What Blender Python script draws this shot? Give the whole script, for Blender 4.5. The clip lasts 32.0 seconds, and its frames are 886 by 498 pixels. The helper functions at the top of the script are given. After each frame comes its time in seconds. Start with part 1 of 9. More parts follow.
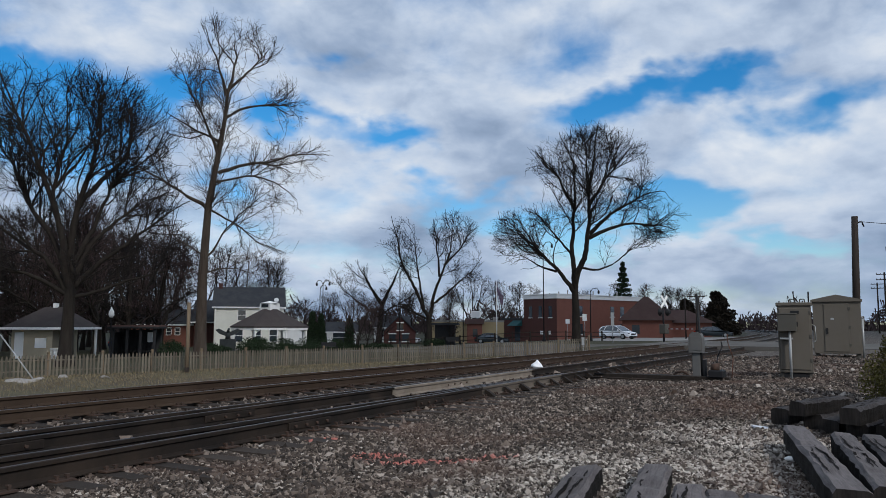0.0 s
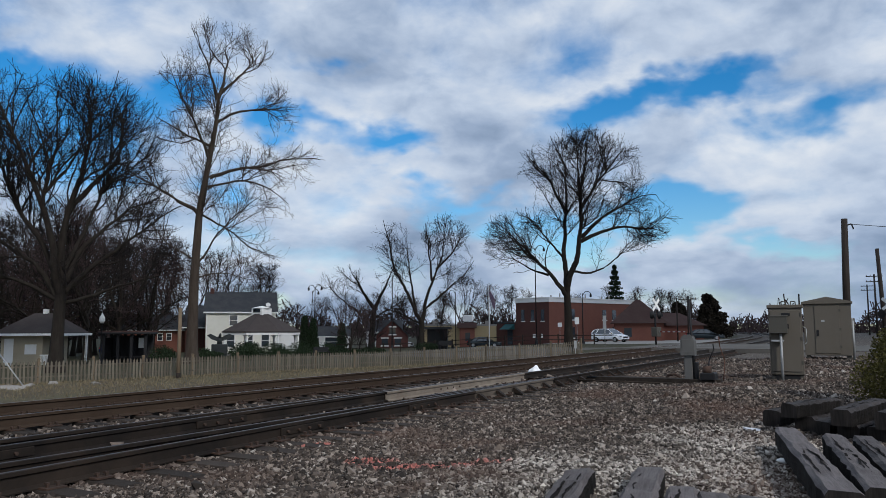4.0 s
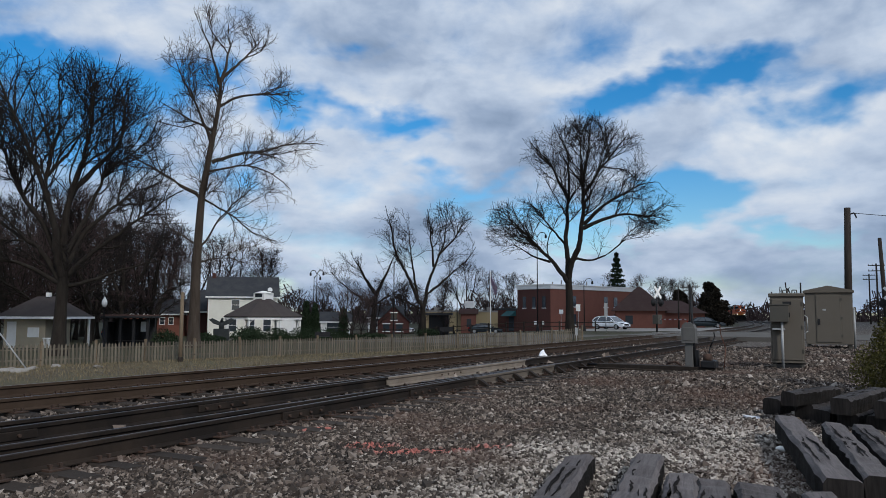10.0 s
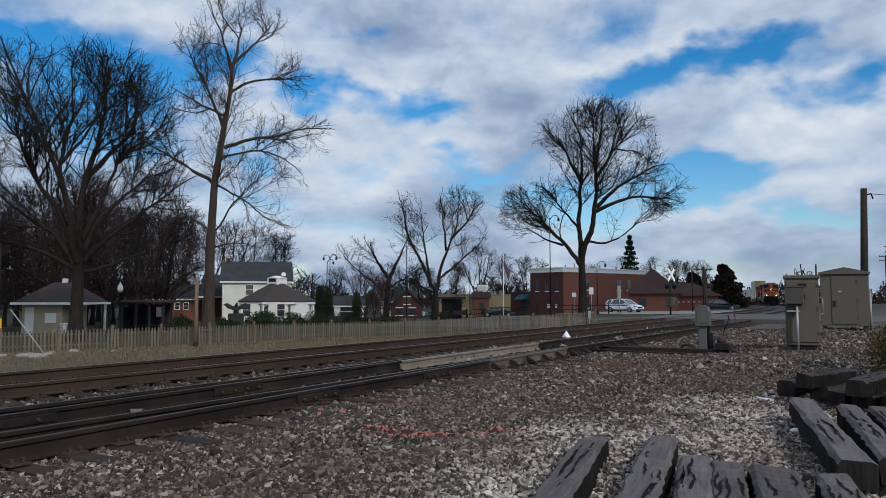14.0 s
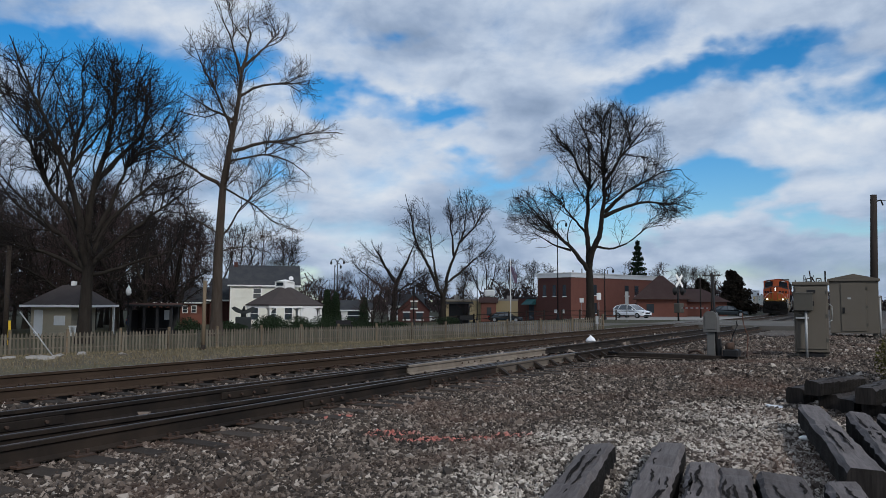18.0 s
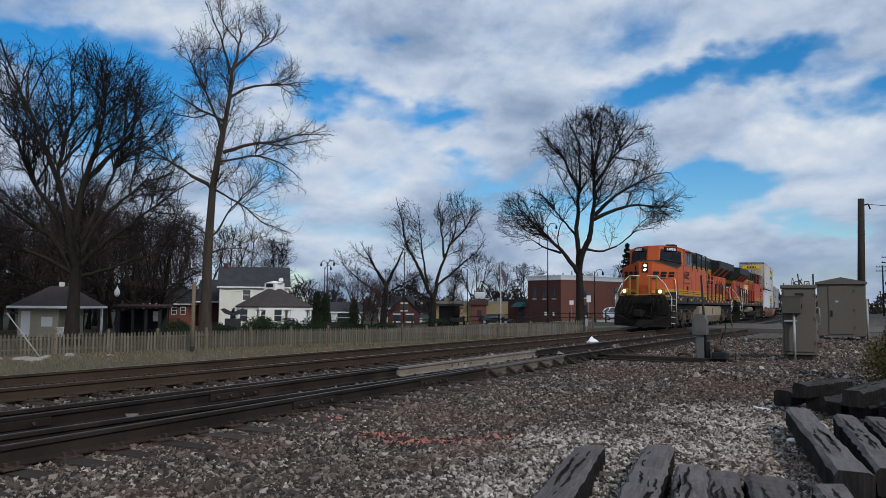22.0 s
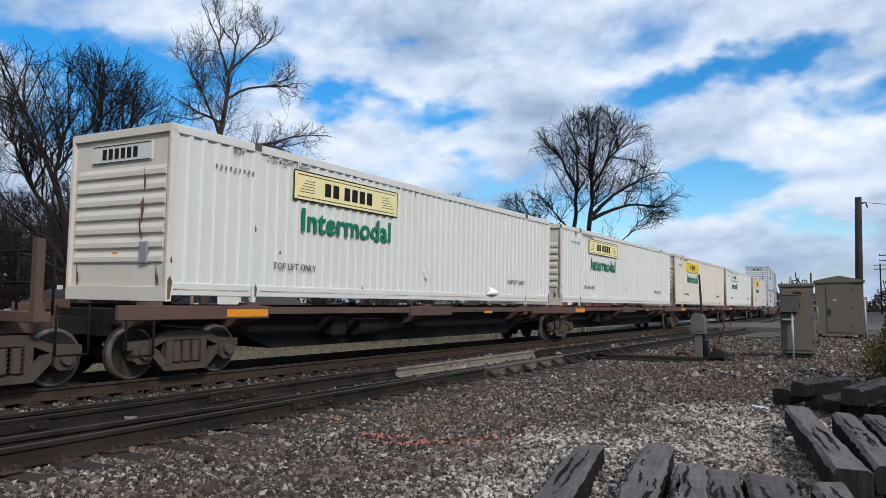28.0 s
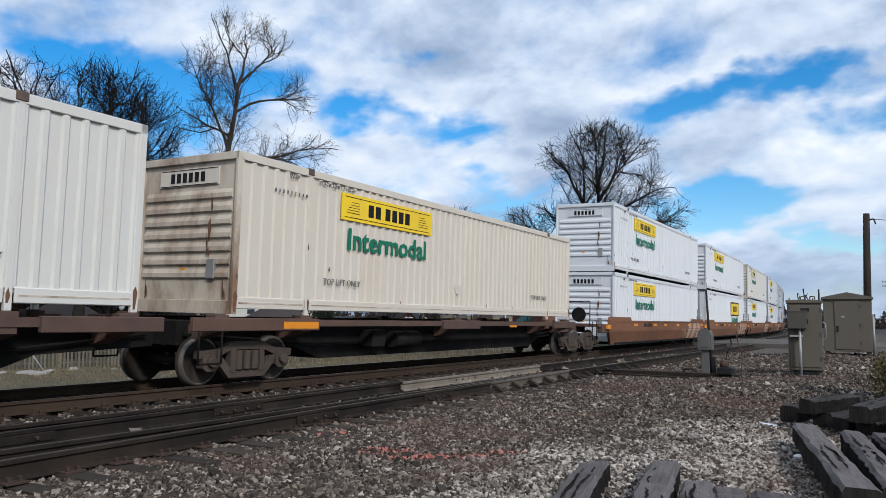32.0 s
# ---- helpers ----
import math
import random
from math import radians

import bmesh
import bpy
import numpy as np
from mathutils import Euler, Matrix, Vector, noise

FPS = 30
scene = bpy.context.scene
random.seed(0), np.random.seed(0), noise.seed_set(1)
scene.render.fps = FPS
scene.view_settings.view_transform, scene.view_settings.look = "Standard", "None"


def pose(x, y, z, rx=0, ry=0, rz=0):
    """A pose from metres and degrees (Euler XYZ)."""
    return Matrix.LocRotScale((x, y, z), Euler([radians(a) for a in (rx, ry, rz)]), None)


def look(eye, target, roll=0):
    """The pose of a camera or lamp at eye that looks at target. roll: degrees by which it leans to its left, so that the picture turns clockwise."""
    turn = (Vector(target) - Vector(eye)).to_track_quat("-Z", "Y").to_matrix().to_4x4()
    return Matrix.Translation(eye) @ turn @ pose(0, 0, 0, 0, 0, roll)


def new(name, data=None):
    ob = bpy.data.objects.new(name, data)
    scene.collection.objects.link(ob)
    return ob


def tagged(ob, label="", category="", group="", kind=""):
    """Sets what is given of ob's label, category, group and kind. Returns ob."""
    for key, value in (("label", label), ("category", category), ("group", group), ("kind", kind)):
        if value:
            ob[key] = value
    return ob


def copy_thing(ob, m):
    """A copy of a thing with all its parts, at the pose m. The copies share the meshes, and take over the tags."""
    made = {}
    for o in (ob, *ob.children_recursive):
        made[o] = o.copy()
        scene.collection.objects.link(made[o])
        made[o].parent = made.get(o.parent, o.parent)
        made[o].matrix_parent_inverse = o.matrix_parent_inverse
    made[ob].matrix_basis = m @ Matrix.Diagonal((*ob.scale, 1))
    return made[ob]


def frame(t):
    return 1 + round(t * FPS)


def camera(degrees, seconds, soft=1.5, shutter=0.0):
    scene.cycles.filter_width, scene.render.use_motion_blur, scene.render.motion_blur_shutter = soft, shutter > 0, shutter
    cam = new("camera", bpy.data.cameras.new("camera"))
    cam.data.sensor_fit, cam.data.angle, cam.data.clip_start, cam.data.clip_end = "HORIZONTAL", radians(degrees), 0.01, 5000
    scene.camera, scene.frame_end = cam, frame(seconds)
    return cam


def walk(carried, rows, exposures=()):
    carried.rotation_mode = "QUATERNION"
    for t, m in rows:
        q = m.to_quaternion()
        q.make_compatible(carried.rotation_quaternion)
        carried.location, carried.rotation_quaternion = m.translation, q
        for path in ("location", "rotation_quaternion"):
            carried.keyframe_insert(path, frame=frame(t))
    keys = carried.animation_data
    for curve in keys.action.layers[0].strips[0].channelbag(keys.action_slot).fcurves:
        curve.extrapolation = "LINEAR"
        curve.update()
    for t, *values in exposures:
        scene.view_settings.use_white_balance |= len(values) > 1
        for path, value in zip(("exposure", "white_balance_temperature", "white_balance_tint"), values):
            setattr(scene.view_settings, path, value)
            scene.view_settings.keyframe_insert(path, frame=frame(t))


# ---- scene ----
EXPOSURES = ((0.0, -0.3, 6150, 10), (23.0, -0.36, 6150, 10), (24.5, -0.2, 6200, 10), (26.5, 0.0, 6200, 10), (32.0, 0.03, 6200, 10))
cam = camera(60.5, 32.0, 0.6)
EYE_Z = 1.15
PATH = [
    (0.0, pose(0, 0, EYE_Z, 95.76, -0.16, 29.75)),
    (0.5, pose(0, 0, EYE_Z, 95.54, -0.25, 29.96)),
    (1.0, pose(0, 0, EYE_Z, 95.68, -0.41, 29.63)),
    (1.5, pose(0, 0, EYE_Z, 95.71, -0.48, 29.64)),
    (2.0, pose(0, 0, EYE_Z, 95.61, -0.48, 29.48)),
    (2.5, pose(0, 0, EYE_Z, 95.62, -0.59, 29.59)),
    (3.0, pose(0, 0, EYE_Z, 95.85, -0.34, 29.56)),
    (3.5, pose(0, 0, EYE_Z, 96.04, 0.05, 29.34)),
    (5.5, pose(0, 0, EYE_Z, 95.83, 0.16, 28.79)),
    (6.0, pose(0, 0, EYE_Z, 95.55, 0.56, 28.58)),
    (6.5, pose(0, 0, EYE_Z, 95.52, 0.52, 28.06)),
    (7.0, pose(0, 0, EYE_Z, 95.17, 0.17, 29.42)),
    (7.5, pose(0, 0, EYE_Z, 94.95, -0.32, 29.95)),
    (8.0, pose(0, 0, EYE_Z, 95.22, -0.35, 29.52)),
    (8.5, pose(0, 0, EYE_Z, 95.65, -0.18, 28.92)),
    (9.0, pose(0, 0, EYE_Z, 95.50, -0.21, 29.18)),
    (9.5, pose(0, 0, EYE_Z, 95.02, -0.27, 29.19)),
    (10.0, pose(0, 0, EYE_Z, 95.02, -0.27, 29.29)),
    (10.5, pose(0, 0, EYE_Z, 94.86, -0.37, 29.40)),
    (11.0, pose(0, 0, EYE_Z, 94.67, -0.37, 29.45)),
    (11.5, pose(0, 0, EYE_Z, 94.97, -0.29, 29.98)),
    (12.0, pose(0, 0, EYE_Z, 94.84, -0.24, 30.01)),
    (12.5, pose(0, 0, EYE_Z, 94.89, -0.16, 30.19)),
    (13.0, pose(0, 0, EYE_Z, 94.43, 0.07, 30.81)),
    (13.5, pose(0, 0, EYE_Z, 94.14, -0.01, 30.79)),
    (14.0, pose(0, 0, EYE_Z, 93.80, 0.02, 30.26)),
    (14.5, pose(0, 0, EYE_Z, 94.04, 0.01, 30.09)),
    (16.5, pose(0, 0, EYE_Z, 94.16, -0.48, 30.73)),
    (17.0, pose(0, 0, EYE_Z, 94.18, -0.80, 30.37)),
    (17.5, pose(0, 0, EYE_Z, 94.36, -0.45, 30.74)),
    (18.0, pose(0, 0, EYE_Z, 94.15, -0.29, 30.80)),
    (18.5, pose(0, 0, EYE_Z, 94.07, -0.41, 30.71)),
    (19.0, pose(0, 0, EYE_Z, 94.09, -0.37, 30.81)),
    (19.5, pose(0, 0, EYE_Z, 94.00, -0.40, 30.69)),
    (20.0, pose(0, 0, EYE_Z, 94.03, -0.34, 30.59)),
    (20.5, pose(0, 0, EYE_Z, 94.28, -0.23, 30.24)),
    (21.0, pose(0, 0, EYE_Z, 94.49, -0.22, 30.31)),
    (21.5, pose(0, 0, EYE_Z, 94.44, -0.35, 30.10)),
    (22.0, pose(0, 0, EYE_Z, 94.31, -0.44, 30.06)),
    (22.5, pose(0, 0, EYE_Z, 94.24, -0.59, 30.32)),
    (23.0, pose(0, 0, EYE_Z, 94.18, -0.66, 30.24)),
    (23.5, pose(0, 0, EYE_Z, 94.24, -0.51, 30.21)),
    (24.0, pose(0, 0, EYE_Z, 94.20, -0.48, 30.22)),
    (24.5, pose(0, 0, EYE_Z, 94.27, -0.34, 30.32)),
    (26.5, pose(0, 0, EYE_Z, 93.99, -0.17, 30.30)),
    (27.0, pose(0, 0, EYE_Z, 93.82, -0.16, 30.54)),
    (27.5, pose(0, 0, EYE_Z, 94.45, -0.32, 30.12)),
    (28.0, pose(0, 0, EYE_Z, 94.36, -0.11, 29.94)),
    (28.5, pose(0, 0, EYE_Z, 94.88, -0.25, 30.17)),
    (29.0, pose(0, 0, EYE_Z, 94.85, -0.16, 30.17)),
    (29.5, pose(0, 0, EYE_Z, 94.93, -0.25, 30.44)),
    (30.0, pose(0, 0, EYE_Z, 94.80, -0.33, 30.43)),
    (30.5, pose(0, 0, EYE_Z, 94.29, -0.19, 30.43)),
    (31.0, pose(0, 0, EYE_Z, 94.59, -0.35, 30.26)),
    (31.5, pose(0, 0, EYE_Z, 95.17, -0.44, 30.47)),
    (32.0, pose(0, 0, EYE_Z, 95.39, -0.54, 30.38)),
]
walk(cam, PATH, EXPOSURES)


# ---- light and sky ----
SUN_ELEV, SUN_AZ = radians(36), radians(122)      # azimuth clockwise from +y
world = bpy.data.worlds.new("sky")
scene.world = world
world.use_nodes = True


class Nodes:
    """Short hand for wiring a node tree."""

    def __init__(self, tree):
        self.t = tree
        tree.nodes.clear()

    def n(self, kind, **kw):
        node = self.t.nodes.new(kind)
        ins = kw.pop("ins", {})
        for k, v in kw.items():
            setattr(node, k, v)
        for k, v in ins.items():
            self.put(node.inputs[k], v)
        return node

    def put(self, sock, v):
        if isinstance(v, bpy.types.NodeSocket):
            self.t.links.new(v, sock)
        else:
            sock.default_value = v

    def math(self, op, a, b=0.0, clamp=False):
        return self.n("ShaderNodeMath", operation=op, use_clamp=clamp, ins={0: a, 1: b}).outputs[0]

    def noise(self, vec, scale, detail=3.0, rough=0.5, dist=0.0):
        return self.n("ShaderNodeTexNoise", ins={"Vector": vec, "Scale": scale, "Detail": detail, "Roughness": rough, "Distortion": dist}).outputs[0]

    def ramp(self, fac, stops, ease="LINEAR"):
        r = self.n("ShaderNodeValToRGB")
        r.color_ramp.interpolation = ease
        el = r.color_ramp.elements
        while len(el) < len(stops):
            el.new(0.5)
        for e, (p, c) in zip(el, stops):
            e.position = p
            e.color = c if len(c) == 4 else (*c, 1)
        self.put(r.inputs[0], fac)
        return r.outputs[0]

    def mix(self, fac, a, b, blend="MIX"):
        m = self.n("ShaderNodeMix", data_type="RGBA", blend_type=blend)
        self.put(m.inputs[0], fac)
        self.put(m.inputs[6], a if isinstance(a, bpy.types.NodeSocket) else (*a[:3], 1))
        self.put(m.inputs[7], b if isinstance(b, bpy.types.NodeSocket) else (*b[:3], 1))
        return m.outputs[2]

    def mapping(self, vec, loc=(0, 0, 0), rot=(0, 0, 0), scale=(1, 1, 1)):
        return self.n("ShaderNodeMapping", ins={"Vector": vec, "Location": loc, "Rotation": rot, "Scale": scale}).outputs[0]


nw = Nodes(world.node_tree)
sky = nw.n("ShaderNodeTexSky", sky_type="NISHITA", sun_disc=False, sun_elevation=SUN_ELEV, sun_rotation=SUN_AZ, altitude=200, air_density=1.0, dust_density=1.0, ozone_density=2.0)
deep = nw.n("ShaderNodeHueSaturation", ins={"Hue": 0.498, "Saturation": 1.5, "Value": 1.15, "Color": sky.outputs[0]})
bg = nw.n("ShaderNodeBackground", ins={0: deep.outputs[0], 1: 0.13})
nw.n("ShaderNodeOutputWorld", ins={0: bg.outputs[0]})

sun = new("sun", bpy.data.lights.new("sun", "SUN"))
sun.data.energy, sun.data.angle, sun.data.color = 2.7, radians(6), (1.0, 0.95, 0.88)
sun.matrix_world = look((math.sin(SUN_AZ) * 90, math.cos(SUN_AZ) * 90, 90 * math.tan(SUN_ELEV)), (0, 0, 0))

# ---- materials ----
MATS = {}


def material(name, build):
    if name not in MATS:
        m = bpy.data.materials.new(name)
        m.use_nodes = True
        build(Nodes(m.node_tree))
        MATS[name] = m
    return MATS[name]


def plain(name, col, rough=0.6, metal=0.0, var=0.25, scale=6.0, grime=None, grime_amt=0.35, grime_scale=1.2, bump=0.0, bump_scale=40.0, stretch=(1, 1, 1), rand=0.0, spec=0.18):
    """Painted, wooden, metal or stone surface: grain, stains and fine relief on one base colour."""
    def build(N):
        tc = N.n("ShaderNodeTexCoord").outputs["Object"]
        vec = N.mapping(tc, scale=stretch)
        g = N.noise(vec, scale, 6.0, 0.6)
        lo = tuple(c * (1 - var) for c in col)
        hi = tuple(min(1, c * (1 + var)) for c in col)
        c = N.mix(g, lo, hi)
        if grime:
            s = N.noise(vec, grime_scale, 8.0, 0.65, 0.4)
            c = N.mix(N.math("MULTIPLY", N.ramp(s, ((0.42, (0, 0, 0)), (0.68, (1, 1, 1)))), grime_amt), c, grime)
        if rand:
            oi = N.n("ShaderNodeObjectInfo").outputs["Random"]
            isl = N.n("ShaderNodeNewGeometry").outputs["Random Per Island"]
            k = N.math("FRACT", N.math("ADD", oi, isl))
            k = N.math("ADD", N.math("MULTIPLY", k, 2 * rand), 1 - rand)
            hs = N.n("ShaderNodeHueSaturation", ins={"Value": k, "Color": c})
            c = hs.outputs[0]
        r = N.math("ADD", N.math("MULTIPLY", g, 0.25), rough - 0.12, clamp=True)
        b = N.n("ShaderNodeBsdfPrincipled", ins={"Base Color": c, "Roughness": r, "Metallic": metal, "Specular IOR Level": spec})
        if bump:
            bn = N.noise(vec, bump_scale, 5.0, 0.6)
            N.put(b.inputs["Normal"], N.n("ShaderNodeBump", ins={"Strength": 0.6, "Distance": bump, "Height": bn}).outputs[0])
        N.n("ShaderNodeOutputMaterial", ins={0: b.outputs[0]})
    return material(name, build)


def glow(name, col, strength):
    def build(N):
        e = N.n("ShaderNodeEmission", ins={0: (*col, 1), 1: strength})
        N.n("ShaderNodeOutputMaterial", ins={0: e.outputs[0]})
    return material(name, build)


def glassy(name, col=(0.03, 0.04, 0.045), rough=0.06):
    def build(N):
        b = N.n("ShaderNodeBsdfPrincipled", ins={"Base Color": (*col, 1), "Roughness": rough, "Specular IOR Level": 0.8, "Coat Weight": 0.5})
        N.n("ShaderNodeOutputMaterial", ins={0: b.outputs[0]})
    return material(name, build)


# ---- mesh helpers ----
def mesh_np(name, verts, faces, mats, index=None, smooth=False):
    """A mesh object data-block from arrays; faces (n, 3) or (n, 4)."""
    me = bpy.data.meshes.new(name)
    v = np.asarray(verts, np.float32).reshape(-1, 3)
    f = np.asarray(faces, np.int32)
    k = f.shape[1]
    me.vertices.add(len(v))
    me.vertices.foreach_set("co", v.ravel())
    me.loops.add(f.size)
    me.loops.foreach_set("vertex_index", f.ravel())
    me.polygons.add(len(f))
    me.polygons.foreach_set("loop_start", np.arange(0, f.size, k, dtype=np.int32))
    for m in mats if isinstance(mats, (list, tuple)) else [mats]:
        me.materials.append(m)
    if index is not None:
        me.polygons.foreach_set("material_index", np.asarray(index, np.int32))
    me.polygons.foreach_set("use_smooth", np.full(len(f), smooth))
    me.update(calc_edges=True)
    me.validate()
    return me


def thing(name, at, label, category, group="", kind=""):
    """An Empty at the base of a thing, that parents its parts."""
    ob = new(name)
    ob.matrix_world = at if isinstance(at, Matrix) else pose(*at)
    ob.empty_display_size = 0.2
    return tagged(ob, label, category, group, kind)


def part(name, bm, mat, parent=None, label="", smooth=False):
    """Links a bmesh (or a ready mesh) as one mesh object under a thing or part; it is written in the parent's space."""
    if isinstance(bm, bpy.types.Mesh):
        me = bm
    else:
        me = bpy.data.meshes.new(name)
        bmesh.ops.recalc_face_normals(bm, faces=bm.faces)
        bm.to_mesh(me)
        bm.free()
        for m in mat if isinstance(mat, (list, tuple)) else [mat]:
            me.materials.append(m)
        if smooth:
            me.polygons.foreach_set("use_smooth", np.ones(len(me.polygons), bool))
    ob = new(name, me)
    ob.parent = parent
    return tagged(ob, label) if label else ob


def solo(name, bm, mat, at, label, category, group="", kind="", smooth=False):
    """A thing that is one mesh."""
    ob = part(name, bm, mat, None, "", smooth)
    ob.matrix_world = at if isinstance(at, Matrix) else pose(*at)
    return tagged(ob, label, category, group, kind)


def add_box(bm, x0, y0, z0, x1, y1, z1, bevel=0.0, mi=0, m=None):
    vs = [bm.verts.new((x, y, z)) for z in (z0, z1) for x, y in ((x0, y0), (x1, y0), (x1, y1), (x0, y1))]
    fs = [bm.faces.new([vs[i] for i in q]) for q in ((3, 2, 1, 0), (4, 5, 6, 7), (0, 1, 5, 4), (1, 2, 6, 5), (2, 3, 7, 6), (3, 0, 4, 7))]
    for f in fs:
        f.material_index = mi
    if bevel:
        es = {e for f in fs for e in f.edges}
        r = bmesh.ops.bevel(bm, geom=list(es), offset=bevel, segments=1, affect="EDGES")
        for f in r["faces"]:
            f.material_index = mi
        vs = list({v for f in fs if f.is_valid for v in f.verts} | {v for f in r["faces"] for v in f.verts})
    if m is not None:
        bmesh.ops.transform(bm, matrix=m, verts=vs)
    return vs


def box(x0, y0, z0, x1, y1, z1, bevel=0.0):
    bm = bmesh.new()
    add_box(bm, x0, y0, z0, x1, y1, z1, bevel)
    return bm


def add_tube(bm, p0, p1, r0, r1=None, n=8, caps=True, mi=0):
    """A straight tapered tube from p0 to p1."""
    p0, p1 = Vector(p0), Vector(p1)
    r1 = r0 if r1 is None else r1
    d = (p1 - p0).normalized()
    u = d.orthogonal().normalized()
    w = d.cross(u)
    ra = [bm.verts.new(p0 + (u * math.cos(a) + w * math.sin(a)) * r0) for a in (2 * math.pi * i / n for i in range(n))]
    rb = [bm.verts.new(p1 + (u * math.cos(a) + w * math.sin(a)) * r1) for a in (2 * math.pi * i / n for i in range(n))]
    for i in range(n):
        f = bm.faces.new((ra[i], ra[(i + 1) % n], rb[(i + 1) % n], rb[i]))
        f.material_index, f.smooth = mi, True
    if caps:
        for ring in (ra[::-1], rb):
            f = bm.faces.new(ring)
            f.material_index = mi
    return ra + rb


def tube(p0, p1, r0, r1=None, n=8):
    bm = bmesh.new()
    add_tube(bm, p0, p1, r0, r1, n)
    return bm


def pipe(points, r, n=6):
    """A bent rod through points."""
    bm = bmesh.new()
    for a, b in zip(points, points[1:]):
        add_tube(bm, a, b, r, r, n)
    return bm


def add_prism(bm, pts, axis, a, b, mi=0):
    """An outline of 2D points pushed along an axis from a to b: axis 0 takes (y, z), 1 (x, z), 2 (x, y)."""
    def place(p, d):
        return (d, p[0], p[1]) if axis == 0 else (p[0], d, p[1]) if axis == 1 else (p[0], p[1], d)
    va = [bm.verts.new(place(p, a)) for p in pts]
    vb = [bm.verts.new(place(p, b)) for p in pts]
    k = len(pts)
    fs = [bm.faces.new(va[::-1]), bm.faces.new(vb)]
    fs += [bm.faces.new((va[i], va[(i + 1) % k], vb[(i + 1) % k], vb[i])) for i in range(k)]
    for f in fs:
        f.material_index = mi
    return va + vb


def prism(pts, axis, a, b):
    bm = bmesh.new()
    add_prism(bm, pts, axis, a, b)
    return bm


def lathe(profile, n=16, axis="z"):
    """A turned shape from (radius, height) pairs."""
    bm = bmesh.new()
    rings = []
    for r, h in profile:
        ring = []
        for i in range(n):
            a = 2 * math.pi * i / n
            c, s = r * math.cos(a), r * math.sin(a)
            ring.append(bm.verts.new((c, s, h) if axis == "z" else (h, c, s)))
        rings.append(ring)
    for ra, rb in zip(rings, rings[1:]):
        for i in range(n):
            f = bm.faces.new((ra[i], ra[(i + 1) % n], rb[(i + 1) % n], rb[i]))
            f.smooth = True
    bm.faces.new(rings[0][::-1])
    bm.faces.new(rings[-1])
    return bm


def text_mesh(words, size, depth=0.004, bold=0.0, spacing=1.0, shear=0.0):
    """Lettering in the built-in font as a mesh, lying in the xy plane from its lower left corner."""
    cu = bpy.data.curves.new("lettering", "FONT")
    cu.body, cu.size, cu.extrude, cu.offset, cu.space_character, cu.shear = words, size, depth, bold, spacing, shear
    cu.resolution_u = 2
    ob = bpy.data.objects.new("lettering", cu)
    scene.collection.objects.link(ob)
    me = bpy.data.meshes.new_from_object(ob.evaluated_get(bpy.context.evaluated_depsgraph_get()))
    bpy.data.objects.remove(ob)
    bpy.data.curves.remove(cu)
    return me


def lettering(name, words, size, mat, parent, m, width=None, bold=0.0, label="", spacing=1.0):
    """Lettering placed by the pose m in the parent's space, stretched to width when given."""
    me = text_mesh(words, size, 0.004, bold, spacing)
    me.materials.clear()
    me.materials.append(mat)
    co = np.empty(len(me.vertices) * 3, np.float32)
    me.vertices.foreach_get("co", co)
    co = co.reshape(-1, 3)
    if width:
        co[:, 0] *= width / max(co[:, 0].max(), 1e-3)
    mm = np.array(m)
    co = co @ mm[:3, :3].T + mm[:3, 3]
    me.vertices.foreach_set("co", co.astype(np.float32).ravel())
    me.update()
    return part(name, me, mat, parent, label)


# ---- clouds: one drifting layer ----
CLOUD_Z = 240.0


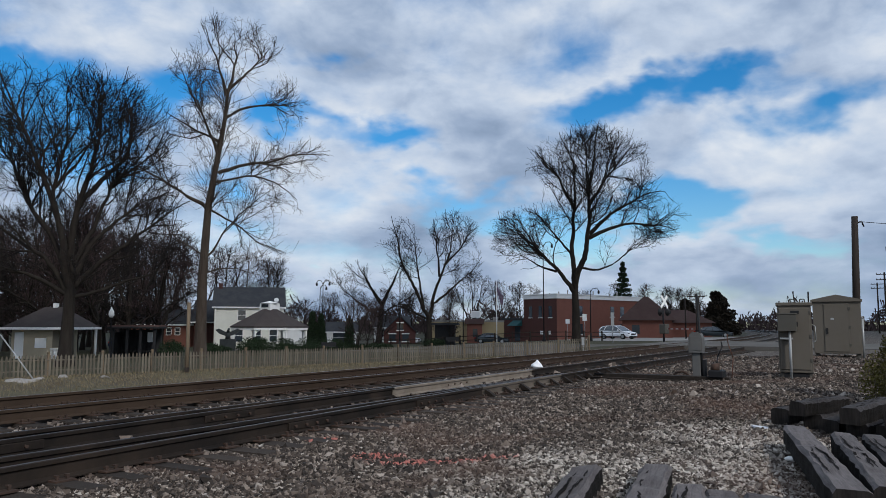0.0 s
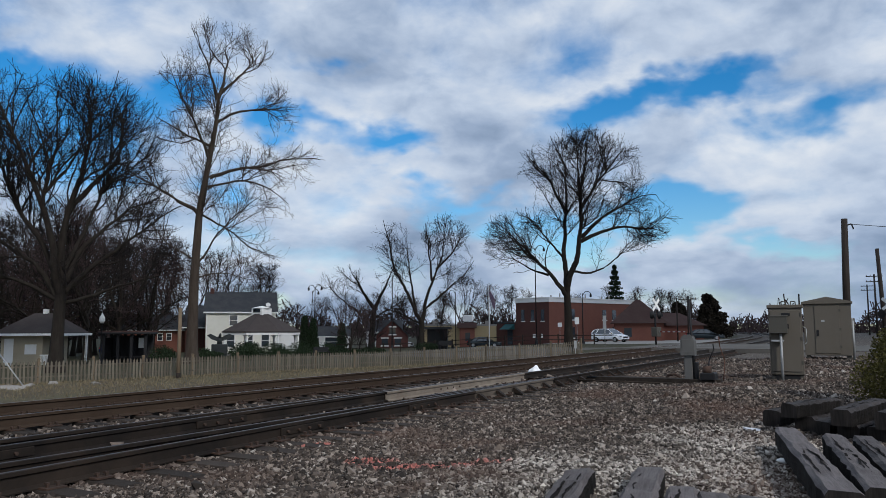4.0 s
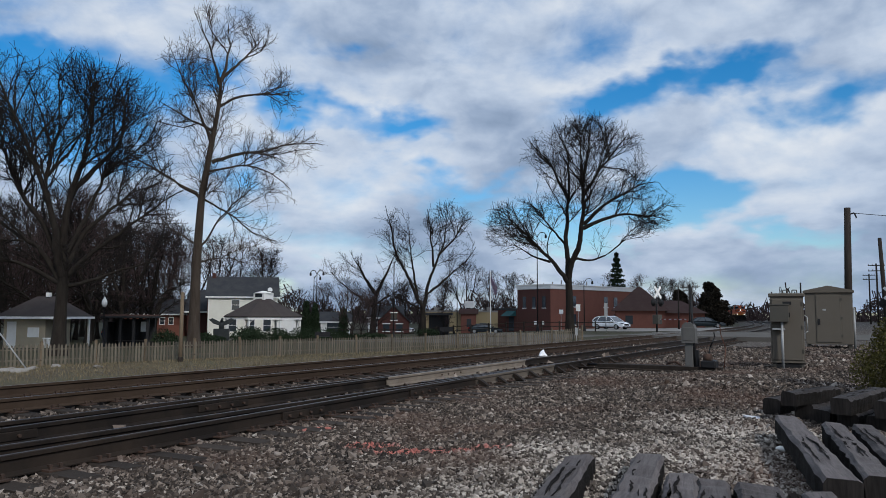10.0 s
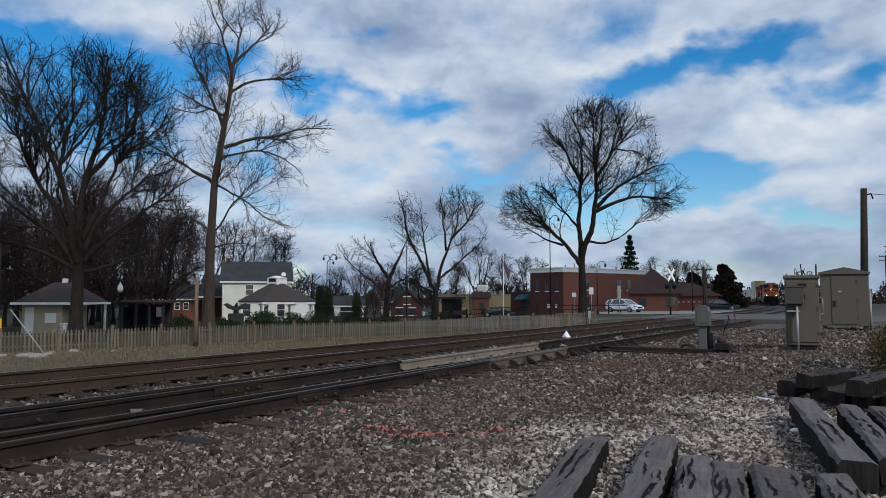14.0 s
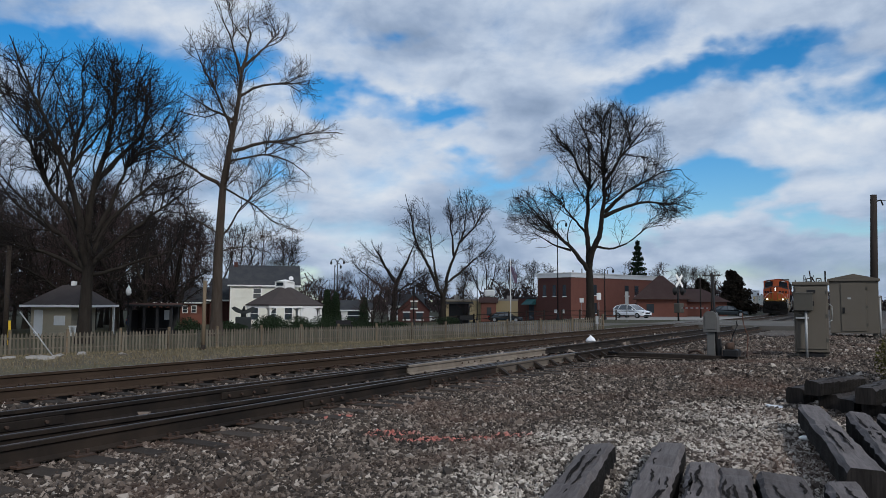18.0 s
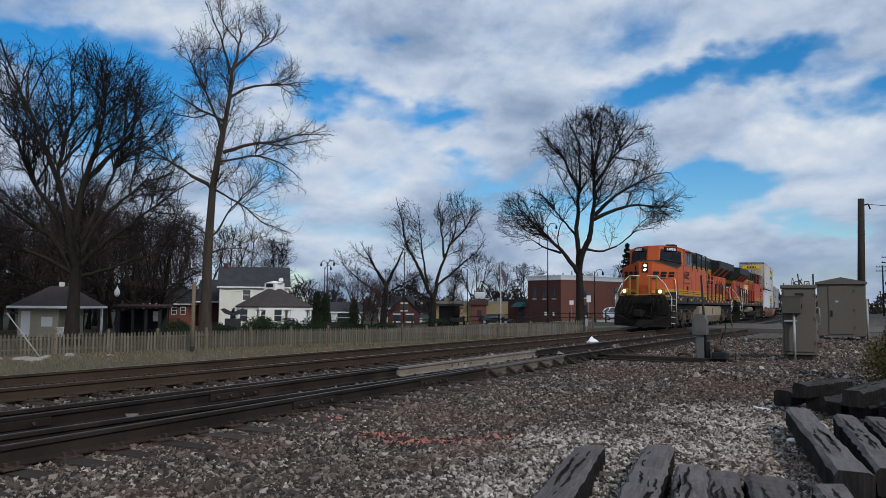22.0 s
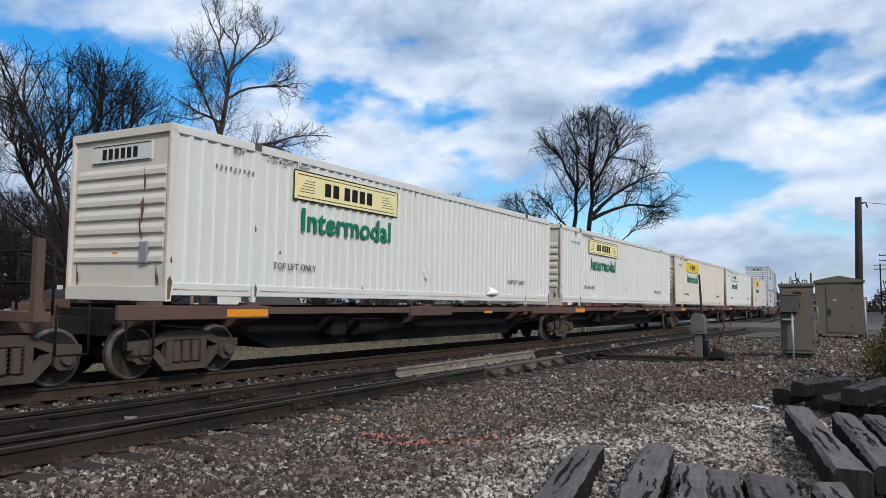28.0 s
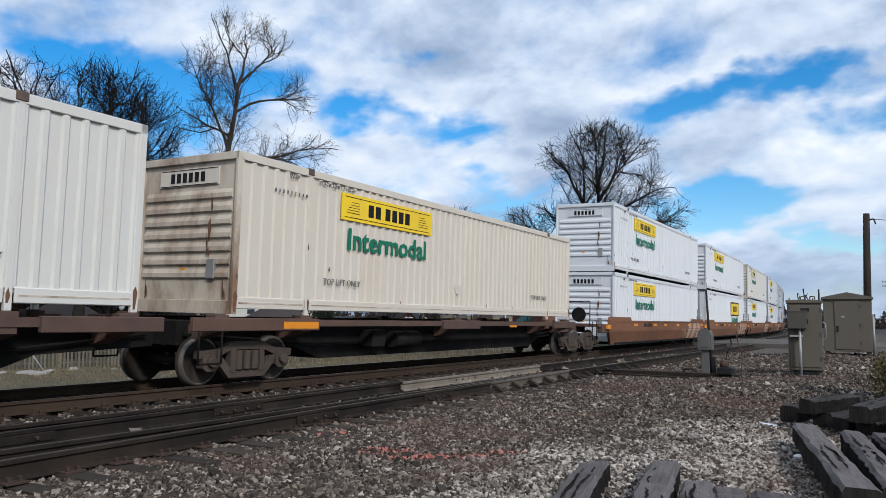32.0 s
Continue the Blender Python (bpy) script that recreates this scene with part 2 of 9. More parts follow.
def cloud_nodes(N):
    tc = N.n("ShaderNodeTexCoord").outputs["Object"]
    sep = N.n("ShaderNodeSeparateXYZ", ins={0: tc})
    px, py = sep.outputs[0], sep.outputs[1]
    turn = N.math("ARCTAN2", px, py)
    dist = N.math("SQRT", N.math("ADD", N.math("MULTIPLY", px, px), N.math("MULTIPLY", py, py)))
    rise = N.math("ARCTAN2", CLOUD_Z, dist)
    low = N.math("SQRT", N.math("MAXIMUM", rise, 0.0))
    v = N.n("ShaderNodeCombineXYZ", ins={0: turn, 1: N.math("MULTIPLY", low, 1.9), 2: 0.0}).outputs[0]
    plane = N.n("ShaderNodeCombineXYZ", ins={0: turn, 1: rise, 2: 0.0}).outputs[0]

    def banks(lift):
        """How much cloud there is at a place, or a little higher up."""
        w = N.mapping(v, loc=(0, lift, 0))
        warp = N.n("ShaderNodeTexNoise", ins={"Vector": w, "Scale": 7.0, "Detail": 3.0})
        w = N.n("ShaderNodeMix", data_type="VECTOR", ins={0: 0.06, 4: w, 5: warp.outputs[1]}).outputs[1]
        big = N.noise(w, 4.2, 3.0, 0.5)
        puffs = N.noise(N.mapping(w, loc=(2.3, 0.4, 0)), 8.0, 9.0, 0.53)
        return N.math("ADD", N.math("MULTIPLY", big, 0.55), N.math("MULTIPLY", puffs, 0.70))
    here, above = banks(0.0), banks(0.035)
    cover = here
    # the gaps' edges billow at three sizes
    for size, amount in ((9.0, 0.11), (24.0, 0.04), (60.0, 0.014)):
        billow = N.n("ShaderNodeTexNoise", ins={"Vector": v, "Scale": size, "Detail": 2.0}).outputs[1]
        off = N.n("ShaderNodeVectorMath", operation="SUBTRACT", ins={0: billow, 1: (0.5, 0.5, 0.5)}).outputs[0]
        off = N.n("ShaderNodeVectorMath", operation="MULTIPLY", ins={0: off, 1: (amount * 1.5, amount * 0.8, 0.0)}).outputs[0]
        plane = N.n("ShaderNodeVectorMath", operation="ADD", ins={0: plane, 1: off}).outputs[0]
    # gaps of blue between the banks of cloud: bearing and height in degrees, half-lengths, tilt, depth
    for cx, cy, rx, ry, tilt, deep in GAPS:
        w = N.mapping(plane, loc=(-radians(cx), -radians(cy), 0))
        w = N.mapping(w, rot=(0, 0, -radians(tilt)))
        w = N.mapping(w, scale=(1 / radians(rx), 1 / radians(ry), 1))
        d = N.n("ShaderNodeTexGradient", gradient_type="SPHERICAL", ins={0: w}).outputs[1]
        cover = N.math("SUBTRACT", cover, N.math("MULTIPLY", d, deep))
    fac = N.ramp(cover, ((0.24, (0, 0, 0)), (0.64, (1, 1, 1))), "EASE")
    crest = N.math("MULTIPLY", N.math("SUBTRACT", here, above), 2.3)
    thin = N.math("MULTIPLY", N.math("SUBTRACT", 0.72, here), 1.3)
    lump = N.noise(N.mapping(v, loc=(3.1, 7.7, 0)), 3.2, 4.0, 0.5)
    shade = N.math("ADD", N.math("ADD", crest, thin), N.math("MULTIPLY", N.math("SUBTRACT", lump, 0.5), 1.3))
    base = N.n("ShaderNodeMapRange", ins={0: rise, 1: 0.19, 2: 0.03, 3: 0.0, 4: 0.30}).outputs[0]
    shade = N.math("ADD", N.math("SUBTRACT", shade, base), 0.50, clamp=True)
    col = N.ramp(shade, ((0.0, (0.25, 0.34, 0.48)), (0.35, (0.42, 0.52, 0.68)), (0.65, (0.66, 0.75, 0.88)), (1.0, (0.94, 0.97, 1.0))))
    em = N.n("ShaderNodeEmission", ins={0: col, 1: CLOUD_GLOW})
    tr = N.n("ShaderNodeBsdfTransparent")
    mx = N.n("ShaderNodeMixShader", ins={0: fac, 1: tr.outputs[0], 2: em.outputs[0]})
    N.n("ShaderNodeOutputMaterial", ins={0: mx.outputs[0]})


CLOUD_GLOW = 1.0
GAPS = [(-55, 14.0, 8.5, 6.0, 0, 0.62), (-61, 17.5, 5, 2.5, 0, 0.5), (-47, 15.8, 5, 3.0, 0, 0.4), (-43, 10.5, 4, 3.0, 0, 0.4), (-39.5, 15.6, 5, 1.9, -5, 0.5), (-32, 14.3, 8, 1.6, 3, 0.46), (-27.5, 10.4, 6, 2.0, 6, 0.46), (-21, 8.2, 7, 2.2, 0, 0.46),
        (-15, 15.3, 8, 2.2, 3, 0.50), (-7, 17.0, 7, 1.9, 8, 0.50), (-1.0, 14.6, 5.5, 2.8, 10, 0.46), (-11.5, 9.2, 6.0, 2.2, 4, 0.66), (-5, 7.0, 6, 1.1, 0, 0.34), (-17.5, 6.4, 5.0, 1.6, 6, 0.46), (-34, 20.5, 5, 1.2, 0, 0.3), (-62, 21.5, 7, 3.0, 0, 0.4), (-41, 3.6, 5, 1.2, 0, 0.3),
        # out of view; the last gap is added so the sun comes through
        (40, 20, 25, 9, 0, 0.4), (110, 30, 30, 12, 0, 0.3), (-120, 25, 25, 10, 0, 0.35), (122, 36, 24, 16, 0, 0.7)]
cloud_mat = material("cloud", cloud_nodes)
ring_a = np.linspace(0, 2 * math.pi, 65)[:-1]
cv = [(0, 0, 0)] + [(r * math.cos(a), r * math.sin(a), -r * r / 1.03e5 * (r > 900)) for r in (900, 2400, 4700) for a in ring_a]
cf = []
for k in range(2):
    for i in range(64):
        a, b = 1 + k * 64 + i, 1 + k * 64 + (i + 1) % 64
        cf.append((a, b, b + 64, a + 64))
cf += [(0, 1 + (i + 1) % 64, 1 + i, 0)[:4] for i in range(64)]
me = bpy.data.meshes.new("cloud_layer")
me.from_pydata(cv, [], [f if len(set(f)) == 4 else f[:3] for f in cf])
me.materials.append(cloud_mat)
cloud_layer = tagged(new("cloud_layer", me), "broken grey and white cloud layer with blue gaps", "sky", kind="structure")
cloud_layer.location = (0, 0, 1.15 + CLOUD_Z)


# ---- ground ----
def smooth(a, b, x):
    t = np.clip((x - a) / (b - a + 1e-9), 0, 1)
    return t * t * (3 - 2 * t)


def curve_dx(y):
    """How far the line swings away at a distance."""
    return -np.maximum(0, np.asarray(y, float) - 40) ** 2 / 1800


def ground_z(x, y):
    """Height of the ground: the track bed, the gravel yard beside it and the lower park beyond."""
    x, y = np.asarray(x, float), np.asarray(y, float)
    u = x - curve_dx(np.clip(y, -400, 900))
    yard = -0.13 + 0.05 * np.sin(x * 0.9 + 1) * np.sin(y * 0.7) * smooth(2, 5, y)
    bed = -0.27
    z = bed + (yard - bed) * smooth(-4.9, -2.6, u)
    low = -1.15 - 0.012 * np.clip(-x - 30, 0, 60)
    raised = smooth(36, 72, y) * (1 - smooth(150, 200, y))
    low = low + (-0.45 - low) * raised * smooth(-46, -30, x)
    z = z + (low - z) * smooth(-13.0, -19.0 - 4 * smooth(40, 60, y), u)
    z = z + (-0.6 - z) * smooth(14, 40, u) * 0.5
    return z


def axis_steps(lo, hi, parts):
    out = [lo]
    for a, step in parts:
        while out[-1] < a - 1e-6:
            out.append(out[-1] + step)
    while out[-1] < hi:
        out.append(out[-1] * 1.35 if out[-1] > 0 else hi)
    return np.array(out)


def ground_material(N):
    pos = N.n("ShaderNodeNewGeometry").outputs["Position"]
    sep = N.n("ShaderNodeSeparateXYZ", ins={0: pos})
    px, py = sep.outputs[0], sep.outputs[1]
    n1 = N.noise(pos, 0.35, 5.0, 0.6)
    n2 = N.noise(pos, 3.0, 6.0, 0.6)
    vor = N.n("ShaderNodeTexVoronoi", ins={"Vector": pos, "Scale": 22.0})
    stone_c = N.ramp(vor.outputs["Color"], ((0.1, (0.035, 0.03, 0.026)), (0.55, (0.10, 0.084, 0.07)), (0.95, (0.25, 0.23, 0.205))))
    soil = N.mix(n2, (0.028, 0.022, 0.018), (0.075, 0.06, 0.048))
    gravel = N.mix(N.ramp(n2, ((0.4, (0, 0, 0)), (0.6, (1, 1, 1)))), stone_c, soil)
    grass = N.mix(n2, (0.032, 0.026, 0.017), (0.125, 0.104, 0.074))
    grass = N.mix(N.ramp(n1, ((0.45, (0, 0, 0)), (0.62, (1, 1, 1)))), grass, (0.085, 0.078, 0.045))
    # greener lawn on the park side of the fence line
    past = N.math("SUBTRACT", N.math("ADD", px, 40.44), N.math("MULTIPLY", py, 0.4146))
    past = N.n("ShaderNodeMapRange", ins={0: N.math("ADD", past, N.math("MULTIPLY", n2, 1.2)), 1: 1.0, 2: -0.6}).outputs[0]
    grass = N.mix(past, grass, N.mix(n2, (0.020, 0.021, 0.010), (0.066, 0.060, 0.032)))
    # curved track line: u = x + max(0, y - 40)^2 / 1800
    dy = N.math("MAXIMUM", N.math("SUBTRACT", py, 40.0), 0.0)
    u = N.math("ADD", px, N.math("MULTIPLY", N.math("MULTIPLY", dy, dy), 1 / 1800))
    u = N.math("ADD", u, N.math("MULTIPLY", N.math("SUBTRACT", n1, 0.5), 2.2))
    is_grass = N.n("ShaderNodeMapRange", ins={0: u, 1: -13.6, 2: -15.0}).outputs[0]
    col = N.mix(is_grass, gravel, grass)
    far = N.n("ShaderNodeMapRange", ins={0: u, 1: 14.0, 2: 30.0}).outputs[0]
    col = N.mix(far, col, grass)
    h = N.math("ADD", N.math("MULTIPLY", vor.outputs["Distance"], -0.6), n2)
    bmp = N.n("ShaderNodeBump", ins={"Strength": 0.8, "Distance": 0.03, "Height": h})
    b = N.n("ShaderNodeBsdfPrincipled", ins={"Base Color": col, "Roughness": 0.92, "Specular IOR Level": 0.2, "Normal": bmp.outputs[0]})
    N.n("ShaderNodeOutputMaterial", ins={0: b.outputs[0]})


gx = np.concatenate([-np.geomspace(3000, 70, 18), np.arange(-66, -26, 4), np.arange(-26, 6, 0.5), np.arange(6, 40, 4), np.geomspace(44, 3000, 16)])
gy = np.concatenate([-np.geomspace(2000, 20, 14), np.arange(-16, 40, 1.0), np.arange(40, 200, 4), np.geomspace(210, 4000, 18)])
GX, GY = np.meshgrid(gx, gy)
GZ = ground_z(GX, GY)
far_drop = smooth(900, 3000, np.hypot(GX, GY)) * -6
gv = np.stack([GX, GY, GZ + far_drop], -1).reshape(-1, 3)
nx, ny = len(gx), len(gy)
ii, jj = np.meshgrid(np.arange(nx - 1), np.arange(ny - 1))
q = (jj * nx + ii).ravel()
ground_me = mesh_np("ground", gv, np.stack([q, q + 1, q + nx + 1, q + nx], -1), material("ground", ground_material), smooth=True)
tagged(new("ground", ground_me), "gravel yard beside the tracks and dormant grass park", "ground", kind="structure")


# ---- tracks ----
RAIL = [(-0.075, 0), (0.075, 0), (0.075, 0.012), (0.012, 0.035), (0.009, 0.128), (0.035, 0.142), (0.036, 0.176), (0.022, 0.182), (-0.022, 0.182), (-0.036, 0.176), (-0.035, 0.142), (-0.009, 0.128), (-0.012, 0.035), (-0.075, 0.012)]
rail_side = plain("rail_steel", (0.013, 0.0102, 0.0084), 0.75, 0.05, 0.35, 9, (0.045, 0.032, 0.023), 0.6, 1.3, 0.001, 60)
rail_rust = plain("rail_rusty_steel", (0.034, 0.022, 0.0145), 0.8, 0.0, 0.35, 9, (0.064, 0.044, 0.030), 0.6, 1.1, 0.001, 60)
rail_head = plain("rail_worn_head", (0.20, 0.19, 0.19), 0.36, 0.85, 0.25, 20, (0.12, 0.09, 0.07), 0.35, 3.0)
rail_dull = plain("rail_dull_head", (0.050, 0.046, 0.046), 0.45, 0.6, 0.25, 20, (0.12, 0.07, 0.05), 0.5, 3.0)
tie_wood = plain("tie_wood", (0.026, 0.020, 0.016), 0.9, 0, 0.45, 5, (0.060, 0.049, 0.040), 0.45, 1.5, 0.006, 30, (6, 1, 6), 0.35)
plate_steel = plain("plate_steel", (0.055, 0.038, 0.03), 0.75, 0.2, 0.4, 20, (0.11, 0.06, 0.04), 0.5, 4)


def rail_mesh(name, xs, ys, z, head, web=None):
    """A rail along the line xs(ys); z is its head's height."""
    prof = np.array(RAIL)
    k = len(prof)
    x, y = np.asarray(xs, float), np.asarray(ys, float)
    dx = np.gradient(x, y)
    nrm = np.sqrt(1 + dx * dx)
    v = np.zeros((len(y), k, 3))
    v[:, :, 0] = x[:, None] + prof[:, 0][None] / nrm[:, None]
    v[:, :, 1] = y[:, None] - prof[:, 0][None] * (dx / nrm)[:, None]
    v[:, :, 2] = np.asarray(z)[..., None] - 0.182 + prof[:, 1][None] if np.ndim(z) else z - 0.182 + prof[:, 1][None]
    f, mi = [], []
    for i in range(len(y) - 1):
        for j in range(k):
            f.append((i * k + j, (i + 1) * k + j, (i + 1) * k + (j + 1) % k, i * k + (j + 1) % k))
            mi.append(1 if j in (7, 8) else 0)
    return mesh_np(name, v.reshape(-1, 3), np.array(f)[:, ::-1], [web or rail_side, head], mi)


A_X, B_X, GAUGE = -11.2, -7.735, 0.755
LEAN = 1.13
yy = np.concatenate([np.arange(-60, 40, 2.0), np.arange(40, 640, 8.0)])
track_a = thing("track", (0, 0, 0), "main line track with brown steel rails on timber ties", "railway track", kind="structure")
track_b = thing("track", (0, 0, 0), "second track with a turnout, dark steel rails on timber ties", "railway track", kind="structure")
B_Z = -0.05
for side in (-1, 1):
    part("rail", rail_mesh("rail", A_X + side * GAUGE + curve_dx(yy), yy, -side * 0.015, rail_head, rail_rust), None, track_a)
    part("rail", rail_mesh("rail", B_X + side * GAUGE + curve_dx(yy), yy, B_Z, rail_dull), None, track_b)
SWITCH_Y = 20.0


def diverge(y):
    return 0.0017 * np.maximum(0, SWITCH_Y - np.asarray(y, float)) ** 2


dy_ = np.arange(-22, 20.5, 0.5)
pale_steel = plain("switch_point_steel", (0.24, 0.205, 0.165), 0.6, 0.2, 0.3, 5, (0.10, 0.072, 0.052), 0.55, 1.5)
# paler web for one stretch of the stock rail
pale_web = plain("pale_rail_web", (0.125, 0.105, 0.085), 0.7, 0.1, 0.3, 5, (0.05, 0.037, 0.028), 0.6, 1.2)
for ya, yb, web in ((-22, 13.5, rail_side), (13.5, 18.0, pale_web), (18.0, 20.0, rail_side)):
    ys_ = np.arange(ya, yb + 0.1, 0.5)
    part("stock_rail", rail_mesh("stock_rail", B_X + GAUGE + diverge(ys_) + 0.03 + 0.05 * smooth(20, 10, ys_), ys_, B_Z + 0.004, rail_dull, web), None, track_b)
part("closure_rail", rail_mesh("closure_rail", B_X - GAUGE + 0.09 + diverge(dy_), dy_, B_Z + 0.002, rail_dull), None, track_b)


# ---- bare trees ----
bark = plain("bark", (0.017, 0.0135, 0.011), 0.95, 0, 0.45, 4, (0.040, 0.036, 0.029), 0.4, 1.5, 0.02, 14, (3, 3, 0.6))
bark_pale = plain("bark_pale", (0.042, 0.032, 0.025), 0.95, 0, 0.4, 4, (0.085, 0.070, 0.057), 0.5, 1.2, 0.02, 14, (3, 3, 0.6))
twig_dark = plain("twig_dark", (0.015, 0.012, 0.011), 0.9, 0, 0.3, 8)
twig_pale = plain("twig_pale", (0.05, 0.038, 0.03), 0.9, 0, 0.3, 8)
twig_red = plain("twig_red", (0.05, 0.034, 0.032), 0.9, 0, 0.3, 8)


def prisms(a, b, da, db, ra, rb, k):
    """Tapered k-sided lengths from a to b, cut square to da and db."""
    def across(d):
        ref = np.where(np.abs(d[:, :1]) > 0.8, np.array([[0, 1.0, 0]]), np.array([[1.0, 0, 0]]))
        u = np.cross(d, ref)
        u /= np.linalg.norm(u, axis=1)[:, None]
        return u, np.cross(d, u)
    ang = np.arange(k) * 2 * math.pi / k
    out = []
    for p, d, r in ((a, da, ra), (b, db, rb)):
        u, w = across(d)
        out.append(p[:, None] + r[:, None, None] * (np.cos(ang)[None, :, None] * u[:, None] + np.sin(ang)[None, :, None] * w[:, None]))
    v = np.concatenate(out, 1).reshape(-1, 3)
    base = (np.arange(len(a)) * 2 * k)[:, None]
    i = np.arange(k)
    f = np.stack([base + i, base + (i + 1) % k, base + k + (i + 1) % k, base + k + i], -1).reshape(-1, 4)
    return v, f


def unit(d):
    return d / np.maximum(np.linalg.norm(d, axis=-1, keepdims=True), 1e-9)


def tree_data(rng, limbs, crown, gaps=(0.5, 0.27, 0.17), lengths=(3.6, 1.35, 0.62), tip=0.0125, rise=(0.05, 0.05, 0.03), spread=0.9):
    """Meshes of the trunk with its limbs, and of the crown of branches and twigs.
    limbs: (radius, points) with the trunk first; points are (across, height). crown: ellipsoids that the boughs stay in."""
    el = np.array(crown, float)

    def inside(p):
        q = (p[:, None] - el[None, :, :3]) / el[None, :, 3:]
        return (q * q).sum(2).min(1) < rng.uniform(0.72, 1.12, len(p))

    def outwards(p):
        """How near the crown's skin a place is, 0 to 1."""
        q = (p[:, None] - el[None, :, :3]) / el[None, :, 3:]
        return np.clip(np.sqrt((q * q).sum(2).min(1)), 0, 1)
    heart = np.array([el[:, 0].mean(), 0, el[:, 2].min() - 1.0])
    # smooth limbs, each swung a little towards or away from the viewer
    pts, rad = [], []
    for k, (r0, way) in enumerate(limbs):
        way = np.array(way, float)
        seg = np.concatenate([[0], np.cumsum(np.linalg.norm(np.diff(way, axis=0), axis=1))])
        n = max(4, int(seg[-1] / 0.4))
        s = np.linspace(0, seg[-1], n)
        x, z = np.interp(s, seg, way[:, 0]), np.interp(s, seg, way[:, 1])
        for _ in range(3):
            x[1:-1] = (x[:-2] + 2 * x[1:-1] + x[2:]) / 4
            z[1:-1] = (z[:-2] + 2 * z[1:-1] + z[2:]) / 4
        y = np.zeros(n) if k == 0 else rng.choice((-1, 1)) * rng.uniform(0.08, 0.32) * s
        wob = np.cumsum(rng.normal(0, 0.045, (n, 3)), 0) * (k > 0)
        P = np.stack([x, y, z], 1) + wob
        pts.append(P)
        rad.append(r0 + (max(tip * 2.2, r0 * (0.08 if k else 0.62 if s[-1] < 9 else 0.26)) - r0) * (s / s[-1]) ** 0.8)
        if k == 0:
            rad[0] = rad[0] * (1 + 0.45 * np.exp(-np.maximum(s - 0.3, 0) / 0.45))
    thick, thin = [], []

    def lay(P, R, sides):
        """P (n, k, 3) points along n boughs, R (n, k) radii."""
        T = unit(np.gradient(P, axis=1))
        a, b = P[:, :-1].reshape(-1, 3), P[:, 1:].reshape(-1, 3)
        da, db = T[:, :-1].reshape(-1, 3), T[:, 1:].reshape(-1, 3)
        return prisms(a, b, da, db, R[:, :-1].ravel(), R[:, 1:].ravel(), sides)
    for P, R in zip(pts, rad):
        thick.append(lay(P[None], R[None], 10))
    # parents of the next level: start, direction, radius and length left at places along them
    host_p = np.concatenate([P[len(P) // (3 if k else 2):] for k, P in enumerate(pts)])
    host_t = np.concatenate([unit(np.gradient(P, axis=0))[len(P) // (3 if k else 2):] for k, P in enumerate(pts)])
    host_r = np.concatenate([R[len(R) // (3 if k else 2):] for k, R in enumerate(rad)])
    host_f = np.concatenate([np.linspace(0.0, 1.0, len(P))[len(P) // (3 if k else 2):] for k, P in enumerate(pts)])
    host_d = np.full(len(host_p), 0.4)
    tips_p = np.array([P[-1] for P in pts[1:]])
    tips_t = np.array([unit(P[-1] - P[-3]) for P in pts[1:]])
    tips_r = np.array([R[-1] for R in rad[1:]])
    for level in range(3):
        L0 = lengths[level]
        n_each = rng.poisson(host_d / gaps[level] * (1.0 if level == 0 else 0.30 + 0.85 * outwards(host_p)))
        i = np.repeat(np.arange(len(host_p)), n_each)
        p = host_p[i] + rng.normal(0, 0.02, (len(i), 3))
        t = host_t[i]
        side = unit(np.cross(t, rng.normal(size=(len(i), 3))))
        lean = rng.uniform(0.45, 1.25, (len(i), 1)) * spread
        d = unit(unit(t * np.cos(lean) + side * np.sin(lean)) + (0.30, 0.14, 0.05)[level] * unit(p - heart))
        ln = L0 * rng.uniform(0.45, 1.25, len(i)) * (1.12 - 0.5 * host_f[i])
        r = np.minimum(host_r[i] * 0.72, np.maximum(tip, 0.0145 * ln))
        # the boughs' own ends fork on
        j = np.repeat(np.arange(len(tips_p)), 2)
        p = np.concatenate([p, tips_p[j]])
        d = np.concatenate([d, unit(tips_t[j] + rng.normal(0, 0.42, (len(j), 3)))])
        ln = np.concatenate([ln, L0 * rng.uniform(0.6, 1.1, len(j))])
        r = np.concatenate([r, np.minimum(tips_r[j], np.maximum(tip, 0.0135 * ln[len(i):]))])
        short = np.ones(len(p))
        for cut in (1.0, 0.8, 0.62, 0.46, 0.32):
            out = ~inside(p + d * (ln * cut)[:, None])
            short = np.where(out, cut * 0.8, short)
        ln = ln * short
        keep = ln > 0.33 * L0
        p, d, ln, r = p[keep], d[keep], ln[keep], r[keep]
        k = (9, 6, 4)[level]
        P = np.zeros((len(p), k, 3))
        P[:, 0] = p
        for m in range(1, k):
            d = unit(d + rng.normal(0, (0.17, 0.22, 0.28)[level], d.shape) + np.array([0, 0, rise[level]]))
            P[:, m] = P[:, m - 1] + d * (ln / (k - 1))[:, None]
        R = r[:, None] * np.linspace(1, 0.42, k)[None]
        R = np.maximum(R, tip * (1.0 if level < 2 else 0.72))
        (thick if level == 0 else thin).append(lay(P, R, (6, 4, 3)[level]))
        T = unit(np.gradient(P, axis=1))
        f = np.linspace(0, 1, k)[None].repeat(len(p), 0)
        host_p, host_t, host_r, host_f = P[:, 1:].reshape(-1, 3), T[:, 1:].reshape(-1, 3), R[:, 1:].ravel(), f[:, 1:].ravel()
        host_d = np.repeat(ln / (k - 1), k - 1)
        tips_p, tips_t, tips_r = P[:, -1], T[:, -1], R[:, -1]

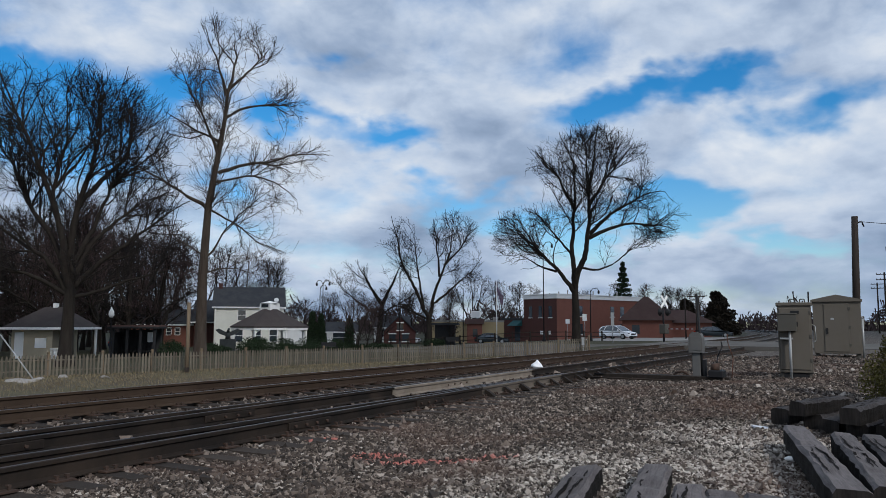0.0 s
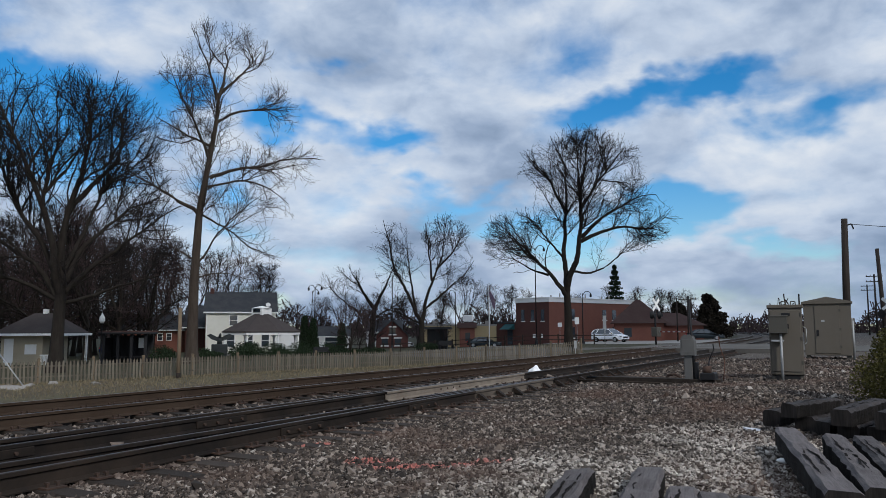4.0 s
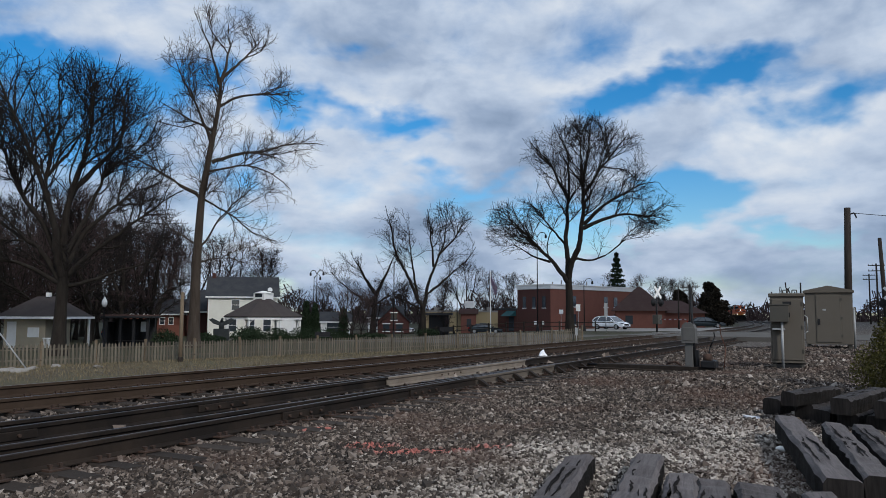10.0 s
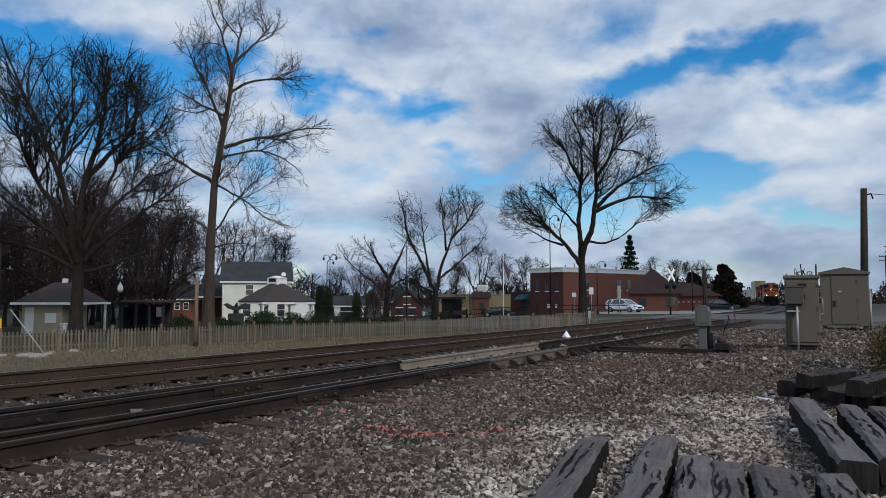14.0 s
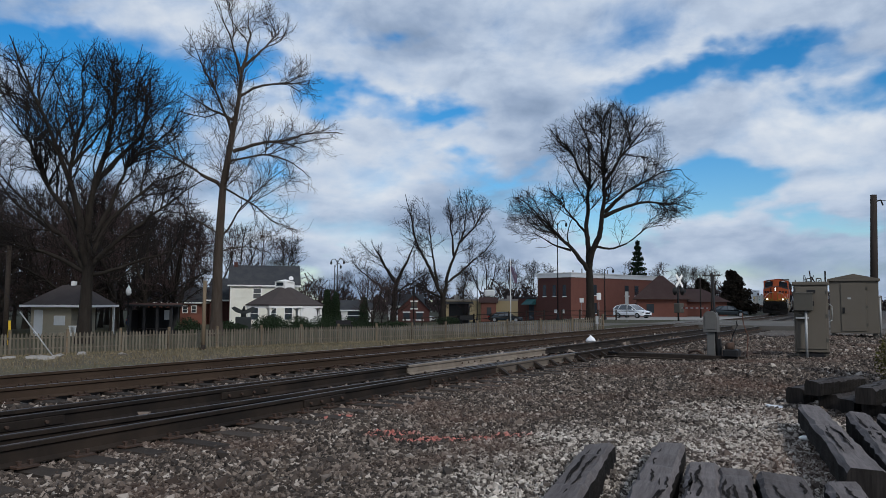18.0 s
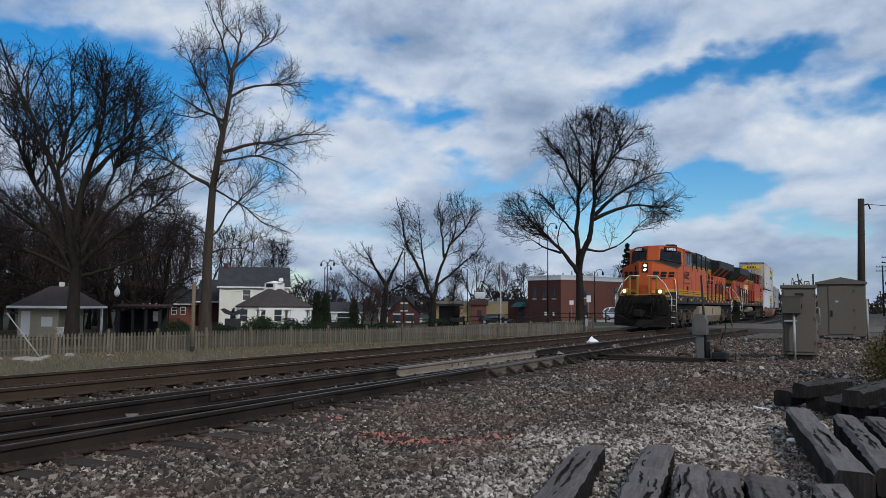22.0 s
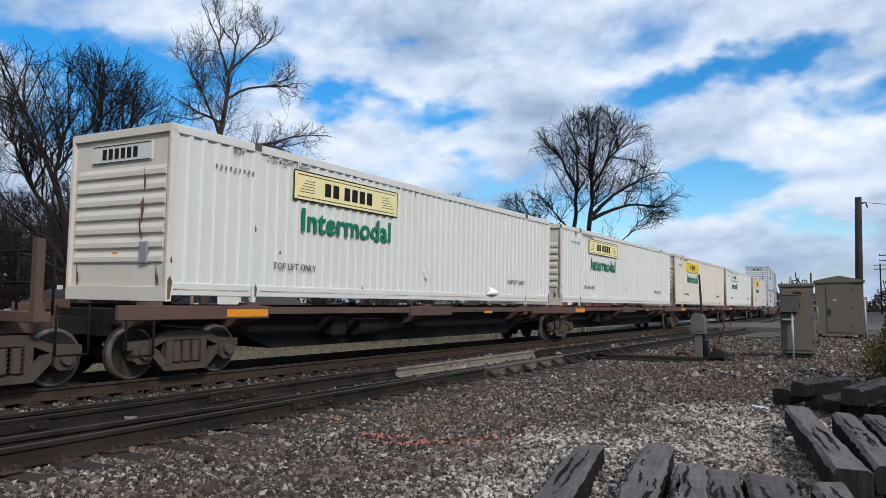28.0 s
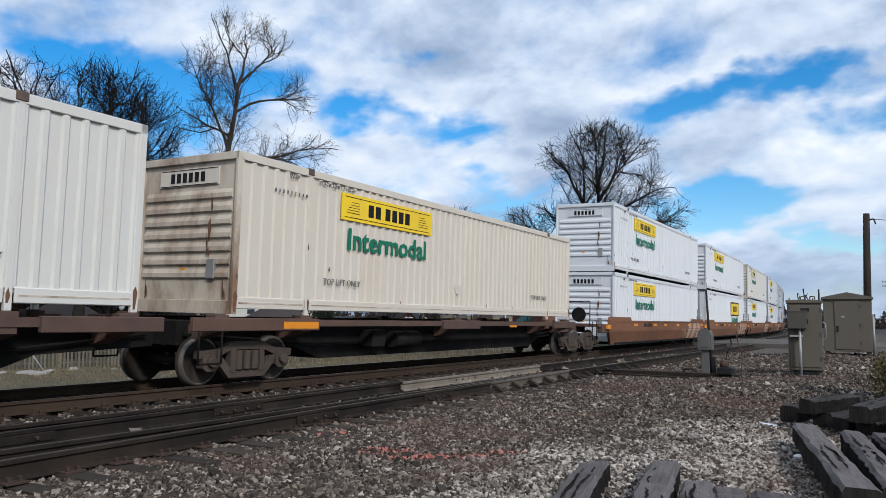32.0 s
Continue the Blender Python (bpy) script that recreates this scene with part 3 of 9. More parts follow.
    def joined(lots):
        v, f, n = [], [], 0
        for a, b in lots:
            v.append(a)
            f.append(b + n)
            n += len(a)
        return np.concatenate(v), np.concatenate(f)
    return joined(thick), joined(thin)


def make_tree(name, at, data, mats, label, turn=0.0, category="tree", group=""):
    root = thing(name, (at[0], at[1], at[2], 0, 0, turn), label, category, group)
    part("trunk", mesh_np("trunk", *data[0], mats[0], smooth=True), None, root)
    part("crown", mesh_np("crown", *data[1], mats[1]), None, root)
    return root


def gz(x, y):
    return float(ground_z(x, y))


rng = np.random.default_rng(5)
# broad, many-limbed tree behind the fence
data = tree_data(rng, [
    (0.46, [(0, -0.3), (0.05, 2.5), (0.1, 5.2)]), (0.26, [(0, 4.6), (-0.4, 7.2), (-1.4, 10.7), (-2.2, 12.9), (-3.2, 15.5), (-3.9, 17.2)]), (0.22, [(0, 4.5), (-0.9, 7.2), (-2.6, 10.0), (-3.3, 12.1), (-5.0, 13.7)]),
    (0.28, [(0.1, 5.0), (0.1, 7.6), (0.5, 10.1), (1.1, 12.9), (1.4, 15.5), (0.8, 17.4)]), (0.19, [(0.4, 9.4), (1.75, 11.3), (3.1, 12.9), (3.3, 15.6), (2.8, 17.2)]), (0.20, [(0.1, 4.9), (0.8, 6.8), (2.4, 8.4), (3.5, 9.6), (5.2, 10.6)]),
    (0.19, [(0.1, 4.4), (0.9, 5.6), (2.8, 6.8), (4.7, 8.4), (6.4, 9.6)]), (0.18, [(0, 4.4), (-1.0, 6.4), (-2.8, 7.6), (-4.4, 9.2), (-5.4, 11.0)]), (0.17, [(-0.2, 6.6), (-1.0, 10.0), (-0.5, 13.5), (-1.0, 17.0)]),
    (0.15, [(0, 4.2), (-2.4, 5.4), (-4.8, 5.5), (-6.4, 6.4)]), (0.14, [(0.1, 4.0), (2.6, 4.9), (5.4, 5.8)]), (0.16, [(0.2, 6.0), (1.4, 8.6), (2.4, 11.5), (4.6, 13.6), (5.2, 15.0)])],
                 [(0, 0, 11.5, 6.6, 6.0, 6.8), (-3.3, 0, 13.4, 3.4, 4.4, 4.6), (2.9, 0, 13.4, 3.6, 4.4, 4.6), (0, 0, 7.6, 7.0, 6.0, 3.4), (-5.0, 0, 9, 2.8, 4, 4)], (0.36, 0.28, 0.18), (4.8, 2.0, 0.95), 0.0108)
make_tree("tree", (-41.5, 28, -1.25), data, (bark, twig_dark), "broad bare tree with dark spreading limbs behind the fence", 56)
# tall slender tree
data = tree_data(rng, [
    (0.50, [(0, -0.3), (0, 6.1), (0.24, 11.6), (0.75, 14.9), (1.3, 18.7), (1.4, 20.9)]), (0.16, [(0.8, 14.2), (3.0, 14.9), (5.0, 15.0), (6.6, 15.9), (9.0, 15.8)]), (0.17, [(0.1, 11.4), (-2.5, 12.9), (-4.3, 13.9), (-6.1, 15.0)]),
    (0.14, [(0.75, 15.7), (-0.5, 18.4), (-1.5, 20.2), (-2.2, 21.8)]), (0.14, [(1.3, 18.6), (2.75, 19.6), (4.8, 20.4), (7.0, 20.3)]), (0.13, [(1.3, 20.3), (0.75, 22.7), (-0.3, 25.4)]), (0.14, [(1.4, 20.6), (3.3, 23.0), (4.6, 24.9)]),
    (0.14, [(1.4, 20.7), (2.0, 23.2), (1.9, 26.0)]), (0.09, [(0.3, 11.3), (2.5, 10.3), (3.6, 9.2), (5.8, 8.6)]), (0.10, [(0.6, 13.5), (3.5, 14.0), (5.5, 13.0), (6.8, 11.8)]), (0.09, [(0.1, 7.4), (2.4, 10.4), (4.6, 12.3)]),
    (0.08, [(0, 7.8), (-2.0, 9.2), (-3.4, 11.0)]), (0.12, [(1.0, 16.6), (-1.2, 17.6), (-3.0, 18.6)]), (0.07, [(0, 6.4), (2.0, 7.0), (4.0, 6.6)])],
                 [(1.8, 0, 21.3, 5.2, 4.8, 6.0), (6.6, 0, 15.4, 3.4, 3.0, 2.2), (-3.0, 0, 13.2, 3.8, 3.4, 3.6), (3.6, 0, 10.6, 4.2, 3.6, 4.2), (0.5, 0, 15.5, 4.4, 4.0, 4.4), (5.5, 0, 19.6, 2.6, 2.6, 2.0)], (0.38, 0.29, 0.19), (3.8, 1.9, 1.0), 0.0105)
make_tree("tree", (-44.5, 41, -1.3), data, (bark_pale, twig_pale), "tall slender bare tree with pale upper branches", 47)
# large oval-crowned tree near the crossing
data = tree_data(rng, [
    (0.50, [(0, -0.4), (0.0, 3.0), (-0.1, 5.8)]), (0.34, [(-0.05, 5.4), (0.2, 7.0), (1.1, 9.0), (1.5, 11.2), (1.6, 14.1), (2.0, 17.3), (2.3, 20.0)]), (0.30, [(-0.1, 5.6), (-0.3, 9.8), (0.0, 13.3), (0.2, 17.3), (-1.2, 19.8)]),
    (0.26, [(-0.1, 5.0), (-1.7, 6.9), (-3.3, 8.5), (-4.6, 10.1), (-6.0, 11.2), (-7.2, 12.0)]), (0.22, [(1.3, 10.2), (3.4, 11.4), (5.5, 12.0), (8.0, 12.0), (9.8, 11.6)]), (0.22, [(1.4, 10.6), (3.9, 12.8), (6.3, 14.4), (8.4, 14.6)]),
    (0.19, [(1.5, 13.6), (2.8, 16.3), (4.4, 18.1), (5.4, 19.2)]), (0.18, [(0, 13.0), (-1.4, 16.3), (-3.1, 18.2), (-4.0, 19.4)]), (0.13, [(0.5, 7.4), (2.6, 7.0), (4.8, 8.4), (6.0, 9.4)]), (0.13, [(-0.2, 8.6), (-2.4, 11.5), (-4.0, 13.4)]),
    (0.13, [(-1.8, 7.0), (-3.6, 7.4), (-5.6, 8.6)]), (0.15, [(1.6, 12.2), (0.8, 15.4), (0.9, 19.6)])],
                 [(2.0, 0, 15.6, 6.2, 6.0, 6.2), (-4.5, 0, 10.4, 4.2, 4.0, 3.2), (6.6, 0, 12.2, 4.2, 4.5, 3.4), (0.6, 0, 9.6, 5.0, 4.0, 3.0), (-2.2, 0, 17.2, 2.8, 3, 3.4)], (0.36, 0.30, 0.20), (4.8, 2.1, 1.0), 0.012)
make_tree("tree", (-25.2, 69.8, -0.62), data, (bark, twig_dark), "large bare tree with an oval crown beside the crossing", 20)
# pair of middle-distance trees
data = tree_data(rng, [
    (0.42, [(0, -0.4), (0, 1.8), (0, 3.6)]), (0.24, [(0, 3.4), (-1.6, 6.4), (-3.2, 9.0), (-4.0, 12.0), (-4.4, 14.0)]), (0.24, [(0, 3.4), (0.8, 7.0), (2.2, 10.5), (2.6, 14.0)]), (0.16, [(0.4, 5.0), (2.8, 7.2), (4.6, 9.0), (5.6, 10.5)]),
    (0.14, [(0, 3.2), (-2.4, 4.6), (-4.2, 5.0)]), (0.16, [(-0.6, 4.6), (-1.2, 9), (-1.6, 13)]), (0.15, [(1.2, 8.0), (1.0, 11.5), (0.8, 14.4)]), (0.14, [(1.6, 9.2), (3.6, 11.6), (4.4, 13.4)])],
                 [(-3.4, 0, 10.8, 3.2, 3.2, 4.0), (2.6, 0, 11.2, 3.6, 3.4, 4.4), (3.8, 0, 7.4, 3.0, 3.0, 2.6), (-2.8, 0, 6.2, 3.2, 3.0, 2.2)], (0.40, 0.32, 0.26), (3.4, 1.7, 0.9), 0.0125)
make_tree("tree", (-42.6, 71.5, -1.5), data, (bark, twig_dark), "bare vase-shaped tree in the park", 31)
data = tree_data(rng, [
    (0.52, [(0, -0.4), (0.2, 3.4), (0.5, 6.2)]), (0.34, [(0.5, 5.8), (-1.6, 8.6), (-3.0, 11.0)]), (0.32, [(0.5, 5.8), (2.0, 9.2), (3.2, 12)]), (0.26, [(0.2, 3.8), (-3.5, 6.6), (-5.6, 8.6)]), (0.22, [(0.3, 4.2), (3.8, 6.2), (5.4, 7.4)])],
                 [(-4.2, 0, 9.0, 4.0, 3.4, 3.6), (2.6, 0, 10.4, 3.4, 3.2, 3.2), (4.8, 0, 6.8, 2.8, 2.8, 2.2)], (0.42, 0.34, 0.28), (3.0, 1.6, 0.9), 0.0135)
make_tree("tree", (-62.0, 90, -1.6), data, (bark, twig_dark), "pollarded bare tree with a thick dark trunk", 35)


# ---- the park beyond the tracks ----
def at(az, d):
    """A place on the ground by its bearing from +y (clockwise) and its distance."""
    return d * math.sin(radians(az)), d * math.cos(radians(az))


fence_wood = plain("fence_wood", (0.118, 0.102, 0.078), 0.9, 0, 0.3, 6, (0.085, 0.075, 0.06), 0.5, 1.5, 0.004, 30, (4, 4, 0.7), 0.3)
post_wood = plain("post_wood", (0.14, 0.105, 0.070), 0.9, 0, 0.3, 6, (0.12, 0.10, 0.07), 0.45, 1.5, 0.004, 30, (4, 4, 0.7), 0.15)
siding_cream = plain("siding_cream", (0.74, 0.73, 0.65), 0.7, 0, 0.06, 2, (0.5, 0.47, 0.38), 0.2, 0.6)
siding_beige = plain("siding_beige", (0.40, 0.345, 0.25), 0.75, 0, 0.08, 2, (0.3, 0.27, 0.22), 0.25, 0.7)
paint_white = plain("paint_white", (0.78, 0.78, 0.76), 0.6, 0, 0.06, 3, (0.55, 0.53, 0.48), 0.2, 0.8)
shingle_dark = plain("shingle_dark", (0.04, 0.043, 0.048), 0.9, 0, 0.35, 9, (0.09, 0.085, 0.08), 0.4, 0.9, 0.006, 18)
shingle_gazebo = plain("shingle_grey_brown", (0.052, 0.043, 0.041), 0.9, 0, 0.3, 9, (0.075, 0.066, 0.06), 0.4, 0.9, 0.006, 18)
shingle_brown = plain("shingle_brown", (0.06, 0.036, 0.032), 0.9, 0, 0.3, 9, (0.085, 0.06, 0.052), 0.4, 0.9, 0.006, 18)
brick_red = plain("brick_red", (0.19, 0.080, 0.058), 0.85, 0, 0.2, 12, (0.12, 0.05, 0.04), 0.35, 0.8, 0.004, 25)
brick_dark = plain("brick_dark", (0.085, 0.038, 0.032), 0.85, 0, 0.2, 12, (0.06, 0.032, 0.028), 0.35, 0.8, 0.004, 25)
steel_grey = plain("steel_grey", (0.33, 0.34, 0.34), 0.55, 0.4, 0.15, 5, (0.2, 0.19, 0.18), 0.3, 1)
pane = glassy("window_pane", (0.035, 0.045, 0.055), 0.08)
cab_grey = plain("cabinet_grey", (0.072, 0.068, 0.058), 0.6, 0.1, 0.1, 2, (0.065, 0.055, 0.045), 0.35, 0.8)
metal_black = plain("metal_black", (0.014, 0.014, 0.015), 0.6, 0.0, 0.2, 8, spec=0.2)
concrete = plain("concrete", (0.26, 0.245, 0.225), 0.9, 0, 0.12, 3, (0.22, 0.21, 0.19), 0.4, 0.8, 0.003, 30)
asphalt = plain("asphalt", (0.085, 0.079, 0.071), 0.92, 0, 0.2, 8, (0.15, 0.14, 0.125), 0.45, 0.4, 0.004, 40)
leaf_dark = plain("leaf_dark", (0.018, 0.03, 0.014), 0.9, 0, 0.4, 8, rand=0.4)
leaf_ever = plain("leaf_evergreen", (0.026, 0.020, 0.013), 0.85, 0, 0.4, 8, rand=0.4)
leaf_gold = plain("leaf_gold", (0.075, 0.068, 0.018), 0.85, 0, 0.4, 8, rand=0.4)


def gable_house(name, label, x, y, z, turn, w, d, eave, ridge, wall, roof, windows, over=0.35, foundation=True):
    """A house with its long side along its own x, front at -y; windows are (x, z, w, h) on the front."""
    Hs = thing(name, (x, y, z, 0, 0, turn), label, "house")
    bm = bmesh.new()
    add_prism(bm, [(-d / 2, -0.3), (d / 2, -0.3), (d / 2, eave), (0, ridge), (-d / 2, eave)], 0, -w / 2, w / 2)
    wl = part("wall", bm, wall, Hs)
    k = (ridge - eave) / (d / 2)
    for s in (-1, 1):
        bm = bmesh.new()
        e = d / 2 + over
        add_prism(bm, [(0, ridge + 0.03), (s * e, ridge - k * e + 0.03), (s * e, ridge - k * e + 0.16), (0, ridge + 0.18)], 0, -w / 2 - over, w / 2 + over)
        rf = part("roof", bm, roof, Hs)
        part("fascia", box(-w / 2 - over, min(s * e, s * (e + 0.03)), ridge - k * e - 0.05, w / 2 + over, max(s * e, s * (e + 0.03)), ridge - k * e + 0.13), paint_white, rf)
    for wx, wz, ww, wh in windows:
        wn = part("window", box(wx - ww / 2, -d / 2 - 0.03, wz, wx + ww / 2, -d / 2 + 0.02, wz + wh), pane, Hs)
        bm = bmesh.new()
        for a in ((wx - ww / 2 - 0.08, wz - 0.08, wx + ww / 2 + 0.08, wz), (wx - ww / 2 - 0.08, wz + wh, wx + ww / 2 + 0.08, wz + wh + 0.1), (wx - ww / 2 - 0.08, wz, wx - ww / 2, wz + wh), (wx + ww / 2, wz, wx + ww / 2 + 0.08, wz + wh), (wx - ww / 2, wz + wh * 0.48, wx + ww / 2, wz + wh * 0.48 + 0.05)):
            add_box(bm, a[0], -d / 2 - 0.06, a[1], a[2], -d / 2 - 0.01, a[3])
        part("window_frame", bm, paint_white, wn)
    return Hs


# two-storey cream house: faces the tracks
hx_, hy_ = -71.0, 73.5
H1 = gable_house("house", "two-storey cream house with a dark shingle roof", hx_, hy_, -1.8, 44, 8.4, 7.0, 5.3, 7.7, siding_cream, shingle_dark, [(-0.9, 3.55, 0.9, 1.25), (2.6, 3.4, 0.5, 0.7), (-1.2, 0.9, 0.9, 1.5), (1.0, 0.9, 0.9, 1.5), (3.0, 0.9, 0.9, 1.5)], 0.3)
for k in range(17):
    part("siding_board", box(-4.2, -3.525, 0.1 + k * 0.3, 4.2, -3.50, 0.12 + k * 0.3), siding_cream, H1)
# dark sheet over the cream gable end puts its shade into the colour
part("gable_wall", box(-4.26, -3.4, 0, -4.205, 3.4, 5.2), brick_dark, H1)
part("dormer_dish", tube((3.3, -2.6, 6.1), (3.3, -2.75, 6.15), 0.3, n=12), paint_white, H1)
part("rear_wing", box(4.2, -1.5, -0.2, 7.0, 2.5, 3.0), paint_white, H1)
part("chimney", box(-3.9, -0.4, 6.6, -3.4, 0.2, 8.3), brick_dark, H1)
part("downpipe", tube((-4.1, -3.56, 0), (-4.1, -3.56, 5.3), 0.05, n=6), paint_white, H1)

# gazebo with a cupola
G = thing("gazebo", (-57.5, 62.6, -1.55), "white octagonal gazebo with a brown shingle roof and a cupola", "gazebo")
R8 = 4.1
ring8 = [(R8 * math.cos(math.pi / 4 * i + 0.39), R8 * math.sin(math.pi / 4 * i + 0.39)) for i in range(8)]
for i in range(8):
    (x0, y0), (x1, y1) = ring8[i], ring8[(i + 1) % 8]
    bm = bmesh.new()
    k = 1.08
    q = [(x0 * k, y0 * k, 2.45), (x1 * k, y1 * k, 2.45), (x1 * 0.18, y1 * 0.18, 4.35), (x0 * 0.18, y0 * 0.18, 4.35)]
    f = bm.faces.new([bm.verts.new(p) for p in q])
    r = bmesh.ops.extrude_face_region(bm, geom=[f])
    bmesh.ops.translate(bm, vec=(0, 0, 0.12), verts=[v for v in r["geom"] if isinstance(v, bmesh.types.BMVert)])
    part("roof_panel", bm, shingle_gazebo, G)
    bm = bmesh.new()
    q = [(x0 * 1.06, y0 * 1.06, 2.22), (x1 * 1.06, y1 * 1.06, 2.22), (x1 * 1.06, y1 * 1.06, 2.45), (x0 * 1.06, y0 * 1.06, 2.45)]
    f = bm.faces.new([bm.verts.new(p) for p in q])
    r = bmesh.ops.extrude_face_region(bm, geom=[f])
    bmesh.ops.translate(bm, vec=(-x0 * 0.03, -y0 * 0.03, 0), verts=[v for v in r["geom"] if isinstance(v, bmesh.types.BMVert)])
    part("fascia", bm, paint_white, G)
    ps = part("post", box(x0 - 0.09, y0 - 0.09, -0.3, x0 + 0.09, y0 + 0.09, 2.3), paint_white, G)
    for t in (0.12, -0.12):
        tx, ty = (x0 + (x1 - x0) * 0.16, y0 + (y1 - y0) * 0.16) if t > 0 else (x0 - (ring8[(i + 1) % 8][0] - x0) * 0.0 + (ring8[i - 1][0] - x0) * 0.16, y0 + (ring8[i - 1][1] - y0) * 0.16)
        part("bracket", pipe([(x0, y0, 1.75), ((x0 * 2 + tx) / 3, (y0 * 2 + ty) / 3, 2.0), (tx, ty, 2.24)], 0.06, 4), paint_white, ps)
part("deck", lathe([(4.2, -0.5), (4.2, 0.1)], 8), concrete, G)
part("cupola", box(-0.75, -0.75, 4.3, 0.75, 0.75, 5.05), paint_white, G)
for s in (-1, 1):
    part("cupola_window", box(-0.5, min(s * 0.74, s * 0.77), 4.6, 0.5, max(s * 0.74, s * 0.77), 4.95), pane, G)
part("cupola_cap", lathe([(1.0, 5.05), (0.9, 5.12), (0.1, 5.3)], 8), paint_white, G)

# park building with a hip roof and a porch
S = thing("park_pavilion", (-57.7, 37.8, -1.5, 0, 0, 35.5), "beige park building with a grey hip roof and white porch", "building")
part("wall", box(-3.1, -2.5, -0.3, 1.4, 2.6, 2.42), siding_beige, S)
for k in range(12):
    part("siding_board", box(-3.12, -2.525, 0.05 + 0.2 * k, 1.42, -2.50, 0.065 + 0.2 * k), siding_beige, S)
bm = bmesh.new()
e = [bm.verts.new(p) for p in ((-3.9, -3.2, 2.4), (3.9, -3.2, 2.4), (3.9, 3.2, 2.4), (-3.9, 3.2, 2.4), (-1.1, 0, 4.05), (1.1, 0, 4.05))]
for q in ((0, 1, 5, 4), (1, 2, 5), (2, 3, 4, 5), (3, 0, 4), (3, 2, 1, 0)):
    bm.faces.new([e[i] for i in q])
part("roof", bm, shingle_gazebo, S)
for a, b in (((-3.95, -3.25), (3.95, -3.15)), ((3.85, -3.25), (3.95, 3.25))):
    part("fascia", box(a[0], a[1], 2.26, b[0], b[1], 2.44), paint_white, S)
for yv in (-2.9, 2.8):
    part("porch_post", box(3.4, yv - 0.1, -0.3, 3.62, yv + 0.1, 2.4), paint_white, S)
part("porch_rail", box(1.4, -2.93, 0.75, 3.4, -2.87, 0.83), paint_white, S)
for k in range(14):
    part("baluster", box(1.5 + k * 0.135, -2.92, 0.02, 1.56 + k * 0.135, -2.88, 0.76), paint_white, S)
part("porch_deck", box(1.4, -3.0, -0.3, 3.7, 2.9, 0.0), concrete, S)
part("door", box(-2.75, -2.54, 0.0, -1.75, -2.5, 2.05, 0.01), paint_white, S, "white door")
part("window", box(-0.5, -2.56, 0.85, 0.75, -2.5, 1.6, 0.01), paint_white, S, "white shuttered serving window")
S.scale = (0.67, 1, 1)
part("roof_vent", box(0.0, -0.3, 4.0, 0.4, 0.2, 4.35), paint_white, S)

# dark open shelter
P = thing("shelter", (-51.6, 41.0, -1.45, 0, 0, 38), "dark open shelter with a flat pergola roof", "shelter")
for x in (-1.55, -0.5, 0.5, 1.55):
    for y in (-1.1, 1.1):
        part("post", box(x - 0.1, y - 0.1, -0.3, x + 0.1, y + 0.1, 2.3), metal_black, P)
part("roof", box(-1.9, -1.5, 2.3, 1.9, 1.5, 2.45, 0.02), metal_black, P)
for k in range(8):
    part("roof_slat", box(-1.95, -1.4 + k * 0.38, 2.45, 1.95, -1.32 + k * 0.38, 2.58), shingle_brown, P)
part("back_panel", box(-1.5, 1.0, 0.0, 1.5, 1.06, 2.2), metal_black, P)
part("side_panel", box(-1.56, -1.0, 0.2, -1.50, 1.0, 2.0), metal_black, P)
part("poster", box(0.55, 0.95, 1.2, 0.95, 0.99, 2.0), paint_white, P)
part("seat", box(-1.3, 0.4, 0.42, 1.3, 0.9, 0.5), metal_black, P)

# brick house with three windows
gable_house("house", "low red brick house with three white windows", -85.7, 72.6, -1.85, 49, 8.5, 8.0, 3.15, 5.0, brick_red, shingle_dark, [(-0.6, 1.7, 0.55, 0.85), (0.5, 1.7, 0.55, 0.85), (1.6, 1.7, 0.55, 0.85)], 0.4)
gable_house("house", "dark house among the trees", -78, 76, -1.85, 40, 7, 7, 3.6, 6.2, brick_dark, shingle_dark, [(0, 1.2, 1.2, 1.2)], 0.4)
HB = gable_house("house", "small brick house with a steep gable", -62.0, 95.5, -1.7, -57, 6, 4.6, 2.0, 4.2, brick_dark, shingle_dark, [(-1.2, 0.7, 1.2, 1.2), (1.6, 0.7, 1.4, 1.2)], 0.3)
gable_house("house", "white garage with a grey roof", -68.5, 90, -1.7, 35, 4.2, 4.2, 2.0, 3.2, paint_white, shingle_dark, [(0, 0.3, 2.4, 1.7)], 0.3)
gable_house("house", "pale house with a dormer", -74.5, 112, -1.7, 35, 6, 6, 2.6, 4.4, paint_white, shingle_dark, [(-1.5, 1.0, 1, 1.2), (1.5, 1.0, 1, 1.2)], 0.3)

for y0, z0 in ((-1.5, 0.6), (0.4, 0.6), (-0.4, 2.2)):
    wn = part("window", box(3.0, y0, z0, 3.05, y0 + 0.9, z0 + 1.0), pane, HB)
    part("window_frame", box(3.0, y0 - 0.12, z0 - 0.14, 3.07, y0 + 1.02, z0), paint_white, wn)
    part("window_head", box(3.0, y0 - 0.12, z0 + 1.0, 3.07, y0 + 1.02, z0 + 1.14), paint_white, wn)

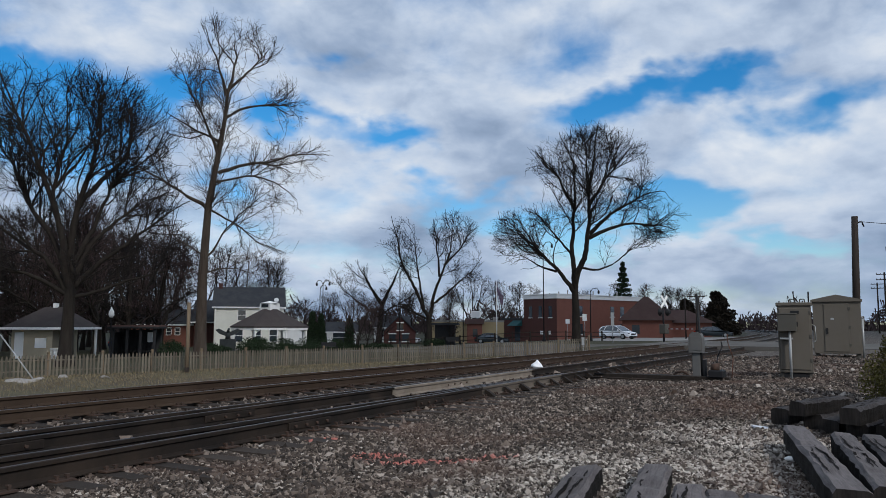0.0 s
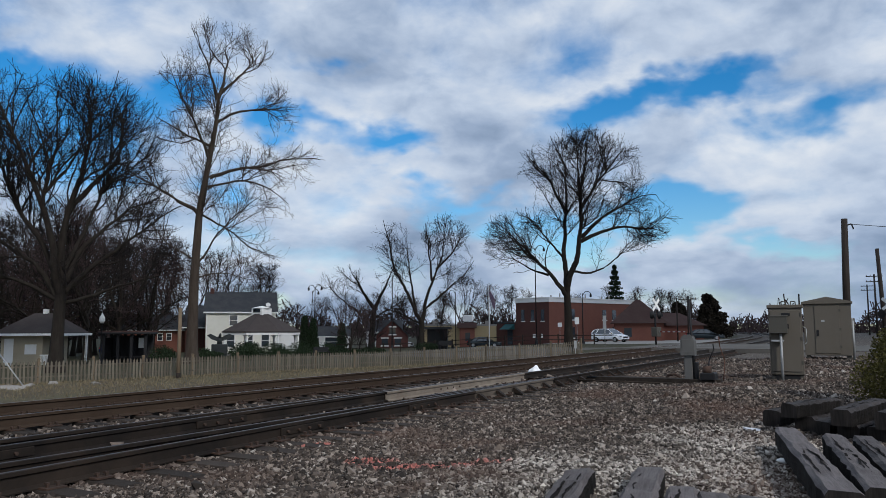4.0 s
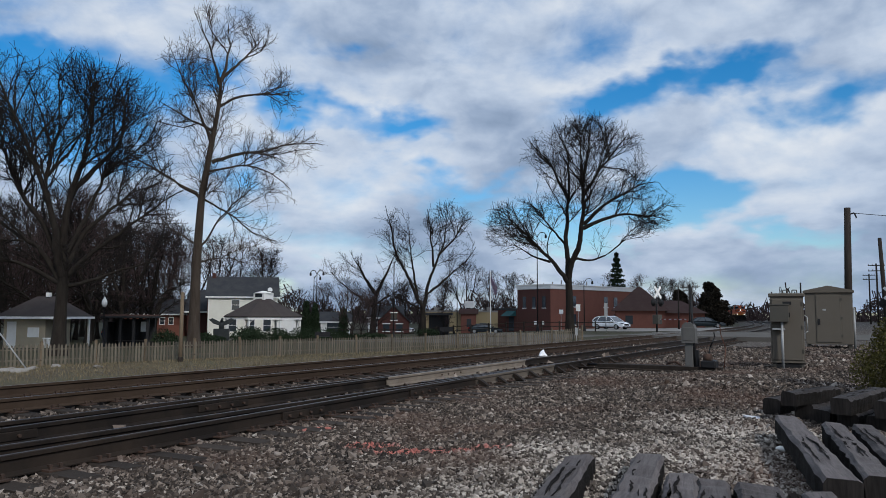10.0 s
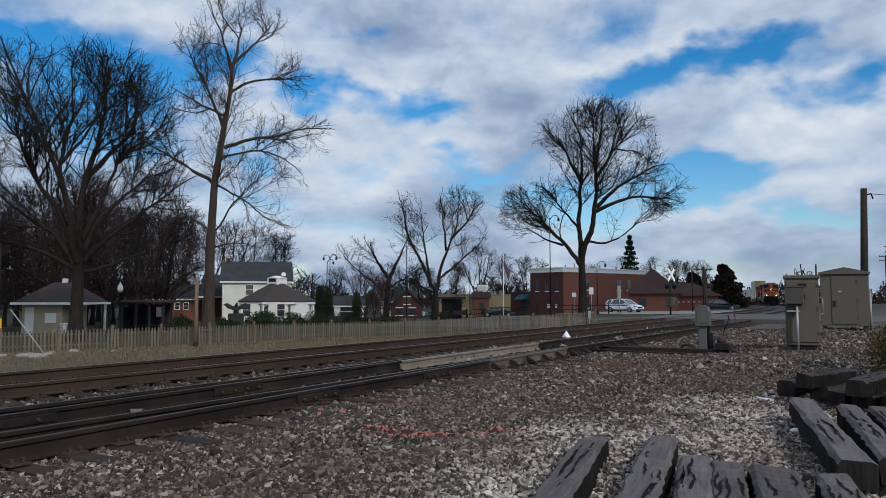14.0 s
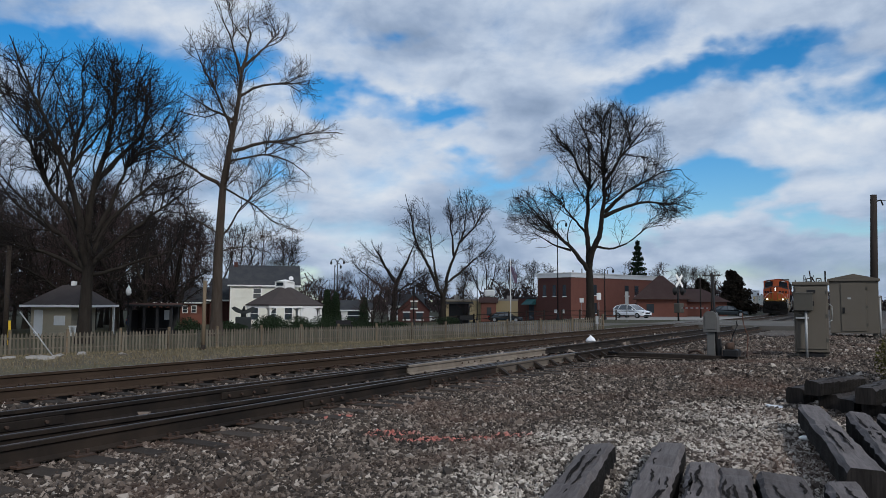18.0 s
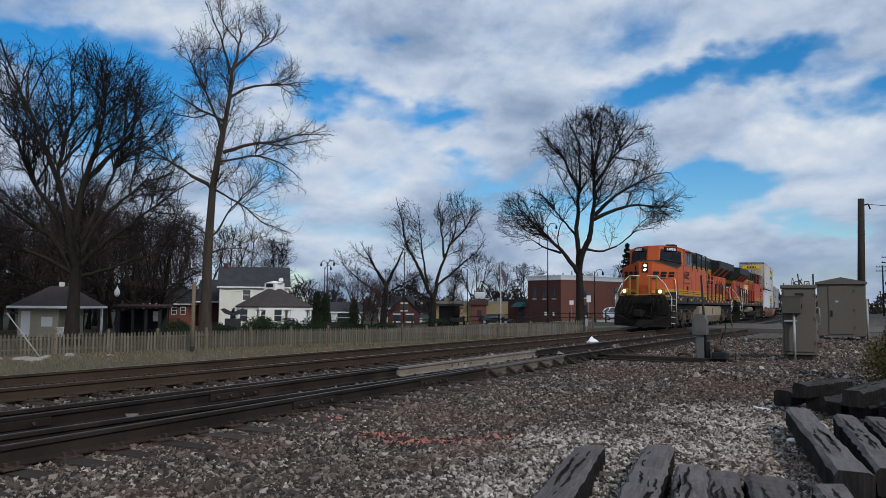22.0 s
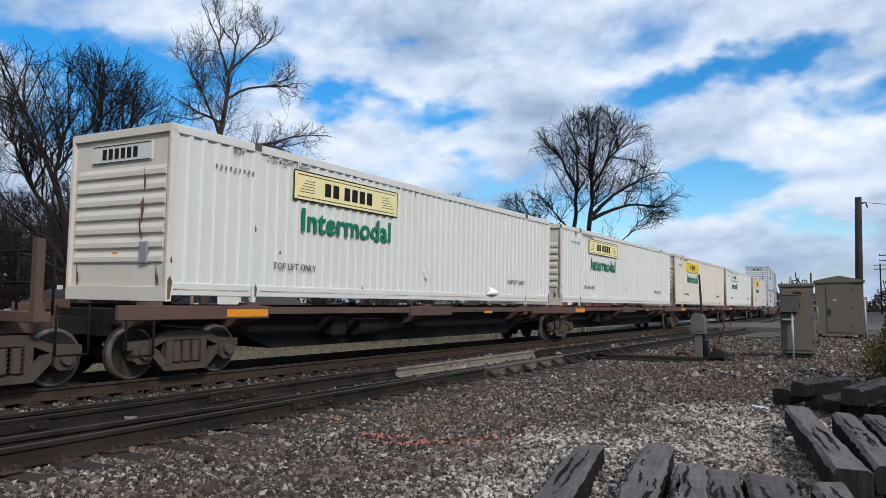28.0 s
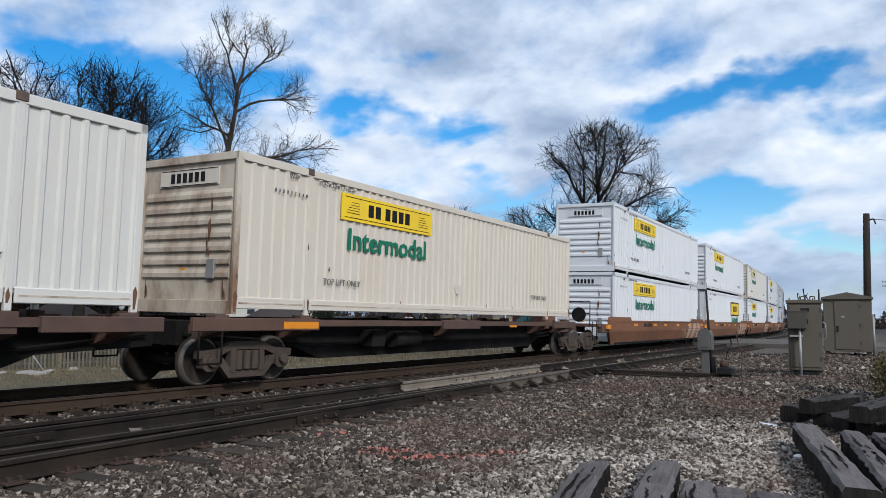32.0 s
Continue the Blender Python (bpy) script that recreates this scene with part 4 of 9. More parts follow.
# long tan shop with a brick entrance
T = thing("shop", (-53.6, 101.8, -1.4, 0, 0, 27.8), "long low tan shop with a brick entrance and roof sign", "shop")
part("wall", box(-5.7, 0, -0.3, 5.8, 6, 3.1), plain("stucco_tan", (0.38, 0.30, 0.17), 0.8, 0, 0.08, 3, (0.4, 0.33, 0.2), 0.25, 0.6), T)
part("parapet", box(-5.8, -0.06, 3.1, 5.9, 6.05, 3.35), concrete, T)
part("entrance", box(-0.35, -1.2, -0.3, 1.9, 0.1, 2.9), brick_red, T)
bm = bmesh.new()
add_prism(bm, [(-1.5, 2.8), (0.2, 2.8), (0.0, 3.6), (-0.9, 3.6)], 0, -0.7, 2.2)
part("entrance_roof", bm, shingle_brown, T)
part("window", box(0.5, -1.24, 0.9, 1.2, -1.19, 2.1), pane, T)
part("roof_sign", box(0.2, -0.4, 3.75, 1.7, -0.2, 4.75, 0.15), paint_white, T, "white roof sign")
part("sign_leg", tube((0.9, -0.3, 3.2), (0.9, -0.3, 3.8), 0.06, n=6), metal_black, T)
for x in (-4.5, 3.6):
    part("roof_vent", box(x, 2, 3.3, x + 0.8, 3, 3.9), concrete, T)

# brick hall with a white cornice
B = thing("brick_hall", (-39.15, 100.65, -1.05), "two-storey red brick hall with a white cornice", "building")
ang = math.degrees(math.atan2(20.25, 7.45))
B.matrix_world = pose(-39.15, 100.65, -1.05, 0, 0, ang)
FL = 21.6
part("wall", box(0, 0, -0.4, FL, 6.4, 6.05), brick_red, B)
part("cornice", box(-0.12, -0.12, 6.05, FL + 0.12, 6.52, 6.62, 0.03), paint_white, B)
part("cornice_lip", box(-0.22, -0.22, 6.62, FL + 0.22, 6.62, 6.74), paint_white, B)
# darker brick sheet puts the shade of this side into the colour
part("side_wall", box(-0.03, 0.02, -0.4, 0.0, 6.4, 6.0), brick_dark, B)
for k in range(3):
    wn = part("window", box(-0.07, 0.9 + k * 1.9, 3.4, 0.0, 1.5 + k * 1.9, 5.0), pane, B)
    part("window_frame", box(-0.09, 0.8 + k * 1.9, 3.3, -0.02, 1.6 + k * 1.9, 3.4), paint_white, wn)
for x0 in (4.6, 12.0, 14.4):
    for z0 in (1.0, 3.6):
        wn = part("window", box(x0, -0.05, z0, x0 + 0.9, 0.02, z0 + 1.5), pane, B)
        part("window_sill", box(x0 - 0.1, -0.12, z0 - 0.12, x0 + 1.0, 0.0, z0), paint_white, wn)
part("lower_block", box(-0.05, 6.4, -0.4, 7.0, 10.8, 3.1), brick_dark, B)
part("lower_cap", box(-0.15, 6.4, 3.1, 7.1, 10.9, 3.35), shingle_dark, B)
part("door", box(-0.12, 7.1, 0, -0.05, 8.1, 2.1), pane, B)
bm = bmesh.new()
add_prism(bm, [(-1.3, 2.2), (-0.05, 2.2), (-0.05, 3.0)], 1, 6.7, 8.6)
part("awning", bm, plain("awning_teal", (0.02, 0.07, 0.075), 0.7), B)
for y in (1.2, 2.6):
    part("small_window", box(-0.06, y, 1.0, -0.0, y + 0.5, 1.5), paint_white, B)
for k in range(9):
    part("roof_vent", tube((3 + k * 2, 4, 6.6), (3 + k * 2, 4, 7.0 + 0.3 * (k % 3)), 0.1, n=6), concrete, B)

# hip-roofed brick hall beside it
Hh = thing("brick_annex", (-28.4, 107.2, -0.6, 0, 0, 17), "low brick building with a large brown hip roof", "building")
part("wall", box(-3.3, -2.8, -0.4, 3.3, 2.8, 2.6), brick_red, Hh)
bm = bmesh.new()
e = [bm.verts.new(p) for p in ((-3.9, -3.4, 2.55), (3.9, -3.4, 2.55), (3.9, 3.4, 2.55), (-3.9, 3.4, 2.55), (-0.3, 0, 5.9), (0.3, 0, 5.9))]
for q in ((0, 1, 5, 4), (1, 2, 5), (2, 3, 4, 5), (3, 0, 4), (3, 2, 1, 0)):
    bm.faces.new([e[i] for i in q])
part("roof", bm, shingle_brown, Hh)
part("window", box(-2.0, -2.86, 0.7, -1.0, -2.8, 1.9), pane, Hh)
Hw = thing("brick_annex", (-23.2, 112.5, -0.6, 0, 0, 17), "low brick wing with a brown hip roof", "building")
part("wall", box(-3.2, -2, -0.4, 2.4, 4, 2.3), brick_red, Hw)
bm = bmesh.new()
e = [bm.verts.new(p) for p in ((-3.6, -2.5, 2.25), (2.9, -2.5, 2.25), (2.9, 4.5, 2.25), (-3.6, 4.5, 2.25), (-3.0, 1.0, 4.1), (-0.6, 1.0, 4.1))]
for q in ((0, 1, 5, 4), (1, 2, 5), (2, 3, 4, 5), (3, 0, 4), (3, 2, 1, 0)):
    bm.faces.new([e[i] for i in q])
part("roof", bm, shingle_brown, Hw)


# ---- picket fence ----
FENCE = [(-36.5, 9.5, -1.15), (-33.0, 18.8, -1.15), (-30.8, 25.4, -1.15), (-28.3, 35.5, -1.12), (-23.0, 47.3, -0.98), (-18.3, 53.4, -0.85)]
fence = thing("fence", (0, 0, 0), "weathered grey-brown wooden picket fence along the park", "fence")
bm = bmesh.new()
add_prism(bm, [(-0.042, 0.04), (0.042, 0.04), (0.042, 0.90), (0, 0.98), (-0.042, 0.90)], 1, -0.01, 0.01)
pick = bpy.data.meshes.new("picket")
bmesh.ops.recalc_face_normals(bm, faces=bm.faces)
bm.to_mesh(pick)
bm.free()
pick.materials.append(fence_wood)
rngf = random.Random(3)
run = 0.0
for (x0, y0, z0), (x1, y1, z1) in zip(FENCE, FENCE[1:]):
    a, b = Vector((x0, y0, z0)), Vector((x1, y1, z1))
    d = b - a
    ln = d.length
    yaw = math.degrees(math.atan2(d.y, d.x))
    n = int(ln / 0.155)
    for k in range(n):
        p = a + d * (k / n)
        ob = new("picket", pick)
        ob.parent = fence
        ob.matrix_world = pose(p.x, p.y, gz(p.x, p.y) + rngf.uniform(-0.025, 0.02), 0, rngf.uniform(-1.6, 1.6), yaw)
    m = max(1, round(ln / 2.44))
    for k in range(m + (x1 == FENCE[-1][0])):
        p = a + d * (k / m)
        bm = bmesh.new()
        add_box(bm, -0.055, 0.01, -0.3, 0.055, 0.12, 1.04, 0.008)
        add_prism(bm, [(-0.06, 1.04), (0.06, 1.04), (0.035, 1.12), (-0.035, 1.12)], 1, 0.0, 0.13)
        ob = part("fence_post", bm, post_wood, fence)
        ob.matrix_world = pose(p.x, p.y, gz(p.x, p.y), 0, 0, yaw)
        q = a + d * ((k + 1) / m)
        for z in (0.28, 0.74):
            if k < m:
                zz0, zz1 = gz(p.x, p.y) + z, gz(q.x, q.y) + z
                nrm = Vector((-d.y, d.x, 0)).normalized() * 0.035
                part("fence_rail", pipe([(p.x + nrm.x, p.y + nrm.y, zz0), (q.x + nrm.x, q.y + nrm.y, zz1)], 0.04, 4), fence_wood, fence)


# ---- street lamps, poles, signs ----
def street_lamp(x, y, z, h, arms, label):
    Lp = thing("street_lamp", (x, y, z), label, "street lamp", "street lamps")
    part("base", lathe([(0.2, -0.2), (0.2, 0.15), (0.12, 0.5), (0.09, 0.9)], 10), metal_black, Lp)
    part("pole", tube((0, 0, 0.5), (0, 0, h), 0.07, 0.04, 8), metal_black, Lp)
    for s in arms:
        part("arm", pipe([(0, 0, h - 0.3), (s * 0.3, 0, h + 0.15), (s * 0.75, 0, h + 0.18), (s * 0.95, 0, h - 0.05)], 0.035, 6), metal_black, Lp)
        hd = part("lantern", lathe([(0.05, h - 0.05), (0.11, h - 0.15), (0.13, h - 0.38), (0.06, h - 0.45)], 8), metal_black, Lp)
        hd.location = (s * 0.95, 0, 0)
    return Lp


street_lamp(-59.7, 73.9, -1.7, 7.6, (1,), "tall black street lamp with one arm")
street_lamp(-56.3, 70.2, -1.6, 7.8, (-1, 1), "tall black street lamp with two arms")
street_lamp(-47.3, 88.1, -1.5, 7.6, (-1,), "tall black street lamp with one arm")
street_lamp(-29.5, 72.2, -0.5, 10.0, (-1, 1), "tall black street lamp with two arms")
street_lamp(-43.5, 67, -1.35, 8.2, (1,), "tall black street lamp with one arm")
street_lamp(-27.4, 80.5, -0.5, 5.6, (1,), "black street lamp with one arm")
GL = thing("park_lamp", (-51.3, 38.3, -1.45), "black park lamp post with a white globe", "street lamp", "street lamps")
part("post", lathe([(0.16, -0.2), (0.14, 0.3), (0.06, 0.6), (0.05, 3.1), (0.12, 3.15)], 8), metal_black, GL)
part("globe", lathe([(0.1, 3.15), (0.22, 3.35), (0.2, 3.6), (0.06, 3.85), (0.02, 3.95)], 10), paint_white, GL)

FP = thing("flagpole", (-43.4, 90.1, -1.3), "white flagpole with a drooping flag", "flagpole")
part("pole", tube((0, 0, -0.2), (0, 0, 8.4), 0.07, 0.04, 8), paint_white, FP)
bm = bmesh.new()
for k in range(5):
    z = 7.3 - k * 0.28
    add_prism(bm, [(0.05 + 0.12 * k, z - 0.62 - 0.1 * k), (0.30 + 0.16 * k, z - 0.5 - 0.1 * k), (0.26 + 0.16 * k, z + 0.25), (0.04 + 0.12 * k, z + 0.1)], 1, -0.03 + 0.02 * (k % 2), 0.0 + 0.02 * (k % 2))
part("flag", bm, plain("flag_cloth", (0.10, 0.07, 0.13), 0.8, 0, 0.6, 5, (0.4, 0.3, 0.3), 0.6, 3.0), FP)


def utility_pole(x, y, z, h, arms, label, r=0.15, lean=0.0):
    Up = thing("utility_pole", (x, y, z, 0, lean, 0), label, "utility pole", "utility poles")
    part("pole", tube((0, 0, -0.3), (0, 0, h), r, r * 0.75, 10), plain("pole_wood", (0.026, 0.021, 0.018), 0.95, 0, 0.4, 5, (0.06, 0.05, 0.045), 0.4, 1.5, 0.004, 30, (4, 4, 0.5)), Up)
    for k in range(arms):
        part("crossarm", box(-1.1, -0.06, h - 0.35 - 0.8 * k, 1.1, 0.06, h - 0.23 - 0.8 * k), tie_wood, Up)
        for xx in (-1.0, -0.5, 0.5, 1.0):
            part("insulator", tube((xx, 0, h - 0.23 - 0.8 * k), (xx, 0, h - 0.05 - 0.8 * k), 0.05, n=6), concrete, Up)
    return Up


stub = utility_pole(-1.1, 48, -0.1, 7.4, 0, "dark stub utility pole with a cable bracket", 0.22, 1.4)
part("bracket", pipe([(0, 0, 7.0), (0.35, 0, 7.1), (0.45, 0, 6.8)], 0.04, 6), metal_black, stub)
part("cable", pipe([(0.2, 0, 7.1), (3, 1, 6.85), (8, 2, 6.7), (16, 4, 6.9)], 0.02, 4), metal_black, stub)
utility_pole(1.2, 75, -0.2, 8.2, 0, "dark pole with a floodlight", 0.2, -2)
utility_pole(3.9, 62, -0.2, 8.0, 1, "dark pole with a crossarm", 0.2)
utility_pole(1.0, 130, -0.3, 9.5, 2, "far utility pole with crossarms", 0.16)
utility_pole(0.0, 170, -0.3, 10, 2, "far utility pole with crossarms", 0.16)
utility_pole(-19.7, 98, -0.45, 5.6, 1, "weathered utility pole beside the crossing", 0.11)
utility_pole(-18.2, 92, -0.45, 5.0, 0, "weathered utility pole beside the crossing", 0.10)
utility_pole(-20.6, 96, -0.45, 5.4, 0, "weathered utility pole beside the crossing", 0.10)
old = thing("wooden_post", (-29.3, 26.2, -1.15), "tall pale weathered wooden post by the fence", "post")
part("post", tube((0, 0, -0.3), (0, 0, 3.4), 0.10, 0.085, 8), post_wood, old)
part("post_foot", tube((0, 0, -0.3), (0, 0, 0.25), 0.12, 0.11, 8), tie_wood, old)
gp = thing("utility_pole", (-43.5, 24.5, -1.25), "dark utility pole with a guy wire in front of the park", "utility pole", "utility poles")
part("pole", tube((0, 0, -0.3), (0, 0, 5.6), 0.16, 0.13, 8), tie_wood, gp)
part("guy_guard", tube((13.1, -5.35, 0.15), (11.5, -5.90, 1.98), 0.028, n=6), steel_grey, gp)
part("guy_wire", tube((11.5, -5.90, 1.98), (3.5, -8.6, 11.1), 0.012, n=4), metal_black, gp)
part("yellow_guard", box(0.6, -0.2, 0, 0.70, -0.10, 1.35), plain("guard_yellow", (0.6, 0.4, 0.03), 0.6), gp)


def crossing_signal(x, y, z, turn, label):
    Cs = thing("crossing_signal", (x, y, z, 0, 0, turn), label, "crossing signal", "crossing signals")
    part("base", box(-0.25, -0.25, -0.3, 0.25, 0.25, 0.25), concrete, Cs)
    part("mast", tube((0, 0, 0.2), (0, 0, 3.9), 0.07, n=8), metal_black, Cs)
    for a in (45, -45):
        bl = part("crossbuck_blade", box(-0.6, -0.02, -0.10, 0.6, 0.02, 0.10), paint_white, Cs)
        bl.matrix_local = pose(0, -0.1 - 0.03 * (a > 0), 3.2, 0, a, 0)
    for s in (-1, 1):
        hd = part("lamp_hood", lathe([(0.30, -0.02), (0.30, 0.02), (0.16, 0.12), (0.14, 0.22)], 14), metal_black, Cs)
        hd.matrix_local = pose(s * 0.5, -0.05, 2.45, 90, 0, 0)
        ln = part("lamp", lathe([(0.13, -0.03), (0.13, 0.0)], 12), plain("lens_red", (0.25, 0.01, 0.01), 0.25), Cs)
        ln.matrix_local = pose(s * 0.5, -0.09, 2.45, 90, 0, 0)
    part("lamp_bar", box(-0.55, -0.04, 2.41, 0.55, 0.04, 2.49), metal_black, Cs)
    part("gate_mechanism", box(-0.28, -0.3, 0.85, 0.28, 0.2, 1.55, 0.03), cab_grey, Cs)
    part("gate_arm", box(-0.05, -2.4, 1.17, 0.0, -0.2, 1.25), steel_grey, Cs)
    for k in range(5):
        part("gate_stripe", box(-0.055, -0.6 - k * 0.42, 1.165, 0.005, -0.4 - k * 0.42, 1.255), plain("stripe_red", (0.13, 0.03, 0.03), 0.7), Cs)
    return Cs


crossing_signal(-13.9, 57.3, -0.25, 72, "railway crossing signal with a white crossbuck")
crossing_signal(1.3, 66, -0.2, 160, "railway crossing signal with black lamp hoods")


# ---- vehicles ----
def build_car(name, label, x, y, z, turn, paint, L=4.75, W=1.9, Hc=1.66, sedan=False):
    """A parked car along its own x, nose at +x."""
    V = thing(name, (x, y, z, 0, 0, turn), label, "car", "parked cars")
    def arch(c):
        return [(c + 0.41 * math.cos(q), 0.33 + 0.41 * math.sin(q)) for q in (math.pi * k / 8 for k in range(9))][::-1]
    back, fore = -L / 2 + 0.9, L / 2 - 0.9
    belt = 0.92 if sedan else 1.02
    side_line = [(-L / 2 + 0.08, 0.28)] + arch(back) + arch(fore) + [(L / 2 - 0.08, 0.24), (L / 2, 0.42), (L / 2 - 0.01, 0.66), (L / 2 - 0.16, belt - 0.22), (L / 2 - 1.1, belt - 0.04), (L / 2 - 1.3, belt), (-L / 2 + 0.3, belt + 0.06), (-L / 2 + 0.03, belt - 0.05), (-L / 2, 0.55)]
    side_line = [(a, max(b, 0.24)) for a, b in side_line]

    def half(z):
        """Half width: the sides lean in above the belt."""
        return (W / 2 - 0.06) * (1 - 0.24 * max(0.0, z - belt) / (Hc - belt))
    bm = bmesh.new()
    add_prism(bm, side_line, 1, -W / 2, W / 2)
    for v in bm.verts:
        v.co.y *= 1 - 0.16 * max(0.0, (abs(v.co.x) - L / 2 + 0.5) / 0.5) - 0.05 * (v.co.z < 0.4)
    bmesh.ops.bevel(bm, geom=[e for e in bm.edges if abs(abs(e.verts[0].co.y) - abs(e.verts[1].co.y)) < 0.2 and e.verts[0].co.y * e.verts[1].co.y > 0], offset=0.05, segments=2, affect="EDGES")
    part("body", bm, paint, V)
    if sedan:
        top = [(-L / 2 + 0.55, belt + 0.04), (-L / 2 + 1.25, Hc - 0.06), (-L / 2 + 1.7, Hc), (0.1, Hc), (0.35, Hc - 0.05), (1.15, belt - 0.01)]
    else:
        top = [(-L / 2 + 0.12, belt + 0.04), (-L / 2 + 0.5, Hc - 0.16), (-L / 2 + 1.1, Hc - 0.02), (-0.1, Hc), (0.35, Hc - 0.07), (1.25, belt - 0.01)]
    bm = bmesh.new()
    add_prism(bm, top, 1, -1, 1)
    for v in bm.verts:
        v.co.y *= half(v.co.z)
    part("glasshouse", bm, pane, V, "dark tinted glass")
    bm = bmesh.new()
    add_prism(bm, top[1:5] + [(a, b - 0.07) for a, b in top[4:0:-1]], 1, -1, 1)
    for v in bm.verts:
        v.co.y *= half(v.co.z) + 0.012
        v.co.z += 0.015
    part("roof", bm, paint, V)
    for s in (-1, 1):
        for (a0, z0), (a1, z1), r in ((top[4], top[5], 0.04), (top[1], top[0], 0.07), ((-0.15, Hc - 0.03), (-0.05, belt), 0.035), ((top[2][0] + 0.1, Hc - 0.05), (top[0][0] + 0.75, belt), 0.045)):
            part("pillar", tube((a0, s * half(z0), z0 - 0.02), (a1, s * half(z1), z1), r, n=6), paint, V)
        for c in (back, fore):
            wh = part("wheel", lathe([(0.24, -0.11), (0.33, -0.10), (0.34, 0.0), (0.33, 0.10), (0.24, 0.11)], 20, "x"), plain("tyre", (0.016, 0.016, 0.016), 0.9, spec=0.2), V)
            wh.matrix_local = pose(c, s * (W / 2 - 0.13), 0.34, 0, 0, 90)
            part("rim", lathe([(0.22, s * 0.112), (0.20, s * 0.118), (0.05, s * 0.10)], 14, "x"), steel_grey, wh)
        part("headlight", box(L / 2 - 0.42, min(s * 0.52, s * 0.84), belt - 0.34, L / 2 - 0.03, max(s * 0.52, s * 0.84), belt - 0.22, 0.03), pane, V)
        part("tail_light", box(-L / 2 - 0.01, min(s * 0.5, s * 0.82), belt - 0.2, -L / 2 + 0.2, max(s * 0.5, s * 0.82), belt - 0.04, 0.02), plain("lens_red", (0.25, 0.01, 0.01), 0.25), V)
        part("mirror", box(0.72, min(s * 0.90, s * 1.08), belt + 0.02, 0.9, max(s * 0.90, s * 1.08), belt + 0.16, 0.03), paint, V)
        part("door_seam", box(-0.12, min(s * (W / 2 - 0.01), s * (W / 2 + 0.004)), 0.36, -0.10, max(s * (W / 2 - 0.01), s * (W / 2 + 0.004)), belt - 0.06), metal_black, V)
        part("sill_trim", box(back + 0.42, min(s * (W / 2 - 0.03), s * (W / 2 + 0.008)), 0.25, fore - 0.42, max(s * (W / 2 - 0.03), s * (W / 2 + 0.008)), 0.34), metal_black, V)
    part("grille", box(L / 2 - 0.04, -0.42, 0.5, L / 2 + 0.015, 0.42, belt - 0.30), metal_black, V)
    part("bumper", box(L / 2 - 0.1, -W / 2 + 0.22, 0.25, L / 2 + 0.02, W / 2 - 0.22, 0.42, 0.03), metal_black, V)
    return V


car_white = plain("car_white", (0.84, 0.86, 0.88), 0.25, 0, 0.03, 1, spec=0.6)
car_dark = plain("car_dark", (0.012, 0.02, 0.025), 0.2, 0, 0.1, 1, spec=0.6)
car_blue = plain("car_blue", (0.015, 0.03, 0.10), 0.25, 0, 0.1, 1, spec=0.6)
build_car("car", "white crossover car parked by the crossing road", -28.2, 93.0, gz(-28.2, 93), -22, car_white)
build_car("car", "dark sedan waiting beyond the crossing", -19.0, 105, gz(-19, 105), 8, car_dark, 4.8, 1.85, 1.45, True)
build_car("car", "white car partly hidden behind a sedan", -21.5, 118, gz(-21.5, 118), 8, car_white, 4.6, 1.85, 1.5, True)
build_car("car", "black sedan parked in front of the shop", -47.5, 97, -1.35, 20, car_dark, 4.8, 1.85, 1.45, True)
build_car("car", "dark blue pickup-size car behind the park", -74.7, 58.9, -1.75, 45, car_blue, 5.2, 1.95, 1.75)
build_car("car", "dark green car by the park building", -66, 31, -1.6, 40, car_dark, 4.6, 1.85, 1.5)
build_car("car", "silver car by the brick house", -62, 97, -1.6, 10, car_white, 4.6, 1.85, 1.5)
TR = thing("trailer", (9.5, 150, -0.3), "white box trailer far beyond the yard", "trailer")
part("box", box(-6, 0, 1.0, 6, 2.5, 3.6), paint_white, TR)
part("underframe", box(-6, 0.3, 0.4, 6, 2.2, 1.0), metal_black, TR)
SG = thing("sign_board", (3.2, 62, -0.2), "dark board sign on posts beside the yard road", "sign")
part("board", box(-0.8, -0.06, 2.6, 1.8, 0.06, 4.0), metal_black, SG)
part("lower_board", box(-0.6, -0.06, 1.2, 1.8, 0.06, 2.4), car_blue, SG)
part("frame", box(-0.85, -0.05, 2.4, 1.85, 0.05, 2.6), paint_white, SG)
for x in (-0.7, 1.7):
    part("post", box(x - 0.06, 0.07, -0.3, x + 0.06, 0.17, 4.0), steel_grey, SG)


# ---- foliage: evergreens, hedges, shrubs ----
def leaf_cloud(rng_, shape, n, size, flat=0.5):
    """Many small leaf clumps on a rounded, uneven body. shape: list of (centre, radii)."""
    V, F = [], []
    base = 0
    cs = np.array([c for c, r in shape])
    rs = np.array([r for c, r in shape])
    pick_ = rng_.integers(0, len(shape), n)
    d = rng_.normal(size=(n, 3))
    d /= np.linalg.norm(d, axis=1)[:, None]
    r = rng_.uniform(0.55, 1.06, (n, 1))
    p = cs[pick_] + d * r * rs[pick_]
    a = rng_.normal(size=(n, 3))
    a /= np.linalg.norm(a, axis=1)[:, None]
    b = np.cross(a, d + rng_.normal(0, 0.4, (n, 3)))
    b /= np.linalg.norm(b, axis=1)[:, None]
    s = size * rng_.uniform(0.6, 1.4, (n, 1))
    quad = np.stack([p - a * s, p + b * s * flat, p + a * s, p - b * s * flat], 1)
    bend = (d * s * 0.4)[:, None]
    quad[:, [1, 3]] += bend
    return quad.reshape(-1, 3), np.arange(4 * n).reshape(-1, 4)


